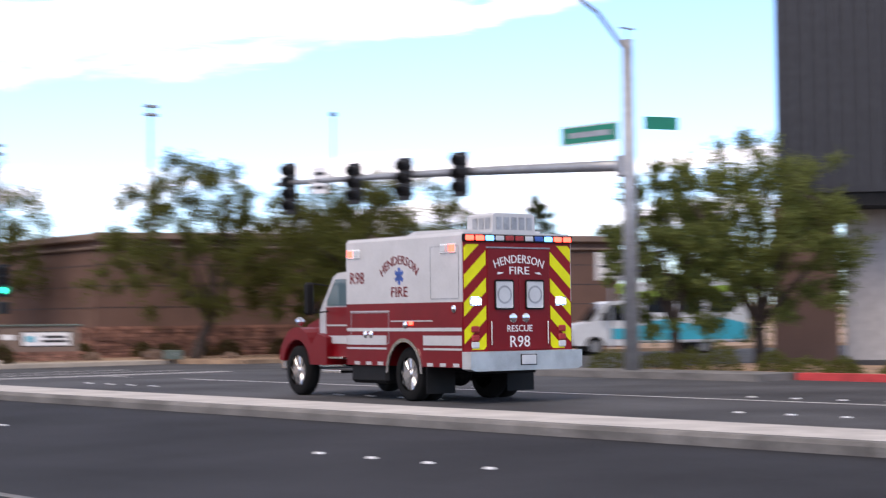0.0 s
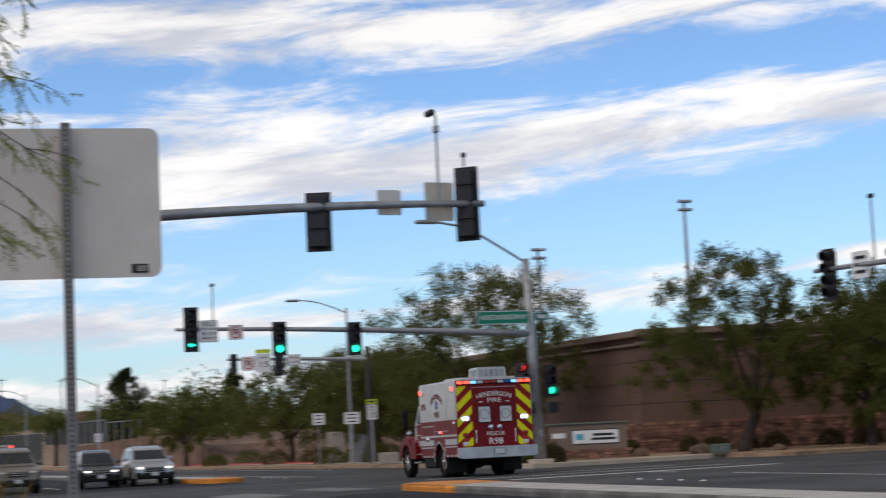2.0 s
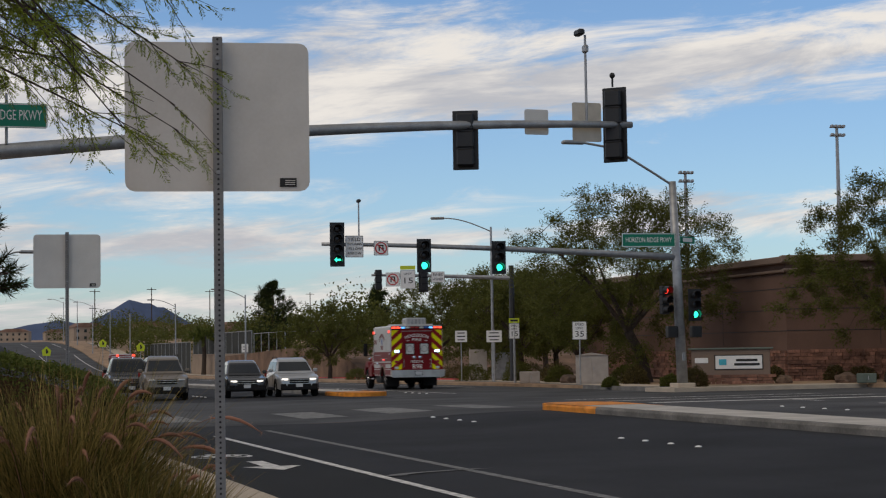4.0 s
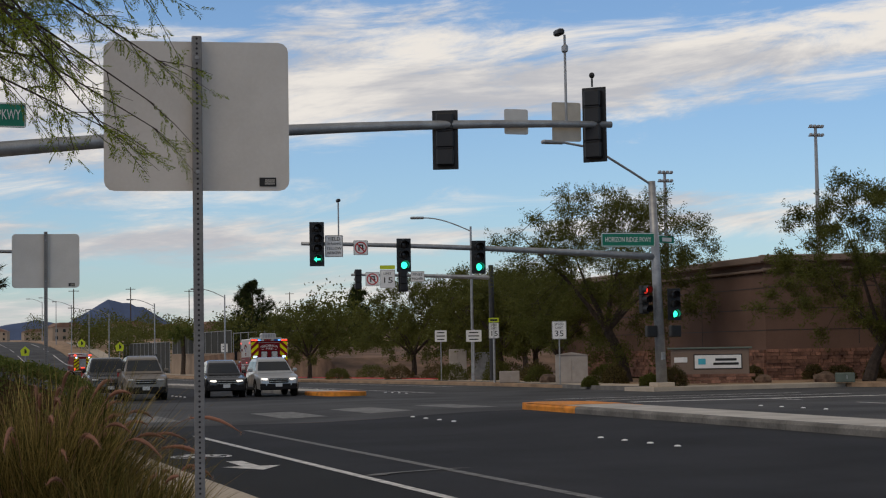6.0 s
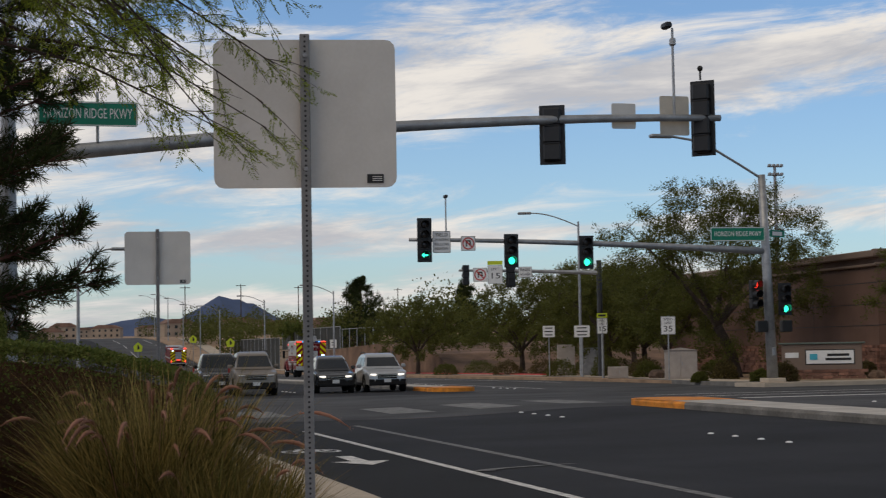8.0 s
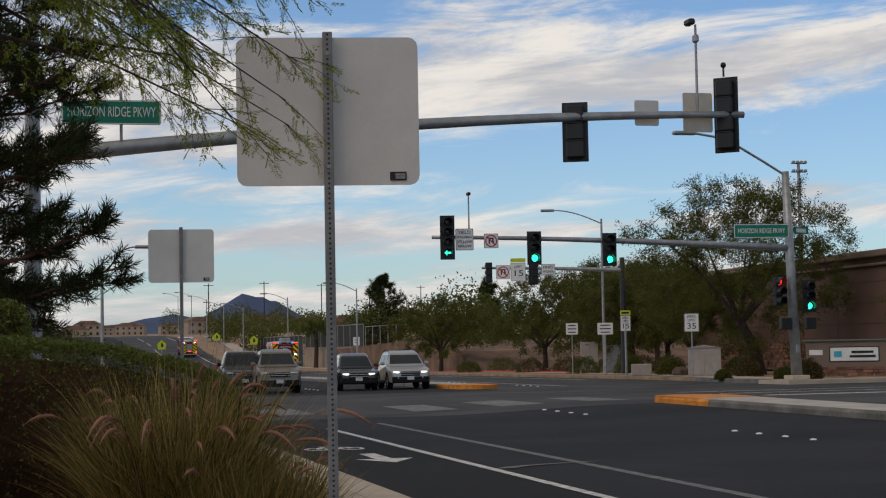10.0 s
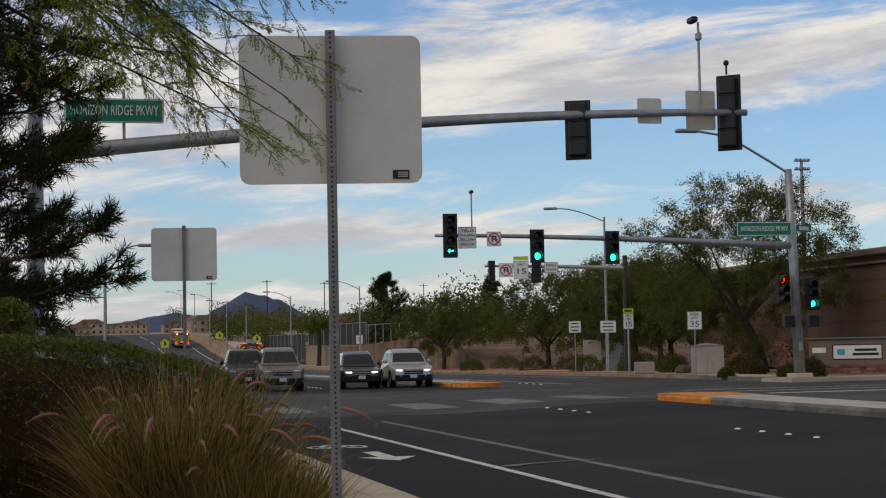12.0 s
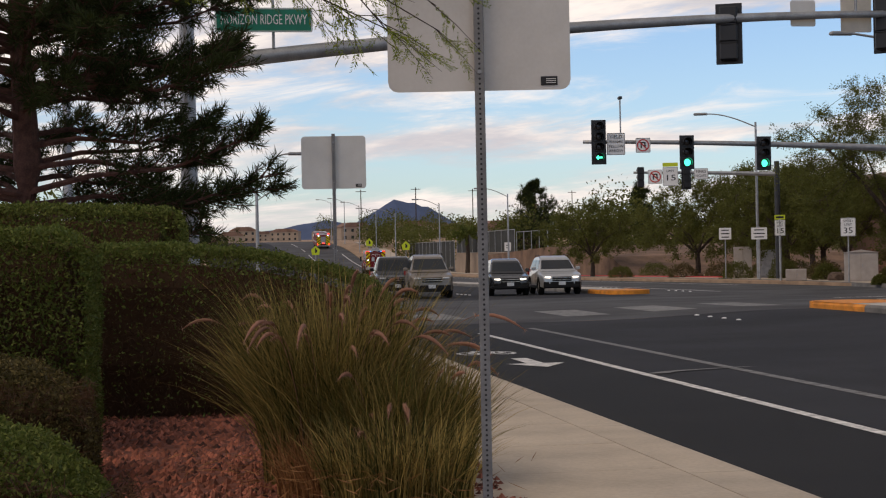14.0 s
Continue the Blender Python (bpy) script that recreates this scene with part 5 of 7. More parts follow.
car("sport_utility", "taupe boxy sport utility waiting behind the stop line", at(9.5, 63.7, -4), "car_taupe", 4.5, 1.85, 1.86, "suv", lamps=False, roof_rack=True)
car("pickup_truck", "black pickup truck waiting behind the stop line", at(8.8, 68.6, -3), "car_black", 5.6, 1.95, 1.85, "pickup", lamps=False)
car("crossover_car", "black crossover with lit headlamps waiting at the lights", at(12.75, 65.0, -5), "car_black", 4.3, 1.76, 1.62, "suv")
car("sport_utility", "silver sport utility with lit headlamps waiting at the lights", at(14.75, 65.2, -4), "silver", 4.5, 1.86, 1.7, "suv", roof_rack=True)
car("sport_utility", "dark grey sport utility leaving the driveway", at(43.6, 47.6, -127, 0.03), "car_grey", 4.9, 1.95, 1.8, "suv", lamps=False, roof_rack=True, group="")


def shuttle_van():
    root = thing("shuttle_bus", at(48.6, 45.4, -122, 0.05), "white shuttle bus with teal and green wave stripes", "shuttle bus")
    bm = B()
    prism(bm, [(-2.3, 0.5), (-2.35, 0.95), (-2.2, 1.2), (-1.5, 1.32), (-0.95, 2.0), (-0.8, 2.1), (0.2, 2.1), (0.2, 0.4), (-1.0, 0.4), (-2.2, 0.4)], -0.98, 0.98, "x")
    part("cab", bm, "van_white", root, "white van cab")
    bm = B()
    box(bm, (0, 2.4, 1.65), (2.25, 4.6, 2.35), None, 0.08, 2)
    part("body", bm, "van_white", root, "white passenger body")
    for s in (-1, 1):
        bm = B()
        prism(bm, [(0.2, 0.6), (0.2, 1.1), (1.2, 1.4), (2.4, 1.2), (3.6, 1.45), (4.6, 1.2), (4.6, 0.6)], s * 1.126, s * 1.132, "x")
        part("wave_stripe", bm, "van_blue", root, "teal wave stripe")
        bm = B()
        prism(bm, [(0.3, 2.45), (4.6, 2.75), (4.6, 2.5), (2.2, 2.25), (0.3, 2.2)], s * 1.126, s * 1.132, "x")
        part("wave_stripe", bm, "van_green", root, "green wave stripe")
        for i in range(3):
            block(root, "window", "glass", (s * 1.128, 1.1 + 1.25 * i, 1.95), (0.012, 1.05, 0.6), 0.004)
        bm = B()
        prism(bm, [(-1.2, 1.36), (-0.85, 1.95), (-0.2, 1.95), (-0.2, 1.36)], s * 0.984, s * 0.992, "x")
        part("side_window", bm, "glass", root)
        block(root, "mirror", "black_plastic", (s * 1.15, -1.1, 1.5), (0.2, 0.12, 0.3), 0.03)
        block(root, "door_stripe", "van_blue", (s * 0.99, -0.35, 0.85), (0.012, 0.9, 0.4), 0)
        block(root, "head_lamp", "frosted", (s * 0.75, -2.32, 0.95), (0.3, 0.1, 0.24), 0.03)
    bm = B()
    prism(bm, [(-1.52, 1.36), (-0.99, 2.0), (-1.01, 2.01), (-1.54, 1.37)], -0.85, 0.85, "x")
    part("windscreen", bm, "glass", root)
    block(root, "front_cap", "van_green", (0, 0.08, 2.6), (2.1, 0.1, 0.4), 0.03, "green front cap")
    block(root, "grille", "black_plastic", (0, -2.35, 0.95), (1.0, 0.06, 0.3), 0.02)
    block(root, "front_bumper", "chrome", (0, -2.4, 0.55), (1.95, 0.16, 0.24), 0.03)
    for x in (-0.9, 0.9):
        for y in (-1.4, 2.9):
            wheel(root, x, y, 0.38, 0.26, rim="galv")
    return root


shuttle_van()


# ---- signs, boxes, walls and buildings ----
post_sign(27.5, 66.5, lie(66) + 0.13, -22, [limit_sign("35", 2.3)], "white speed limit 35 sign on a steel post", 2.7)
post_sign(28.4, 76.9, lie(77) + 0.13, -20, [limit_sign("15", 2.5, 0.5, 0.75, True)], "white school speed limit 15 sign with a yellow-green panel", 3.1, 0.06)
post_sign(29.5, 82.9, lie(83) + 0.13, -19, [bars_sign(2.35, 0.8, 0.6)], "white sign with unreadable lettering on a steel post", 2.7, 0.05)
post_sign(29.4, 88.0, lie(88) + 0.13, -18, [bars_sign(2.45, 0.65, 0.62)], "white sign with unreadable lettering on a thin post", 2.8)
post_sign(31.3, 158.0, lie(158) + 0.13, -12, [bars_sign(2.7, 0.62, 0.8, ((0.15, 0.5), (-0.15, 0.5)))], "white sign before the chain-link fence", 3.1)
post_sign(32.6, 30.9, 0.15, -50, [bars_sign(2.75, 0.75, 0.75)], "white sign beside the driveway", 3.2, 0.04)


def diamond_sign(x, y, z, hgt, label):
    root = thing("warning_sign", pose(x, y, z, 0, 0, -6), label, "road sign", "crossing signs")
    bm = B()
    cyl(bm, (0, 0, 0), (0, 0, hgt + 0.5), 0.05, 0.05, 6)
    part("post", bm, "galv", root)
    bm = B()
    prism(bm, [(0, hgt + 0.55), (0.5, hgt + 0.1), (0.4, hgt - 0.5), (-0.4, hgt - 0.5), (-0.5, hgt + 0.1)], -0.07, -0.055, "y")
    part("sign_board", bm, "sign_yellow", root, "fluorescent yellow-green crossing sign board")
    bm = B()
    box(bm, (0, -0.075, hgt), (0.14, 0.006, 0.5))
    box(bm, (0.12, -0.075, hgt - 0.05), (0.1, 0.006, 0.3))
    part("symbol", bm, "letter_black", root, "dark crossing symbol")


diamond_sign(26.1, 228, lie(228), 3.6, "yellow-green crossing sign beside the rising road")
diamond_sign(27.0, 198, lie(198), 3.4, "yellow-green crossing sign beside the rising road")
diamond_sign(15.6, 189, lie(189), 3.0, "yellow-green crossing sign on the median")
street_lamp(30.1, 84.8, 8.2, (-2.4, 0.8), "grey street lamp with a curved arm beyond the crossing", lie(85) + 0.13)
street_lamp(28.2, 142.0, 7.2, (-2.2, 0.2), "grey street lamp with a curved arm along the school fence", lie(142))
street_lamp(27.6, 176.0, 7.6, (-2.2, 0.2), "grey street lamp with a curved arm along the school fence", lie(176))
street_lamp(3.4, 70.0, 5.2, (1.4, 0.2), "grey street lamp with a curved arm on the walking side", 0.1)
street_lamp(4.6, 95.0, 4.9, (1.6, 0.2), "grey street lamp with a curved arm on the walking side", 0.0)
for y, x in ((215, 28), (240, 28.5), (262, 28.5), (290, 29), (320, 29.5)):
    street_lamp(x, y, 7.5, (-2.2, 0.2), "grey street lamp along the rising road", lie(y))


def school_mast():
    X0, Y0 = 30.4, 82.6
    root = thing("traffic_signal_mast", pose(X0, Y0, lie(82) + 0.13), "dark signal mast with school speed signs beyond the crossing", "traffic signal", "signal masts")
    bm = B()
    cyl(bm, (0, 0, 0), (0, 0, 6.0), 0.16, 0.13, 10)
    part("pole", bm, "ribbed_black", root)
    bm = B()
    tube(bm, [(0, 0, 5.35), (-3.5, 0.9, 5.5), (-7.0, 1.9, 5.6)], [0.11, 0.09, 0.06], 8)
    part("arm", bm, "galv", root)
    signal_head(root, pose(-6.7, 1.7, 5.35, 0, 0, 176), 3, plate=False)
    signal_head(root, pose(-4.45, 1.1, 5.25, 0, 0, 176), 3)
    no_turn(root, pose(-6.0, 1.4, 5.35, 0, 0, -16), 0.72)
    b = board(root, pose(-5.25, 1.2, 5.35, 0, 0, -16), 0.78, 0.95, "sign_white", "white school speed limit 15 sign", 0.03, ("letter_black", 0.012))
    text_on(b, "LIMIT", 0.16, 0.27, width=0.4)
    text_on(b, "15", 0.42, -0.08, width=0.45)
    t = board(root, pose(-5.25, 1.2, 5.95, 0, 0, -16), 0.78, 0.2, "sign_yellow", "yellow-green school panel", 0.02)
    f = board(root, pose(-3.75, 0.8, 5.45, 0, 0, -16), 0.7, 0.55, "sign_white", "white fines higher sign", 0.03, ("letter_black", 0.012))
    text_on(f, "FINES", 0.2, 0.11, width=0.5)
    text_on(f, "HIGHER", 0.2, -0.12, width=0.55)
    return root


school_mast()


def corner_pole():
    root = thing("traffic_signal_mast", pose(-3.1, 52.0, 0.0), "galvanised signal pole on the opposite corner", "traffic signal", "signal masts")
    bm = B()
    cyl(bm, (0, 0, 0), (0, 0, 8.0), 0.16, 0.12, 10)
    part("pole", bm, "galv", root)
    signal_head(root, pose(-1.15, -0.1, 5.4, 0, 0, -60), 3)
    bm = B()
    tube(bm, [(0, 0, 5.3), (-1.15, 0, 5.35)], 0.05, 6)
    part("bracket", bm, "galv", root)


corner_pole()


def floodlight(x, y, h, label):
    root = thing("floodlight_mast", pose(x, y, 0), label, "floodlight", "sports field floodlights")
    bm = B()
    cyl(bm, (0, 0, 0), (0, 0, h), 0.3, 0.14, 8)
    part("pole", bm, "galv", root)
    for z in (h - 0.1, h - 0.9):
        bm = B()
        box(bm, (0, 0, z), (1.5, 0.1, 0.1))
        part("crossbar", bm, "galv", root)
        for k in range(4):
            block(root, "lamp", "galv", (-0.6 + 0.4 * k, -0.2, z + 0.1), (0.27, 0.32, 0.27), 0.06)


floodlight(82.7, 137, 21.6, "tall floodlight mast behind the low building")
floodlight(70.4, 143.6, 17.8, "tall floodlight mast behind the trees")


def cabinet(x, y, z, turn, w, d, h, mat, label, cap=True):
    root = thing("utility_cabinet", pose(x, y, z, 0, 0, turn), label, "utility cabinet", "utility cabinets")
    block(root, "body", mat, (0, 0, h / 2), (w, d, h), 0.02)
    if cap:
        bm = B()
        prism(bm, [(-w / 2 - 0.04, h), (0, h + 0.12), (w / 2 + 0.04, h)], -d / 2 - 0.04, d / 2 + 0.04, "y")
        part("lid", bm, mat, root)
    for s in (-1, 1):
        block(root, "door", mat, (s * w / 4, -d / 2 - 0.006, h * 0.5), (w / 2 - 0.03, 0.02, h * 0.88), 0.008)
    block(root, "door_handle", "galv", (0.06, -d / 2 - 0.025, h * 0.55), (0.03, 0.03, 0.14), 0.006)
    return root


cabinet(28.75, 68.2, lie(68) + 0.13, -22, 1.4, 0.8, 1.25, "cab_beige", "beige steel utility cabinet with a pitched lid")
cabinet(28.4, 74.9, lie(75) + 0.13, -20, 0.95, 0.6, 0.55, "cab_beige", "low beige utility box beside the pavement", False)
cabinet(31.4, 91.0, lie(91) + 0.13, -18, 1.0, 0.7, 1.75, "cab_beige", "tall pale signal control cabinet", False)
cabinet(32.6, 90.2, lie(91) + 0.13, -18, 0.9, 0.6, 1.55, "galv", "tall grey signal control cabinet", False)
cabinet(33.9, 54.6, 0.13, -30, 0.7, 0.5, 0.35, "cab_green", "low green utility box in the gravel", False)


def monument():
    root = thing("monument_sign", pose(30.3, 58.3, 0.12, 0, 0, -27), "low stucco monument sign with a stone foot and a white plate", "monument sign")
    block(root, "wall", "stucco_trim", (0, 0, 0.75), (2.95, 0.45, 1.1), 0.02)
    block(root, "coping", "cab_green", (0, 0, 1.34), (3.2, 0.6, 0.07), 0.02, "grey-green coping")
    bm = B()
    rnd = random.Random(3)
    for row in range(3):
        x = -1.5
        while x < 1.5:
            w = rnd.uniform(0.15, 0.4)
            box(bm, (x + w / 2, -0.24 + rnd.uniform(-0.02, 0.02), 0.06 + 0.12 * row), (w - 0.015, 0.12, 0.105))
            x += w
    tagged(part("ledge_stone", bm, "stone", root, "brown ledge stones"), kind="stuff")
    pl = block(root, "plate", "sign_white", (0.3, -0.235, 0.82), (1.75, 0.03, 0.5), 0.01, "white plate with teal and dark lettering")
    block(pl, "plate_frame", "letter_black", (0.3, -0.228, 0.82), (1.83, 0.02, 0.58), 0.01)
    block(pl, "logo", "van_blue", (-0.3, -0.255, 0.83), (0.28, 0.012, 0.22), 0.01, "plain teal logo shape")
    for z, w in ((0.9, 0.8), (0.74, 0.95)):
        block(pl, "lettering", "letter_black", (0.6, -0.255, z), (w, 0.012, 0.09), 0)
    block(root, "number_plate", "sign_white", (-1.1, -0.235, 0.9), (0.5, 0.02, 0.2), 0.01)
    return root


monument()


def wall_run(name, label, a, b, h, mat, thick=0.35, z=0.0, base=1.25, cornice=True, joints=True):
    """A building wall from a to b on the plan, with a stone foot, joints and a cornice."""
    a, b = Vector(a), Vector(b)
    L = (b - a).length
    turn = math.degrees(math.atan2(b.y - a.y, b.x - a.x))
    root = thing(name, pose(a.x, a.y, z, 0, 0, turn), label, "building wall", kind="structure")
    block(root, "panel", mat, (L / 2, thick / 2, h / 2), (L, thick, h), 0)
    if cornice:
        block(root, "cornice", "stucco_trim", (L / 2, thick / 2 - 0.1, h + 0.12), (L + 0.4, thick + 0.4, 0.3), 0.04, "projecting stucco cornice")
        block(root, "cornice", "stucco_trim", (L / 2, thick / 2 - 0.06, h - 0.35), (L + 0.2, thick + 0.16, 0.12), 0.03, "stucco band")
    if joints:
        for k in range(1, 4):
            block(root, "joint", "ribbed_black", (L / 2, -0.002, base + (h - base) * k / 4.2), (L, 0.012, 0.03), 0)
        for k in range(1, int(L / 4)):
            block(root, "joint", "ribbed_black", (4.0 * k, -0.002, (h + base) / 2), (0.025, 0.012, h - base - 0.6), 0)
    if base:
        rnd = random.Random(7)
        bm = B()
        vs, fs = [], []
        row = 0
        zz = 0.0
        while zz < base:
            hh = rnd.uniform(0.1, 0.17)
            x = 0.0
            while x < L:
                w = rnd.uniform(0.2, 0.65)
                d = rnd.uniform(0.05, 0.13)
                o = len(vs)
                x1 = min(L, x + w)
                vs += [(x + 0.01, -d, zz + 0.008), (x1 - 0.01, -d, zz + 0.008), (x1 - 0.01, -d, zz + hh - 0.008), (x + 0.01, -d, zz + hh - 0.008), (x + 0.01, 0, zz + 0.008), (x1 - 0.01, 0, zz + 0.008), (x1 - 0.01, 0, zz + hh - 0.008), (x + 0.01, 0, zz + hh - 0.008)]
                fs += [(o, o + 1, o + 2, o + 3), (o + 1, o + 5, o + 6, o + 2), (o + 3, o + 2, o + 6, o + 7), (o, o + 3, o + 7, o + 4), (o, o + 4, o + 5, o + 1)]
                x += w
            zz += hh
        bm.free()
        me = bpy.data.meshes.new("ledge_stone")
        me.from_pydata(vs, [], fs)
        me.materials.append(M["stone"])
        ob = new("ledge_stone", me)
        ob.parent = root
        tagged(ob, "brown stacked ledge stones", kind="stuff")
    return root


wall_run("building_wall_west", "brown stucco wall with a stacked stone foot", (37.8, 91.5), (36.5, 65), 5.1, "stucco")
wall_run("building_wall_south", "brown stucco wall with a stacked stone foot", (36.5, 65), (60, 56.3), 5.15, "stucco")
wall_run("building_wall_east", "brown stucco return wall of the low building", (60, 56.3), (66, 81), 5.1, "stucco", base=0)
wall_run("building_wall_north", "brown stucco rear wall of the low building", (66, 81), (37.8, 91.5), 5.1, "stucco", base=0)
bm = B()
prism(bm, [(36.5, 65), (60, 56.3), (66, 81), (37.8, 91.5)], 4.6, 4.7, "z")
setting(part("flat_roof", bm, "stucco_trim"), "flat roof of the low building", "roof")
for k, (x, y) in enumerate(((40, 73), (43, 70))):
    block(thing("roof_unit", pose(x, y, 4.7), "small dark roof ventilation unit", "roof unit"), "housing", "ribbed_black", (0, 0, 0.5), (1.0, 0.8, 1.0), 0.1)


def black_building():
    root = thing("office_building", pose(40.9, 31.8, 0, 0, 0, -52), "dark ribbed metal building block over a pale wall", "building")
    block(root, "upper_block", "ribbed_black", (8.0, 5.0, 9.9), (16.0, 10.0, 9.4), 0, "black ribbed metal upper storeys")
    bm = B()
    box(bm, (0, 0, 0), (0.16, 0.14, 9.4))
    rib = part("rib", bm, "ribbed_black", root)
    rib.location = (0.1, -0.07, 9.9)
    for k in range(1, 40):
        o = new("rib", rib.data)
        o.parent, o.location = root, (0.1 + 0.4 * k, -0.07, 9.9)
    block(root, "soffit", "black_plastic", (8.0, 5.0, 5.0), (15.9, 9.9, 0.4), 0)
    block(root, "lower_wall", "white_wall", (8.9, 2.35, 2.4), (13.8, 0.3, 4.8), 0, "pale stucco ground floor wall")
    block(root, "column", "stucco", (0.75, 1.35, 2.4), (1.9, 2.4, 4.8), 0.03, "dark stucco column")
    return root


black_building()


# school fence and retaining walls
def fence_run(a, b, h, z, label, screen=True):
    a, b = Vector(a), Vector(b)
    L = (b - a).length
    turn = math.degrees(math.atan2(b.y - a.y, b.x - a.x))
    root = thing("chain_link_fence", pose(a.x, a.y, z, 0, 0, turn), label, "fence", "school fences")
    n = max(1, int(L / 3.2))
    for k in range(n + 1):
        bm = B()
        cyl(bm, (L * k / n, 0, 0), (L * k / n, 0, h), 0.035, 0.035, 6)
        part("fence_post", bm, "galv", root)
    for zz in (0.08, h - 0.05):
        bm = B()
        cyl(bm, (0, 0, zz), (L, 0, zz), 0.03, 0.03, 6)
        part("rail", bm, "galv", root)
    if screen:
        bm = B()
        box(bm, (L / 2, 0.03, h / 2), (L, 0.01, h - 0.2))
        part("screen", bm, "cloth_grey", root, "dark wind screen mesh")
    else:
        bm = B()
        k = 0.0
        while k < L + h:
            for s in (0, 1):
                x0, x1 = (k - h, k) if s == 0 else (k, k - h)
                z0, z1 = 0.0, h
                if x0 < 0:
                    z0, x0 = (0 - x0) / (x1 - x0) * h, 0
                if x1 < 0:
                    z1, x1 = h * (x0 / (x0 - x1)), 0
                if x0 > L:
                    z0, x0 = h * (x0 - L) / (x0 - x1), L
                if x1 > L:
                    z1, x1 = h - h * (x1 - L) / (x1 - x0), L
                if abs(x1 - x0) > 0.05:
                    d = 0.004
                    bm.faces.new([bm.verts.new(p) for p in ((x0 - d, 0, z0), (x0 + d, 0, z0), (x1 + d, 0, z1), (x1 - d, 0, z1))])
            k += 0.3
        tagged(part("wire_mesh", bm, "cloth_grey", root), kind="stuff")
    return root


def block_wall(a, b, h, z, label):
    a, b = Vector(a), Vector(b)
    L = (b - a).length
    turn = math.degrees(math.atan2(b.y - a.y, b.x - a.x))
    root = thing("retaining_wall", pose(a.x, a.y, z, 0, 0, turn), label, "wall", kind="structure")
    block(root, "masonry", "block", (L / 2, 0.1, h / 2), (L, 0.2, h), 0)
    n = int(L / 1.2)
    bm = B()
    box(bm, (0, 0, 0), (1.18, 0.3, 0.1), None, 0.01)
    cap = part("cap_block", bm, "block", root)
    cap.location = (0.6, 0.1, h + 0.05)
    for k in range(1, n):
        o = new("cap_block", cap.data)
        o.parent, o.location = root, (0.6 + 1.2 * k, 0.1, h + 0.05)
    return root


block_wall((33.3, 200), (33.5, 151), 2.9, -1.5, "tan block retaining wall below the school fence")
block_wall((33.5, 151), (37.6, 151.5), 2.9, -1.5, "tan block retaining wall below the school fence")
block_wall((35.4, 154), (38.2, 153.6), 3.4, -1.5, "tan stepped block wall")
fence_run((33.45, 200), (33.6, 166), 2.4, 1.4, "chain-link fence with a dark screen above the block wall")
fence_run((33.2, 240), (33.3, 201), 4.2, -1.2, "tall chain-link fence with a dark screen along the road")
fence_run((33.6, 165), (33.65, 151.2), 2.1, 1.4, "bare chain-link fence above the block wall", False)
fence_run((33.7, 151.2), (37.7, 151.7), 2.1, 1.4, "bare chain-link fence at the end of the block wall", False)


# ---- plants ----
def quads(name, centers, along, across, mat, parent=None, label="", kind="stuff"):
    """One mesh of many small quads: centres and two half-vectors each."""
    c, u, v = (np.asarray(a, float) for a in (centers, along, across))
    n = len(c)
    co = np.stack([c - u - v * 0.5, c - u * 0.1 - v, c + u, c - u * 0.1 + v], 1).reshape(-1, 3)
    me = bpy.data.meshes.new(name)
    me.vertices.add(4 * n)
    me.vertices.foreach_set("co", co.ravel())
    me.loops.add(4 * n)
    me.loops.foreach_set("vertex_index", np.arange(4 * n, dtype=np.int32))
    me.polygons.add(n)
    me.polygons.foreach_set("loop_start", np.arange(0, 4 * n, 4, dtype=np.int32))
    me.polygons.foreach_set("loop_total", np.full(n, 4, dtype=np.int32))
    me.update(calc_edges=True)
    me.materials.append(M[mat])
    ob = new(name, me)
    if parent is not None:
        ob.parent = parent
    return tagged(ob, label, kind=kind)


def unit(rng, n):
    d = rng.normal(size=(n, 3))
    return d / np.linalg.norm(d, axis=1, keepdims=True)


def perpendicular(rng, u):
    w = np.cross(u, unit(rng, len(u)))
    return w / (np.linalg.norm(w, axis=1, keepdims=True) + 1e-9)


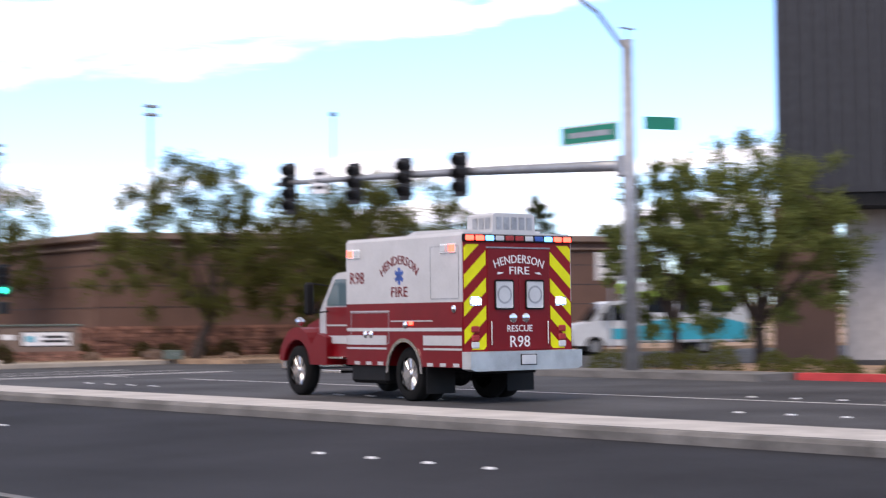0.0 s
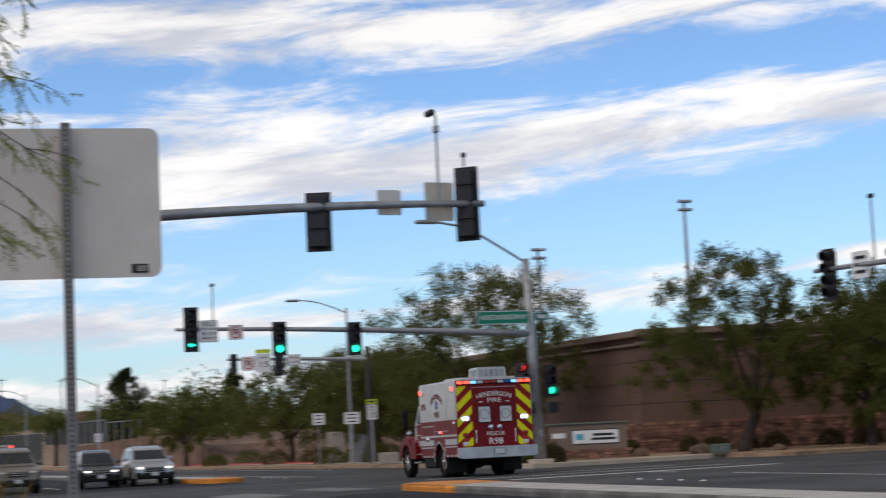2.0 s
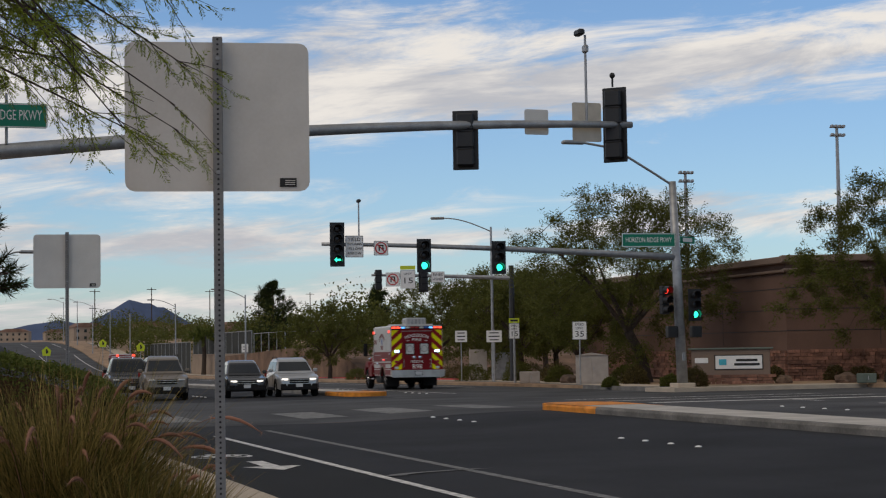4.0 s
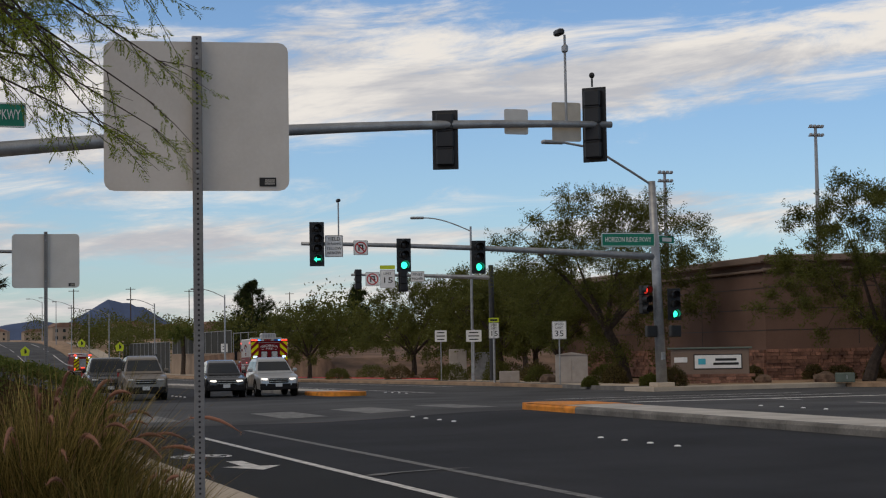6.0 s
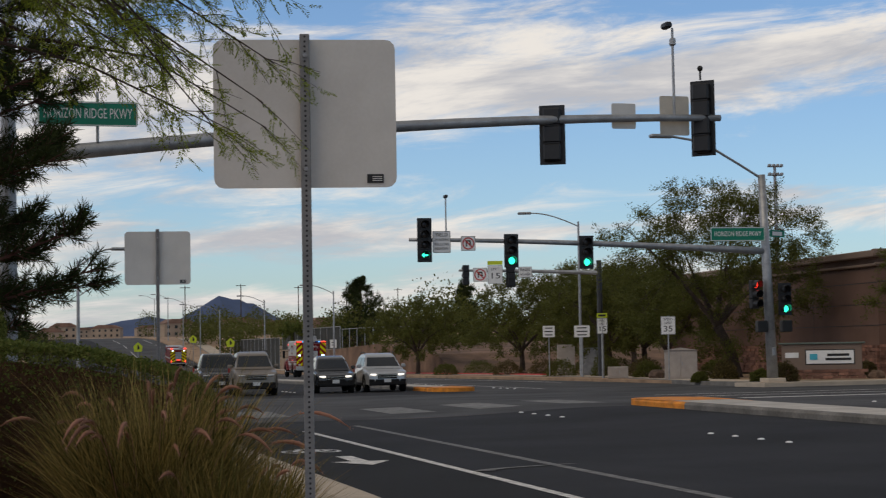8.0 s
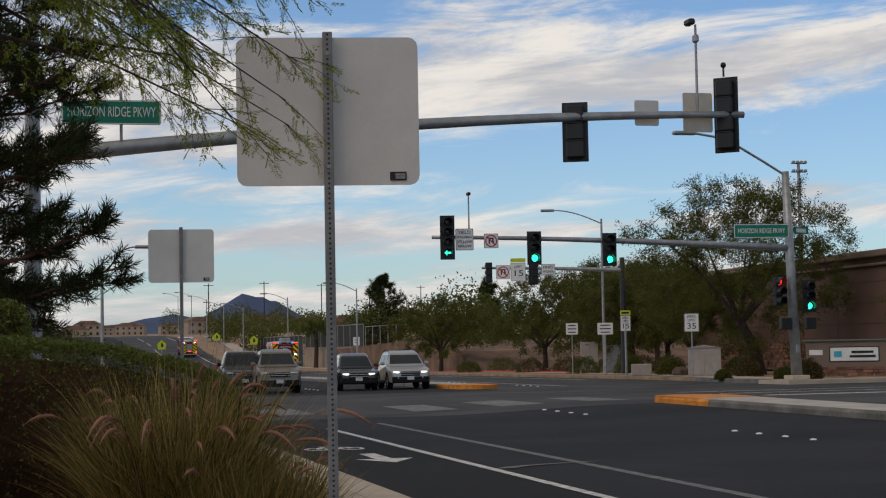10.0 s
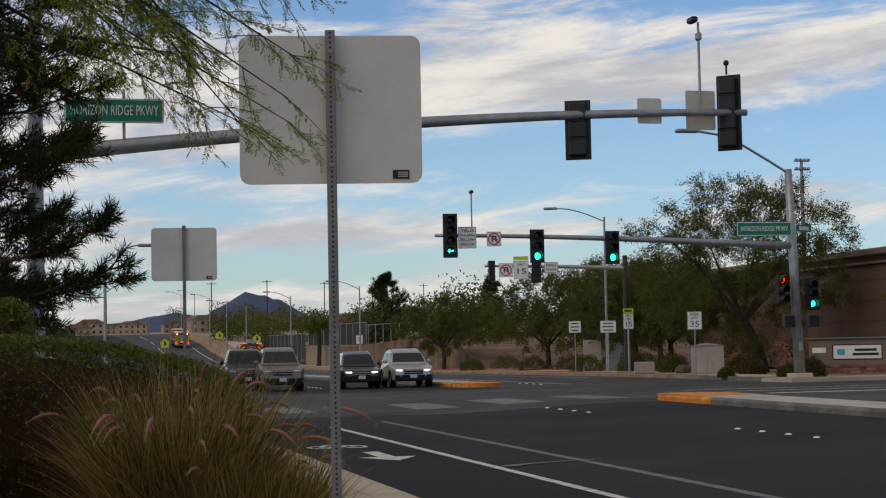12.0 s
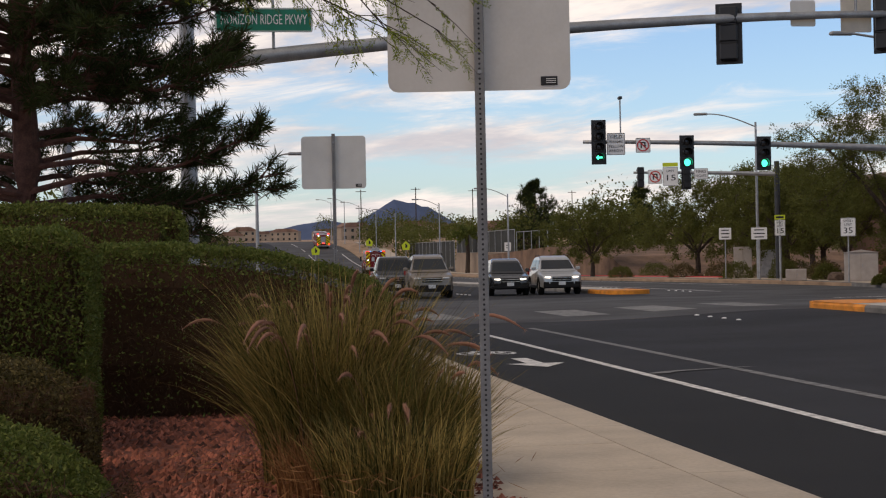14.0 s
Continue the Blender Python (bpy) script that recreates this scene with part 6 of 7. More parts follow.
def mesquite(x, y, z, h, rx, ry, label, seed, trunk_h=1.3, n_clump=95, per=230, leaf=0.06, lean=(0.0, 0.0), mat="mesquite", group="desert trees", low=0.32, shrub=False, off=0.0):
    """A spreading desert tree: a short forked trunk, rising limbs, twigs and a ragged airy crown."""
    rng = np.random.default_rng(seed)
    rnd = random.Random(seed)
    root = thing("mesquite_tree", pose(x, y, z), label, "tree", group)
    bm = B()
    fork = Vector((lean[0], lean[1], trunk_h))
    tube(bm, [(0, 0, -0.1), (lean[0] * 0.35 + 0.05, lean[1] * 0.3, trunk_h * 0.5), fork], [0.24 * h / 7, 0.19 * h / 7, 0.17 * h / 7], 8)
    part("trunk", bm, "bark", root)
    limbs = []
    for k in range(7):
        a = 2 * math.pi * (k + rnd.random() * 0.6) / 7
        rr = rnd.uniform(0.45, 0.8)
        tip = Vector((off + rx * rr * math.cos(a), ry * rr * math.sin(a), h * rnd.uniform(0.48, 0.74)))
        mid = fork.lerp(tip, 0.5) + Vector((rnd.uniform(-0.3, 0.3), rnd.uniform(-0.3, 0.3), 0.25))
        bm = B()
        tube(bm, [fork, fork.lerp(mid, 0.5) + Vector((0, 0, 0.06)), mid, mid.lerp(tip, 0.55), tip], [0.1 * h / 7, 0.08 * h / 7, 0.06 * h / 7, 0.035 * h / 7, 0.012], 6)
        part("limb", bm, "bark", root)
        limbs += [mid, mid.lerp(tip, 0.5), tip]
    # clumps on a flattened dome, fuller below, thin wisps on top
    cs = []
    while len(cs) < n_clump * 1.35:
        d = unit(rng, 1)[0]
        s = rng.uniform(0.2, 1.0) ** 0.6
        zz = h * (low + (1 - low) * 0.5) + d[2] * s * h * (1 - low) * 0.5
        edge = noise.noise(Vector((d[0] * 2.1 + seed, d[1] * 2.1, d[2] * 2.1)))
        k = s * (1 + 0.28 * edge)
        px, py = d[0] * k * rx, d[1] * k * ry
        # the skirt hangs wider and lower on one side than on the other
        zz -= 0.12 * h * max(0.0, s - 0.6) * (1 + edge)
        if zz > low * h * 0.7:
            cs.append((px, py, zz + 0.05 * h * edge))
    cs = np.array(cs)
    cs[:, 0] += off
    bm = B()
    for c in cs[::2]:
        v = Vector(c)
        near = min(limbs, key=lambda q: (q - v).length)
        tube(bm, [near, near.lerp(v, 0.5) + Vector((0, 0, 0.12)), v], [0.016, 0.011, 0.005], 4)
    # each clump is a bunch of feathery sprays that reach outwards and up
    top = np.clip((cs[:, 2] - low * h) / (h * (1 - low)), 0, 1)
    bunch = 7
    cnt = np.maximum(8, per * 1.75 * (1.25 - 0.5 * top) / bunch).astype(int)
    start = np.repeat(cs, bunch, 0)
    way = start - np.array([0, 0, h * 0.3])
    way /= np.linalg.norm(way, axis=1, keepdims=True)
    way = way * 0.8 + unit(rng, len(start)) * 0.75 + np.array([0, 0, 0.12])
    way /= np.linalg.norm(way, axis=1, keepdims=True)
    reach = 0.105 * (rx + ry) * rng.uniform(0.45, 1.25, (len(start), 1))
    for q, d, r in zip(start[::3], way[::3], reach[::3]):
        a = Vector(q)
        tube(bm, [a, a + Vector(d * r)], [0.005, 0.002], 3)
    tagged(part("twig", bm, "bark", root), kind="stuff")
    idx = np.repeat(np.arange(len(start)), np.repeat(cnt, bunch))
    t = rng.uniform(-0.1, 1.0, (len(idx), 1))
    p = start[idx] + way[idx] * reach[idx] * t + rng.normal(size=(len(idx), 3)) * 0.017 * (rx + ry) * (1.1 - 0.7 * t)
    p[:, 2] -= 0.12 * reach[idx][:, 0] * t[:, 0] ** 2
    p[:, 2] = np.maximum(p[:, 2], 0.1 if shrub else low * h * 0.55)
    u = unit(rng, len(p)) * 0.8 + way[idx] * 0.7
    u[:, 2] -= 0.3
    u /= np.linalg.norm(u, axis=1, keepdims=True)
    sz = leaf * rng.uniform(0.6, 1.4, size=(len(p), 1))
    w = perpendicular(rng, u)
    quads("crown", p, u * sz, w * sz * 0.3, mat, root, "airy crown of fine green leaves")
    return root


mesquite(32.2, 70.0, lie(70) + 0.12, 9.2, 5.4, 3.8, "broad mesquite tree with a leaning trunk behind the signal mast", 11, 2.3, 175, 200, lean=(-0.9, 0.0), low=0.14, off=-0.7)
mesquite(33.2, 80.5, lie(80) + 0.1, 5.6, 3.0, 3.0, "dark mesquite tree beside the pavement", 12, 1.2, 80, 240, low=0.25)
mesquite(37.0, 57.9, 0.13, 8.3, 4.3, 3.3, "mesquite tree with a dark forked trunk before the stone wall", 13, 1.4, 115, 230, lean=(0.7, 0), low=0.15)
mesquite(40.6, 54.4, 0.13, 6.6, 3.2, 2.8, "mesquite tree with a thick trunk before the stone wall", 14, 1.5, 90, 230, low=0.2)
mesquite(41.3, 51.4, 0.13, 7.2, 5.1, 3.3, "spreading mesquite tree with a forked trunk beside the driveway", 15, 1.4, 125, 230, lean=(-0.3, 0), low=0.2)
mesquite(33.4, 29.4, 0.14, 5.6, 1.9, 1.9, "young green desert tree beside the signal mast", 16, 1.0, 120, 170, leaf=0.056, low=0.2, mat="street_tree")
mesquite(36.6, 29.2, 0.14, 6.5, 3.1, 2.6, "green desert tree before the dark building", 17, 1.1, 170, 170, leaf=0.056, low=0.2, mat="street_tree")
mesquite(44.5, 57.5, 0.13, 6.0, 2.6, 2.2, "mesquite tree beside the driveway", 18, 1.2, 60, 200, low=0.25)
for i, (x, y, h, r) in enumerate(((33.2, 105, 6.6, 4.2), (37.5, 103, 7.4, 4.6), (35.2, 97.5, 6.2, 3.8), (41.0, 112, 8.0, 4.8), (31.0, 124, 6.0, 3.8), (46, 118, 8.2, 4.8), (38.5, 97, 7.0, 4.0), (33.6, 90, 6.4, 3.4))):
    mesquite(x, y, lie(y) + 0.1, h, r, r, "leafy tree in the row beside the school field", 30 + i, 1.5, 105, 100, leaf=0.085, group="row of trees", low=0.2)


def conifer(x, y, z, h, r, label, seed, n_branch=44, tufts=16, needles=26, size=0.17, z0=0.12, trunk=0.24, group="pines", droop=0.1):
    """A pine: a straight trunk, whorled branches with needle tufts towards their ends."""
    rng = np.random.default_rng(seed)
    rnd = random.Random(seed)
    root = thing("pine_tree", pose(x, y, z), label, "tree", group)
    bm = B()
    tube(bm, [(0, 0, -0.1), (0.06, 0.03, h * 0.3), (-0.05, 0.02, h * 0.6), (0, 0, h)], [trunk, trunk * 0.86, trunk * 0.55, 0.03], 10)
    part("trunk", bm, "pine_bark", root)
    P, U = [], []
    for k in range(n_branch):
        t = (k + rnd.random()) / n_branch
        zb = h * (z0 + (1 - z0) * t)
        L = r * (1 - t) ** 0.6 * rnd.uniform(0.6, 1.08) + 0.15
        a = rnd.uniform(0, 2 * math.pi)
        d = Vector((math.cos(a), math.sin(a), 0))
        pts = [Vector((0, 0, zb)), d * L * 0.4 + Vector((0, 0, zb + 0.05 * L)), d * L * 0.75 + Vector((0, 0, zb + 0.1 * L - droop * L)), d * L + Vector((0, 0, zb + 0.22 * L - droop * L))]
        bm = B()
        tube(bm, pts, [0.055 * (1 - t) + 0.018, 0.04 * (1 - t) + 0.012, 0.018, 0.007], 5)
        part("branch", bm, "pine_bark", root)
        for j in range(tufts):
            s = rnd.uniform(0.28, 1.0)
            q = pts[0].lerp(pts[1], s / 0.4) if s < 0.4 else (pts[1].lerp(pts[2], (s - 0.4) / 0.35) if s < 0.75 else pts[2].lerp(pts[3], (s - 0.75) / 0.25))
            off = Vector((rnd.gauss(0, 0.13 * L), rnd.gauss(0, 0.13 * L), rnd.gauss(0.03, 0.1 * L)))
            c = np.array(q + off)
            u = unit(rng, needles) + np.array([d.x * 0.5, d.y * 0.5, 0.35])
            u /= np.linalg.norm(u, axis=1, keepdims=True)
            P.append(c + u * size * 0.6)
            U.append(u)
    P, U = np.concatenate(P), np.concatenate(U)
    w = perpendicular(rng, U)
    sz = size * rng.uniform(0.7, 1.2, size=(len(P), 1))
    quads("crown", P, U * sz, w * sz * 0.05, "pine", root, "dark green tufts of needles")
    return root


def tiered_pine(x, y, z, h, label, seed):
    """A near pine: a reddish trunk, open tiers of long boughs, and bottlebrush shoots of needles."""
    rng = np.random.default_rng(seed)
    rnd = random.Random(seed)
    root = thing("pine_tree", pose(x, y, z), label, "tree", "pines")
    bm = B()
    tube(bm, [(0, 0, -0.1), (0.03, 0.02, 1.2), (0.06, 0.03, h * 0.3), (-0.05, 0.02, h * 0.6), (0, 0, h)], [0.27, 0.23, 0.21, 0.13, 0.03], 12)
    part("trunk", bm, "pine_bark", root)
    P, U, S = [], [], []
    tiers = ((1.5, 2.6, 6), (1.8, 3.3, 7), (2.1, 3.8, 8), (2.45, 4.0, 8), (2.8, 3.7, 8), (3.2, 3.4, 8), (3.75, 3.4, 7), (4.1, 3.7, 8), (4.5, 3.9, 9), (4.9, 3.9, 9), (5.3, 3.8, 9), (5.8, 3.6, 8), (6.3, 3.3, 8), (6.9, 2.9, 7), (7.7, 2.2, 6), (8.6, 1.0, 6))
    twigs = B()
    for zb, reach, count in tiers:
        a0 = rnd.uniform(0, 6.28)
        for k in range(count):
            a = a0 + 2 * math.pi * (k + rnd.uniform(-0.3, 0.3)) / count
            if zb < 3.4 and math.sin(a) < -0.45:
                continue
            L = reach * rnd.uniform(0.72, 1.05)
            d = Vector((math.cos(a), math.sin(a), 0))
            side = Vector((-d.y, d.x, 0))
            z1 = zb + rnd.uniform(-0.22, 0.22)
            lift = rnd.uniform(-0.06, 0.1)
            bow = rnd.uniform(-0.35, 0.35)
            pts = [Vector((0, 0, z1)), d * L * 0.3 + side * bow * 0.4 + Vector((0, 0, z1 + 0.05 * L + lift)), d * L * 0.65 + side * bow + Vector((0, 0, z1 + (0.03 + lift) * L)), d * L + side * bow * 1.3 + Vector((0, 0, z1 + (0.13 + 1.4 * lift) * L))]
            bm = B()
            tube(bm, pts, [0.055, 0.042, 0.025, 0.01], 6)
            part("branch", bm, "pine_bark", root)
            for j in range(int(10 + (11 if zb > 4.0 else 8) * L)):
                s = 1.0 - 0.72 * rnd.random() ** 1.25
                q = pts[0].lerp(pts[1], s / 0.3) if s < 0.3 else (pts[1].lerp(pts[2], (s - 0.3) / 0.35) if s < 0.65 else pts[2].lerp(pts[3], (s - 0.65) / 0.35))
                l = rnd.uniform(0.3, 0.75) * (1.15 - 0.5 * s)
                e = (d * rnd.uniform(0.2, 1.0) + side * rnd.uniform(-1.0, 1.0) + Vector((0, 0, rnd.uniform(-0.35, 0.75)))).normalized()
                tip = q + e * l + Vector((0, 0, 0.12 * l))
                tube(twigs, [q, q.lerp(tip, 0.55) - Vector((0, 0, 0.02)), tip], [0.012, 0.008, 0.004], 4)
                n = rnd.randint(40, 64)
                t = rng.uniform(0.25, 1.0, (n, 1))
                c = np.array(q) + (np.array(tip) - np.array(q)) * t
                u = unit(rng, n) * 0.9 + np.array(e) * 0.75 + np.array([0, 0, 0.15])
                u /= np.linalg.norm(u, axis=1, keepdims=True)
                sz = 0.092 * rng.uniform(0.7, 1.15, (n, 1))
                P.append(c + u * sz)
                U.append(u)
                S.append(sz)
    tagged(part("twig", twigs, "pine_bark", root), kind="stuff")
    P, U, S = np.concatenate(P), np.concatenate(U), np.concatenate(S)
    quads("crown", P, U * S, perpendicular(rng, U) * S * 0.085, "pine", root, "dark green bottlebrush shoots of needles")
    return root


tiered_pine(-2.2, 26.0, 0.15, 9.5, "tall pine with reddish bark and open tiers of needles", 5)
conifer(-0.2, 44.0, 0.0, 3.4, 2.4, "low dark conifer at the corner", 8, 60, 26, 22, 0.1, 0.02, 0.12)
conifer(40.1, 186, lie(186), 10.2, 4.6, "dark rounded pine beyond the school", 7, 80, 22, 22, 0.3, 0.1, 0.25, "far pines", 0.0)
conifer(50, 178, lie(178), 9.4, 2.4, "dark pine beyond the trees", 9, 44, 18, 20, 0.42, 0.1, 0.25, "far pines", 0.0)
conifer(64, 66, 0, 7.9, 2.2, "pine behind the low building", 10, 50, 22, 22, 0.17, 0.2, 0.2, "far pines", 0.0)


def palm(x, y, z, h, label, seed=1):
    rng = np.random.default_rng(seed)
    rnd = random.Random(seed)
    root = thing("palm_tree", pose(x, y, z), label, "tree", "palms")
    bm = B()
    tube(bm, [(0, 0, 0), (0.1, 0, h * 0.5), (0, 0, h)], [0.3, 0.24, 0.26], 8)
    part("trunk", bm, "bark", root)
    P, U = [], []
    for k in range(34):
        a, e = rnd.uniform(0, 6.28), rnd.uniform(-0.5, 1.2)
        d = np.array([math.cos(a) * math.cos(e), math.sin(a) * math.cos(e), math.sin(e)])
        L = rnd.uniform(1.2, 1.9)
        for j in range(26):
            s = 0.35 + 0.65 * j / 26
            c = np.array([0, 0, h]) + d * L * s + np.array([0, 0, -0.5 * s * s])
            u = d + unit(rng, 1)[0] * 0.7
            P.append(c)
            U.append(u / np.linalg.norm(u))
    P, U = np.array(P), np.array(U)
    quads("crown", P, U * 0.42, perpendicular(rng, U) * 0.05, "hedge", root, "fan of green palm fronds")


palm(32.4, 187, lie(187), 4.4, "bushy fan palm beyond the fence", 2)
palm(35.0, 190, lie(190), 3.0, "bushy fan palm beyond the fence", 3)


def hedge(name, x0, x1, y0, y1, top0, top1, label, seed, dens=900, leaf=0.032, mat="hedge", round_=0.22, dry=0.35, z=0.15, turn=0.0):
    """A clipped hedge: a dark twiggy core under a shell of small leaves; the top runs from top0 to top1 in x."""
    rng = np.random.default_rng(seed)
    cx, cy = (x0 + x1) / 2, (y0 + y1) / 2
    root = thing(name, pose(cx, cy, z, 0, 0, turn), label, "hedge", "clipped hedges")
    a, b = (x1 - x0) / 2, (y1 - y0) / 2

    def top(x):
        t = (x + a) / (2 * a)
        return (top0 + (top1 - top0) * max(0.0, t) ** 2.8) - z
    bm = B()
    n = 10
    cols = []
    for i in range(n + 1):
        x = (-a + 2 * a * i / n) * 0.88
        h = top(x) - 0.16
        cols.append([bm.verts.new((x, yy, zz)) for yy, zz in ((-b * 0.72, 0.0), (-b * 0.86, h * 0.35), (-b * 0.84, h * 0.85), (-b * 0.66, h), (b * 0.66, h), (b * 0.84, h * 0.85), (b * 0.86, h * 0.35), (b * 0.72, 0.0))])
    for p, q in zip(cols, cols[1:]):
        for i in range(7):
            bm.faces.new((p[i], p[i + 1], q[i + 1], q[i]))
    bm.faces.new(cols[0])
    bm.faces.new(cols[-1][::-1])
    part("core", bm, "hedge_dry", root, "dark twiggy inside of the hedge")
    area = {"f": 4 * a * top(0), "t": 4 * a * b, "s": 4 * b * top(0)}
    P, Nn = [], []

    def lump(p):
        return np.array([0.045 * noise.noise(Vector(q) * 2.6 + Vector((seed, 0, 0))) + 0.02 * noise.noise(Vector(q) * 8.0) for q in p])
    for key, nrm in (("front", (0, -1, 0)), ("top", (0, 0, 1)), ("right", (1, 0, 0)), ("left", (-1, 0, 0)), ("back", (0, 1, 0))):
        ar = {"front": 2 * a * top(0), "back": 2 * a * top(0), "top": 4 * a * b, "right": 2 * b * top(a), "left": 2 * b * top(-a)}[key]
        m = int(ar * dens)
        s, t = rng.uniform(-1, 1, m), rng.uniform(0, 1, m)
        if key in ("front", "back"):
            x, zz = s * a, t
            p = np.stack([x, np.full(m, -b if key == "front" else b), zz * np.array([top(q) for q in x])], 1)
            keep = rng.uniform(size=m) < np.clip(0.25 + 1.2 * (t - dry * 0.72), 0.12, 1) if dry else np.ones(m, bool)
            p = p[keep]
        elif key == "top":
            x = s * a
            p = np.stack([x, (2 * t - 1) * b, np.array([top(q) for q in x])], 1)
        else:
            xx = a if key == "right" else -a
            p = np.stack([np.full(m, xx), s * b, t * top(xx)], 1)
        nv = np.tile(np.array(nrm, float), (len(p), 1))
        # round the shoulders
        for ax, lim in ((0, a), (1, b)):
            over = np.clip((np.abs(p[:, ax]) - (lim - round_)) / round_, 0, 1)
            hz = np.clip((p[:, 2] - (np.array([top(q) for q in p[:, 0]]) - round_)) / round_, 0, 1)
            k = np.minimum(over, 1) * hz
            p[:, ax] -= np.sign(p[:, ax]) * k * round_ * 0.3
            p[:, 2] -= k * round_ * 0.3
        p = p + nv * lump(p)[:, None] + rng.normal(size=p.shape) * 0.018
        P.append(p)
        Nn.append(nv)
    P, Nn = np.concatenate(P), np.concatenate(Nn)
    u = unit(rng, len(P)) + Nn * 0.5
    u /= np.linalg.norm(u, axis=1, keepdims=True)
    sz = leaf * rng.uniform(0.6, 1.5, size=(len(P), 1))
    quads("foliage", P, u * sz, perpendicular(rng, u) * sz * 0.5, mat, root, "small clipped leaves")
    # bare brown twigs under and between the leaves
    n = int(sum(area.values()) * 550)
    s, t, side = rng.uniform(-1, 1, n), rng.uniform(0, 1, n), rng.integers(0, 4, n)
    x = np.where(side < 2, s * a * 0.97, np.where(side == 2, -a, a) * 0.95)
    y = np.where(side < 2, -b * 0.95, s * b * 0.97)
    hh = np.array([top(q) for q in x]) - 0.08
    p = np.stack([x, y, t * hh], 1) + rng.normal(size=(n, 3)) * 0.035
    p[:, 2] = np.clip(p[:, 2], 0.02, None)
    u = unit(rng, n) + np.array([0, -0.2, 0.5])
    u /= np.linalg.norm(u, axis=1, keepdims=True)
    sz = 0.05 * rng.uniform(0.5, 1.5, size=(n, 1))
    quads("twig", p, u * sz, perpendicular(rng, u) * 0.0035, "hedge_dry", root, "bare brown twigs")
    return root


hedge("hedge", -4.5, 0.12, 19.5, 22.0, 2.24, 2.16, "tall clipped green hedge behind the others", 1, 2000, 0.022)
hedge("hedge", -3.2, -0.66, 12.9, 15.0, 1.84, 1.80, "square clipped dark green hedge on red gravel", 2, 4200, 0.017, dry=0.0)
hedge("hedge", -0.9, 2.05, 15.4, 17.6, 1.71, 1.25, "brown-sided hedge with a green clipped top", 3, 3600, 0.017, dry=0.95)
hedge("hedge", -2.4, -0.55, 10.4, 11.9, 1.0, 0.85, "low mounded reddish-green shrub on red gravel", 4, 5000, 0.014, "bush", 0.35)
hedge("hedge", -1.7, -0.22, 7.6, 9.2, 0.86, 0.5, "low juniper-like dark green shrub on red gravel", 5, 6500, 0.014, "hedge", 0.4, 0.0)


def fountain_grass(x, y, z, label, seed, n=2600, h=1.45, spread=0.55, plumes=44, mat="grass"):
    """A clump of fountain grass: arching blades and drooping plumes."""
    rng = np.random.default_rng(seed)
    root = thing("fountain_grass", pose(x, y, z), label, "grass", "")
    vs, fs = [], []
    seg = 5
    for i in range(n):
        a = rng.uniform(0, 2 * math.pi)
        r0 = spread * 0.72 * math.sqrt(rng.uniform())
        out = rng.uniform(0.02, 0.75)
        sway = rng.normal(size=2) * 0.15 * h
        L = h * rng.uniform(0.6, 1.08) * (1.12 - 0.5 * out)
        bend = 0.25 + 0.75 * out * rng.uniform(0.5, 1.2)
        w = rng.uniform(0.0024, 0.0062)
        d = np.array([math.cos(a), math.sin(a)])
        tw = rng.uniform(0, math.pi)
        o = len(vs)
        for k in range(seg + 1):
            t = k / seg
            rad = r0 + L * 0.52 * bend * t ** 1.8
            zz = L * (t - 0.36 * bend * t ** 2.6)
            c = np.array([d[0] * rad + sway[0] * t * t, d[1] * rad + sway[1] * t * t, zz])
            wd = w * (1 - t) ** 0.5 * np.array([math.cos(tw), math.sin(tw), 0])
            vs += [tuple(c - wd), tuple(c + wd)]
            if k:
                q = o + 2 * k
                fs.append((q - 2, q - 1, q + 1, q))
    me = bpy.data.meshes.new("blades")
    me.from_pydata(vs, [], fs)
    me.materials.append(M[mat])
    ob = new("blades", me)
    ob.parent = root
    tagged(ob, "arching green and straw-coloured blades", kind="stuff")
    for k in range(plumes):
        a = rng.uniform(-2.4, 1.6) if k % 2 else rng.uniform(0, 2 * math.pi)
        out = rng.uniform(0.25, 1.0)
        L = h * rng.uniform(1.0, 1.34)
        d = np.array([math.cos(a), math.sin(a), 0])
        pts = []
        for j in range(22):
            t = j / 21
            rad = 0.45 * out + L * 0.5 * out * t ** 1.7
            pts.append(Vector((d[0] * rad, d[1] * rad, L * (t - (0.2 + 0.3 * out) * t ** 3.4))))
        bm = B()
        tube(bm, pts[:17], 0.0019, 3)
        # plume: fuzzy tapered spike
        tube(bm, pts[16:], [0.004, 0.010, 0.013, 0.012, 0.008, 0.002], 6)
        bristle = []
        for q in pts[16:]:
            for _ in range(16):
                u = Vector((rng.normal(), rng.normal(), rng.normal())).normalized()
                e = q + u * 0.03
                w = Vector((0.0012, 0.0012, 0))
                bm.faces.new([bm.verts.new(q - w), bm.verts.new(q + w), bm.verts.new(e)])
        part("plume", bm, "plume", root, "soft reddish drooping plume", smooth=True)
    return root


fountain_grass(0.98, 10.95, 0.15, "large clump of fountain grass with reddish plumes on red gravel", 21, 5200, 1.42, 0.6, 40)
fountain_grass(1.38, 10.5, 0.15, "lower clump of fountain grass beside the pavement", 24, 4200, 0.92, 0.55, 14)
fountain_grass(1.25, 9.7, 0.15, "clump of fountain grass leaning over the pavement", 22, 1700, 0.62, 0.6, 3)

# dry skirt of dead blades
fountain_grass(1.12, 10.2, 0.15, "dry reddish straw skirt of the grass clump", 23, 1500, 0.45, 0.75, 0, "straw")
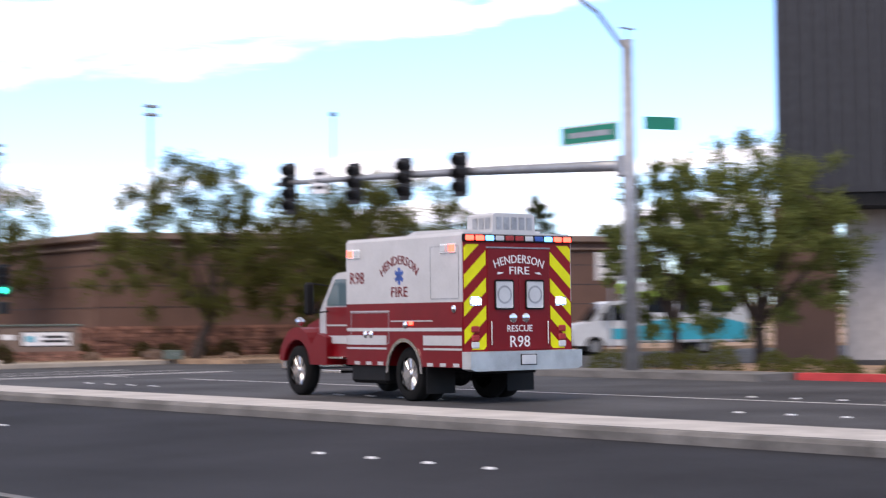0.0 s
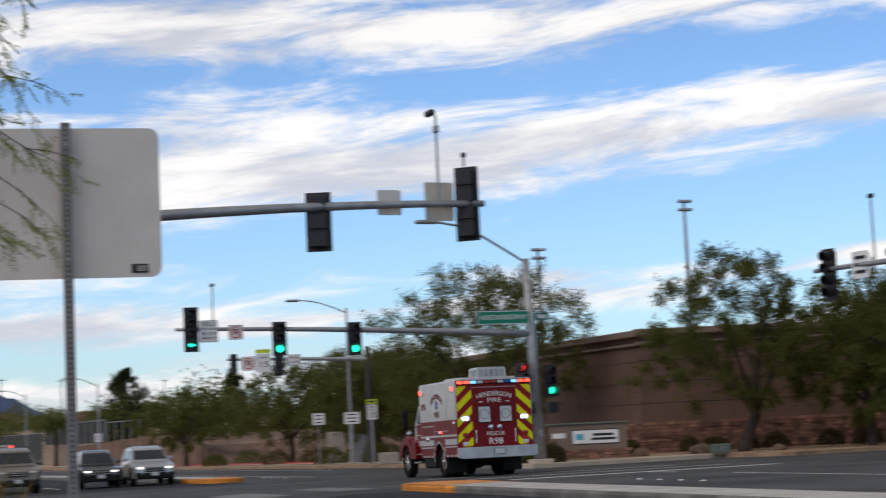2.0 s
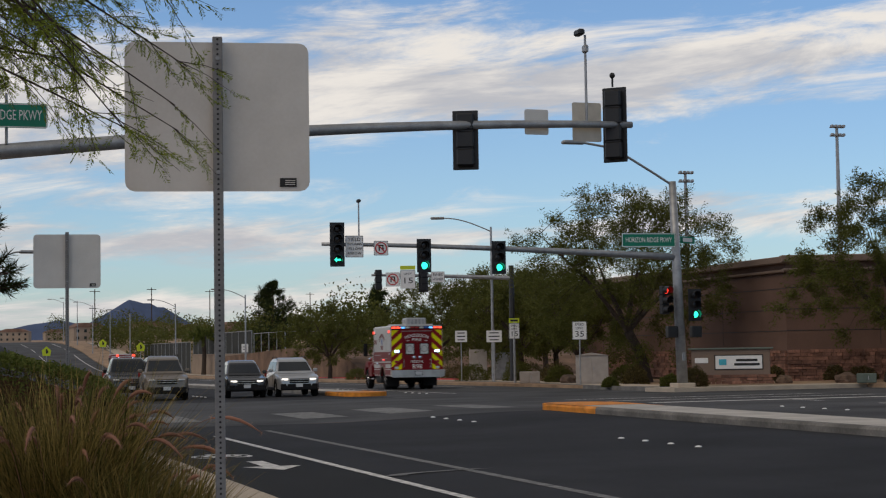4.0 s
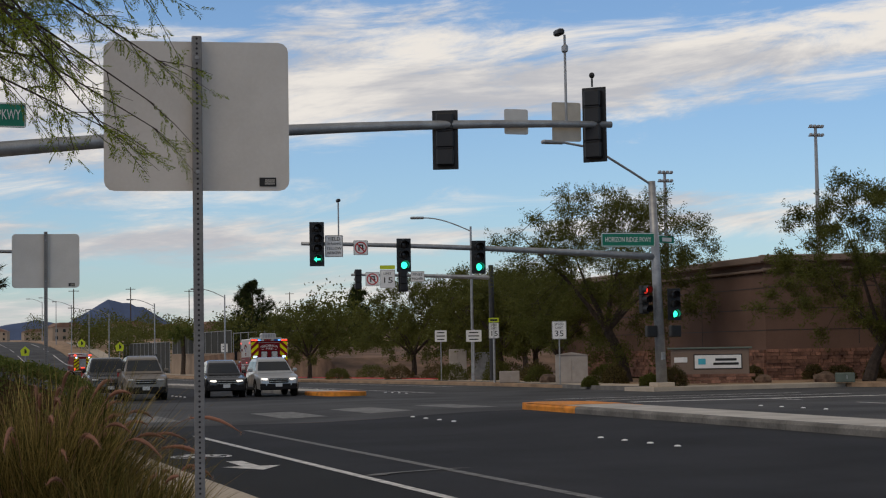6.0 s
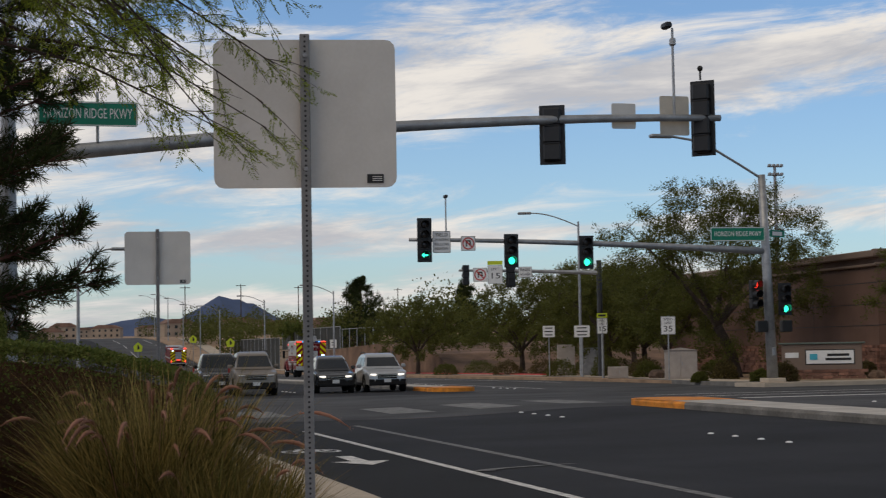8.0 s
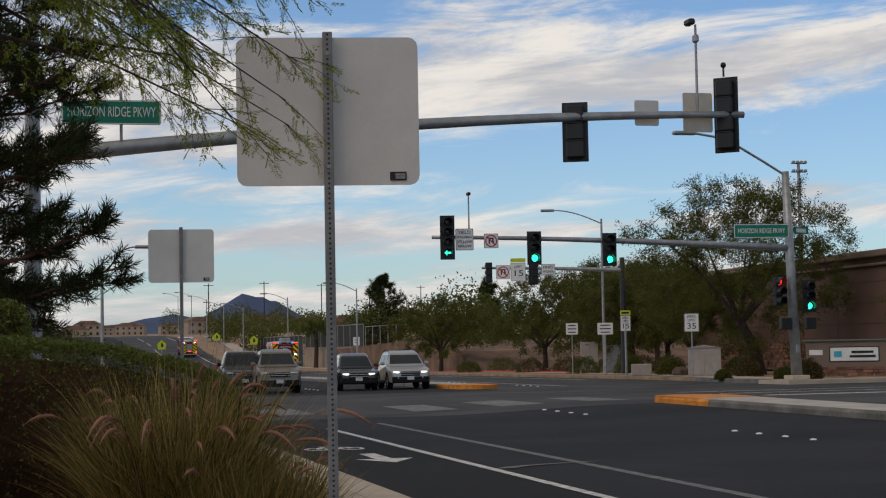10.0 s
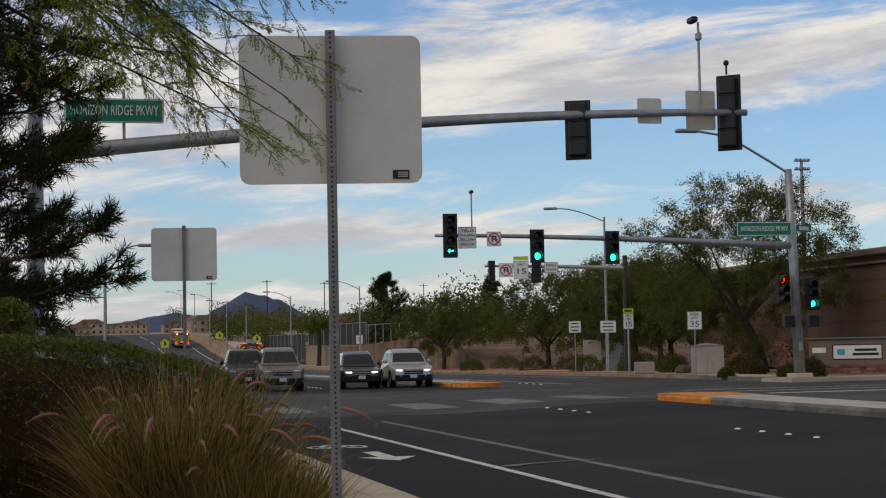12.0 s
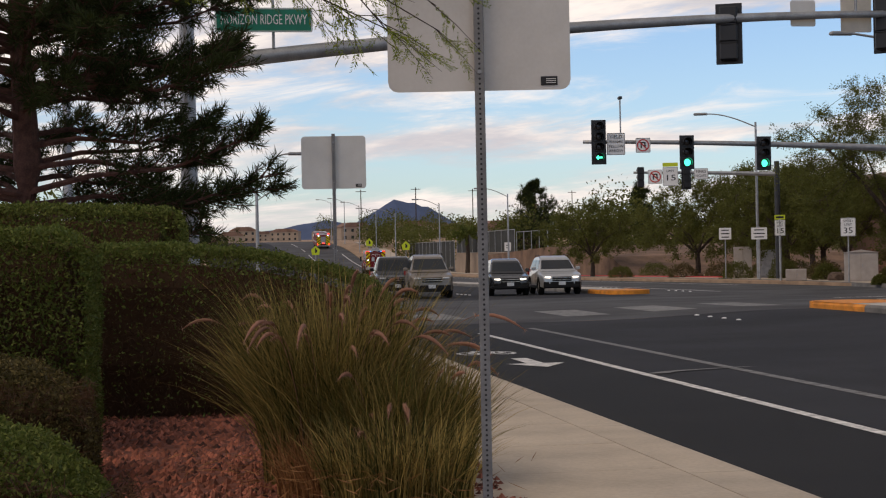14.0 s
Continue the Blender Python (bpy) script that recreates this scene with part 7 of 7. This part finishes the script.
# straw litter under the grass
rng = np.random.default_rng(5)
n = 900
p = np.stack([rng.normal(1.0, 0.35, n), rng.normal(10.1, 0.6, n), rng.uniform(0.17, 0.42, n)], 1)
u = unit(rng, n)
u[:, 2] *= 0.4
straw = quads("straw", p, u * 0.1, perpendicular(rng, u) * 0.003, "straw", None, "dry reddish straw under the grass")
tagged(straw, "", "straw")

# loose stones on the bed
rng = np.random.default_rng(9)
vs, fs = [], []
for k in range(15000):
    x, y = rng.uniform(-2.6, 2.0), 7.2 + 9.0 * rng.uniform() ** 1.5
    s = rng.uniform(0.01, 0.04)
    o = len(vs)
    j = rng.uniform(0.6, 1.3, 6) * s
    zz = 0.15
    vs += [(x + j[0], y, zz), (x, y + j[1], zz), (x - j[2], y, zz), (x, y - j[3], zz), (x + 0.2 * s, y, zz + j[4] * 0.9)]
    fs += [(o, o + 1, o + 4), (o + 1, o + 2, o + 4), (o + 2, o + 3, o + 4), (o + 3, o, o + 4)]
me = bpy.data.meshes.new("gravel_stones")
me.from_pydata(vs, [], fs)
me.materials.append(material("loose_red_stone", (0.2, 0.066, 0.04), 0.9, 0, 0.2, 8, 40, random_value=0.8))
tagged(new("gravel_stones", me), "loose crushed red stones", "gravel", kind="stuff")


def shrub(x, y, z, r, h, label, seed, mat="bush", n=3000, leaf=0.034, group="verge shrubs"):
    rng = np.random.default_rng(seed)
    root = thing("shrub", pose(x, y, z), label, "shrub", group)
    d = unit(rng, n)
    d[:, 2] = np.abs(d[:, 2])
    k = rng.uniform(0.5, 1.0, n) ** 0.5 * (1 + 0.22 * np.array([noise.noise(Vector(q) * 2.4 + Vector((seed * 3.1, 0, 0))) for q in d]))
    p = d * k[:, None] * np.array([r, r, h])
    sz = leaf * rng.uniform(0.6, 1.4, (n, 1))
    d = d * 0.5 + unit(rng, n) * 0.8
    quads("foliage", p, d * sz, perpendicular(rng, d) * sz * 0.45, mat, root, "")
    bm = B()
    for j in range(5):
        a = 2 * math.pi * j / 5
        tube(bm, [(0, 0, -0.05), (0.3 * r * math.cos(a), 0.3 * r * math.sin(a), h * 0.4), (0.6 * r * math.cos(a), 0.6 * r * math.sin(a), h * 0.8)], [0.025, 0.015, 0.006], 4)
    tagged(part("stem", bm, "bark", root), kind="stuff")
    return root


rs = random.Random(4)
# along the stone wall, round the monument and the boxes
for i in range(20):
    t = i / 19
    x, y = 31.5 + 20 * t, 61.5 - 8.5 * t
    if rs.random() < 0.85:
        shrub(x + rs.uniform(-0.6, 0.6), y + rs.uniform(-0.5, 1.0), 0.13, rs.uniform(0.4, 0.8), rs.uniform(0.5, 0.95), "dry olive-brown shrub before the stone wall", 100 + i)
for i, (x, y, r, h) in enumerate(((27.9, 56.6, 0.55, 0.75), (27.6, 58.0, 0.4, 0.5), (26.9, 62.0, 0.35, 0.4), (29.8, 66.0, 0.6, 0.8), (30.6, 68.6, 0.8, 0.9), (29.9, 75.0, 0.7, 0.8), (31.4, 79.0, 0.9, 1.0), (31.2, 84.0, 0.9, 1.1), (30.2, 88.4, 0.9, 1.0),
                                   (32.6, 98.0, 1.3, 1.0), (34.5, 96.0, 1.2, 1.0), (36.5, 97.0, 1.3, 1.1), (31.0, 101.0, 1.0, 0.9), (33.0, 114.0, 1.2, 1.0), (30.0, 112.0, 0.9, 0.8))):
    shrub(x, y, lie(y) + 0.12, r, h, "rounded dark desert shrub on tan gravel", 140 + i, "mesquite" if i % 3 else "bush", 3600, 0.04)
for i in range(16):
    shrub(30.9 + 0.25 * (i % 3), 12.0 + 1.15 * i, 0.14, rs.uniform(0.45, 0.75), rs.uniform(0.45, 0.8), "low olive desert shrub beside the red kerb", 170 + i, "mesquite", 1800, 0.034)


def boulder(x, y, z, r, seed):
    bm = B()
    bmesh.ops.create_icosphere(bm, subdivisions=2, radius=r)
    for v in bm.verts:
        v.co *= 1 + 0.3 * noise.noise(v.co * (1.5 / r) + Vector((seed, 0, 0)))
        v.co.z *= 0.7
    ob = part("boulder", bm, "boulder")
    ob.location = (x, y, z + r * 0.3)
    tagged(ob, "tan landscape boulder on gravel", "boulder", "boulders")


for i, (x, y) in enumerate(((31.6, 60.5), (33.5, 60.0), (35.2, 58.2), (37.0, 55.4), (42.0, 53.6), (29.2, 72.0), (32.0, 101.0), (33.6, 102.5))):
    boulder(x, y, lie(y) + 0.12, 0.28 + 0.08 * (i % 3), i * 5.1)


def overhanging_tree():
    """A fine-leaved desert tree at the walker's left: its boughs droop into the view before the sign."""
    rng = np.random.default_rng(77)
    rnd = random.Random(77)
    root = thing("palo_verde_tree", pose(-2.6, 5.6, 0.15), "fine-leaved desert tree with drooping sprays of green leaflets", "tree")
    bm = B()
    tube(bm, [(0, 0, -0.1), (0.1, 0.1, 1.6), (0.3, 0.2, 2.7)], [0.16, 0.13, 0.1], 10)
    part("trunk", bm, "bark", root)
    P, U, S = [], [], []
    base = Vector((0.3, 0.2, 2.75))
    foot = Vector((-2.6, 5.6, 0.15))
    for k in range(54):
        # tips hang in a ragged curtain, lower towards the road
        deep = rnd.uniform(5.7, 7.4)
        across = 0.005 + 0.16 * rnd.random() ** 0.85
        lowest = 0.165 if across < 0.095 else 0.172 - 0.06 * min(1.0, max(0.0, across - 0.105) / 0.02)
        rise = lowest + (0.31 - lowest) * rnd.random() ** 1.15
        tip = Vector((across * deep, deep, 1.6 + rise * deep)) - foot
        s = tip + Vector((-rnd.uniform(0.75, 1.3), rnd.uniform(-0.35, 0.35), rnd.uniform(0.35, 0.8)))
        pts = [base, base.lerp(s, 0.6) + Vector((0, 0, 0.45)), s, s.lerp(tip, 0.5) + Vector((0, 0, rnd.uniform(0.04, 0.12))), tip]
        bm = B()
        tube(bm, pts, [0.02, 0.013, 0.008, 0.005, 0.002], 5)
        part("bough", bm, "bark", root)
        bt = B()
        for j in range(18):
            f = rnd.uniform(-0.1, 1.0)
            q = pts[1].lerp(pts[2], 1 + f) if f < 0 else (pts[2].lerp(pts[3], f / 0.5) if f < 0.5 else pts[3].lerp(pts[4], (f - 0.5) / 0.5))
            along = (tip - s).normalized()
            d = (along * rnd.uniform(0.5, 1.2) + Vector((rnd.gauss(0.1, 0.4), rnd.gauss(0, 0.6), rnd.gauss(-0.1, 0.45)))).normalized()
            L = rnd.uniform(0.10, 0.30)
            e = q + d * L - Vector((0, 0, 0.25 * L))
            tube(bt, [q, q.lerp(e, 0.5) + Vector((0, 0, 0.04 * L)), e], [0.0022, 0.0016, 0.0008], 3)
            # feathered leaves along the twig, each a double row of leaflets
            for i in range(rnd.randint(6, 9)):
                g = 0.1 + 0.9 * i / 8
                c = np.array(q.lerp(e, min(1.0, g)))
                r = d * 0.8 + Vector((rnd.gauss(0, 0.55), rnd.gauss(0, 0.55), rnd.gauss(-0.45, 0.4)))
                r = np.array(r.normalized())
                m = rnd.randint(18, 26)
                t = np.linspace(0.1, 1.0, m)[:, None] * rnd.uniform(0.05, 0.09)
                w = np.cross(r, unit(rng, 1)[0])
                w /= np.linalg.norm(w) + 1e-9
                sign = np.where(np.arange(m) % 2 == 0, 1.0, -1.0)[:, None]
                u = r * 0.65 + w * sign * 0.75 + rng.normal(size=(m, 3)) * 0.12
                l = rng.uniform(0.0055, 0.0095, (m, 1))
                P.append(c + r * t + u * l)
                U.append(u)
                S.append(l)
        tagged(part("twig", bt, "bark", root), kind="stuff")
    P, U, S = np.concatenate(P), np.concatenate(U), np.concatenate(S)
    quads("leaf_spray", P, U * S, perpendicular(rng, U) * S * 0.26, "mesquite_near", root, "feathery green leaflets")
    return root


overhanging_tree()


# ---- distance ----
def mountain(x0, x1, y, peaks, base, label, mat="mountain", seed=0, depth=300):
    """A distant ridge: a strip whose crest follows a few peaks, roughened."""
    bm = B()
    n = 60
    prev = None
    for i in range(n + 1):
        t = i / n
        x = x0 + (x1 - x0) * t
        h = 0.0
        for px, ph, pw in peaks:
            h = max(h, ph * max(0.0, 1 - abs(x - px) / pw))
        h += 0.05 * max(p[1] for p in peaks) * noise.noise(Vector((x * 0.02, seed, 0)))
        row = [bm.verts.new((x, y - depth, base)), bm.verts.new((x, y - depth * 0.4, base + h * 0.55 + 2 * noise.noise(Vector((x * 0.03, 5, seed))))), bm.verts.new((x, y, base + max(h, 1))), bm.verts.new((x, y + depth, base))]
        if prev:
            for k in range(3):
                bm.faces.new((prev[k], row[k], row[k + 1], prev[k + 1]))
        prev = row
    setting(part("mountain", bm, mat, smooth=False), label, "mountain")


# the nearer ridge wears the blue colour that stands in for air haze
mountain(60, 700, 2600, ((341, 86, 150), (364, 83, 140), (385, 76, 125), (230, 55, 300), (450, 48, 200)), 0, "mountain on the horizon with blue haze painted into its colour", "mountain", 1.0)
mountain(-900, 1800, 2900, ((150, 44, 480), (520, 46, 520), (900, 40, 700), (-300, 40, 600)), 0, "low brown hills on the horizon", "far_roof", 4.0)


def house(x, y, z, w, d, h, seed, turn=0):
    root = thing("house", pose(x, y, z, 0, 0, turn), "distant tan stucco house with a brown tiled roof", "house", "distant houses")
    block(root, "wall", "far_wall", (0, 0, h / 2), (w, d, h), 0)
    bm = B()
    prism(bm, [(-w / 2 - 0.4, h), (-w / 4, h + 1.8), (w / 4, h + 1.8), (w / 2 + 0.4, h)], -d / 2 - 0.4, d / 2 + 0.4, "y")
    part("roof", bm, "far_roof", root)
    k = int(w / 3)
    for i in range(k):
        for zz in ((1.4, 4.2) if h > 4.5 else (1.4,)):
            block(root, "window", "window_dark", (-w / 2 + (i + 0.5) * w / k, -d / 2 - 0.01, zz), (1.1, 0.06, 1.2), 0)


rh = random.Random(12)
for i in range(52):
    y = 640 + 17 * i + rh.uniform(-6, 6)
    x = y * rh.uniform(0.02, 0.27)
    house(x, y, lie(y) - 0.2, rh.uniform(11, 18), 10, rh.choice((3.2, 5.6, 5.6)), i, rh.uniform(-15, 15))


def far_trees(name, pts, label, seed, mat="mesquite", size=0.3, per=260):
    rng = np.random.default_rng(seed)
    P = []
    for x, y, z, r, h in pts:
        m = int(per * max(1, r / 2.5))
        d = unit(rng, m)
        k = rng.uniform(0.4, 1.0, m) ** 0.5
        P.append(np.array([x, y, z + h * 0.5]) + d * k[:, None] * np.array([r, r, h * 0.52]) * (1 + 0.25 * rng.normal(size=(m, 1)) * 0.5))
    P = np.concatenate(P)
    u = unit(rng, len(P))
    ob = quads(name, P, u * size, perpendicular(rng, u) * size * 0.6, mat, None, label)
    tagged(ob, "", "trees")


pts = []
for i in range(95):
    y = rh.uniform(205, 420)
    s = rh.choice((-1, 1))
    x = (28.5 + rh.uniform(3, 60)) if s > 0 else (12 - rh.uniform(4, 26))
    pts.append((x, y, lie(y), rh.uniform(1.6, 3.6), rh.uniform(3, 6.5)))
far_trees("far_trees", pts, "distant green and olive trees along the rising road", 3, "mesquite", 0.2, 500)
pts = []
for i in range(90):
    y = rh.uniform(125, 200)
    x = 36 + rh.uniform(0, 70)
    pts.append((x, y, lie(y), rh.uniform(2.0, 4.0), rh.uniform(4.5, 8.0)))
far_trees("far_trees", pts, "dark trees behind the school field", 5, "mesquite", 0.15, 800)
pts = [(rh.uniform(-16, 0.5), rh.uniform(60, 110), 0.0, rh.uniform(1.5, 2.8), rh.uniform(2.5, 5)) for i in range(26)]
far_trees("far_trees", pts, "dark trees on the walking side beyond the crossing", 6, "hedge", 0.12, 600)
pts = [(66 + rh.uniform(0, 60), rh.uniform(60, 100), 0.0, rh.uniform(2.0, 3.5), rh.uniform(4, 7)) for i in range(20)]
far_trees("far_trees", pts, "trees beyond the driveway", 8, "mesquite", 0.12, 900)
# bank of bare soil behind the row of trees
bm = B()
prism(bm, [(118, -1), (127, 1.0), (148, 1.9), (180, 1.2), (180, -1)], 33.2, 90, "x")
setting(part("soil_bank", bm, "soil"), "bare tan soil bank behind the row of trees", "ground")
# thin utility poles far up the road
for i, (x, y, h) in enumerate(((60, 420, 13), (78, 440, 13), (95, 460, 13), (112, 470, 13), (44, 400, 12))):
    root = thing("utility_pole", pose(x, y, lie(y)), "distant utility pole with a crossbar", "utility pole", "utility poles")
    bm = B()
    cyl(bm, (0, 0, 0), (0, 0, h), 0.16, 0.12, 6)
    part("pole", bm, "bark", root)
    block(root, "crossbar", "bark", (0, 0, h - 0.5), (2.4, 0.15, 0.15), 0)


# ---- what moves ----
RESCUE_ROWS = [(0, 19.95, 22.3), (0.5, 20.2, 28.8), (1.0, 20.45, 35.0), (1.5, 20.7, 41.0), (2.0, 20.9, 47.2), (2.5, 21.25, 53.6), (3.0, 21.6, 60.2), (3.5, 21.95, 67.0),
               (4.0, 22.35, 74.3), (4.5, 22.75, 82.0), (5.5, 23.6, 99.0), (6.5, 24.2, 115.0), (7.5, 24.3, 127.0), (8.5, 24.3, 139.0), (9.7, 24.0, 152.5), (11.0, 24.0, 169.0), (12.5, 24.0, 188.0), (14.0, 24.2, 206.0)]
ENGINE_ROWS = [(0, 23.5, 147), (1.5, 23.6, 162), (3.0, 23.7, 177), (4.0, 23.8, 188), (5.2, 23.9, 201.5), (6.5, 24.0, 215), (7.5, 24.0, 224), (8.5, 24.0, 233), (9.7, 24.0, 243), (11.0, 24.0, 253), (12.5, 24.0, 265), (14.0, 24.0, 277)]


def ride(rows, slew=0.0):
    """Poses of a vehicle on the road: it follows the rows, its nose along its way."""
    out = []
    for i, (t, x, y) in enumerate(rows):
        a, b = rows[max(0, i - 1)], rows[min(len(rows) - 1, i + 1)]
        turn = -math.degrees(math.atan2(b[1] - a[1], b[2] - a[2]))
        turn -= slew * max(0.0, min(1.0, (4.0 - t) / 2.5))
        z0, z1 = height(x, y), height(x, y + 4.2)
        out.append((t, pose(x, y, z0, math.degrees(math.atan2(z1 - z0, 4.2)), 0, turn)))
    return out


def roll_wheels(wheels, rows, radius):
    """Turns each wheel by the way gone, in steps under 90 degrees."""
    y0, y1, T = rows[0][2], rows[-1][2], rows[-1][0]

    def way(t):
        for a, b in zip(rows, rows[1:]):
            if t <= b[0]:
                return a[2] + (b[2] - a[2]) * (t - a[0]) / (b[0] - a[0])
        return y1
    n = int(T * FPS / 2)
    for w in wheels:
        place = w.location.copy()
        keys = []
        for i in range(n + 1):
            t = T * i / n
            turn = -(way(t) - y0) / radius
            keys.append((t, Matrix.Translation(place) @ Matrix.Rotation(turn, 4, 'X')))
        walk(w, keys)


def motions():
    walk(rescue, ride(RESCUE_ROWS, 2.0))
    walk(engine, ride(ENGINE_ROWS))
    roll_wheels(rescue_wheels, RESCUE_ROWS, 0.48 * 0.95)
    roll_wheels(engine_wheels, ENGINE_ROWS, 0.52 * 0.88)


motions()
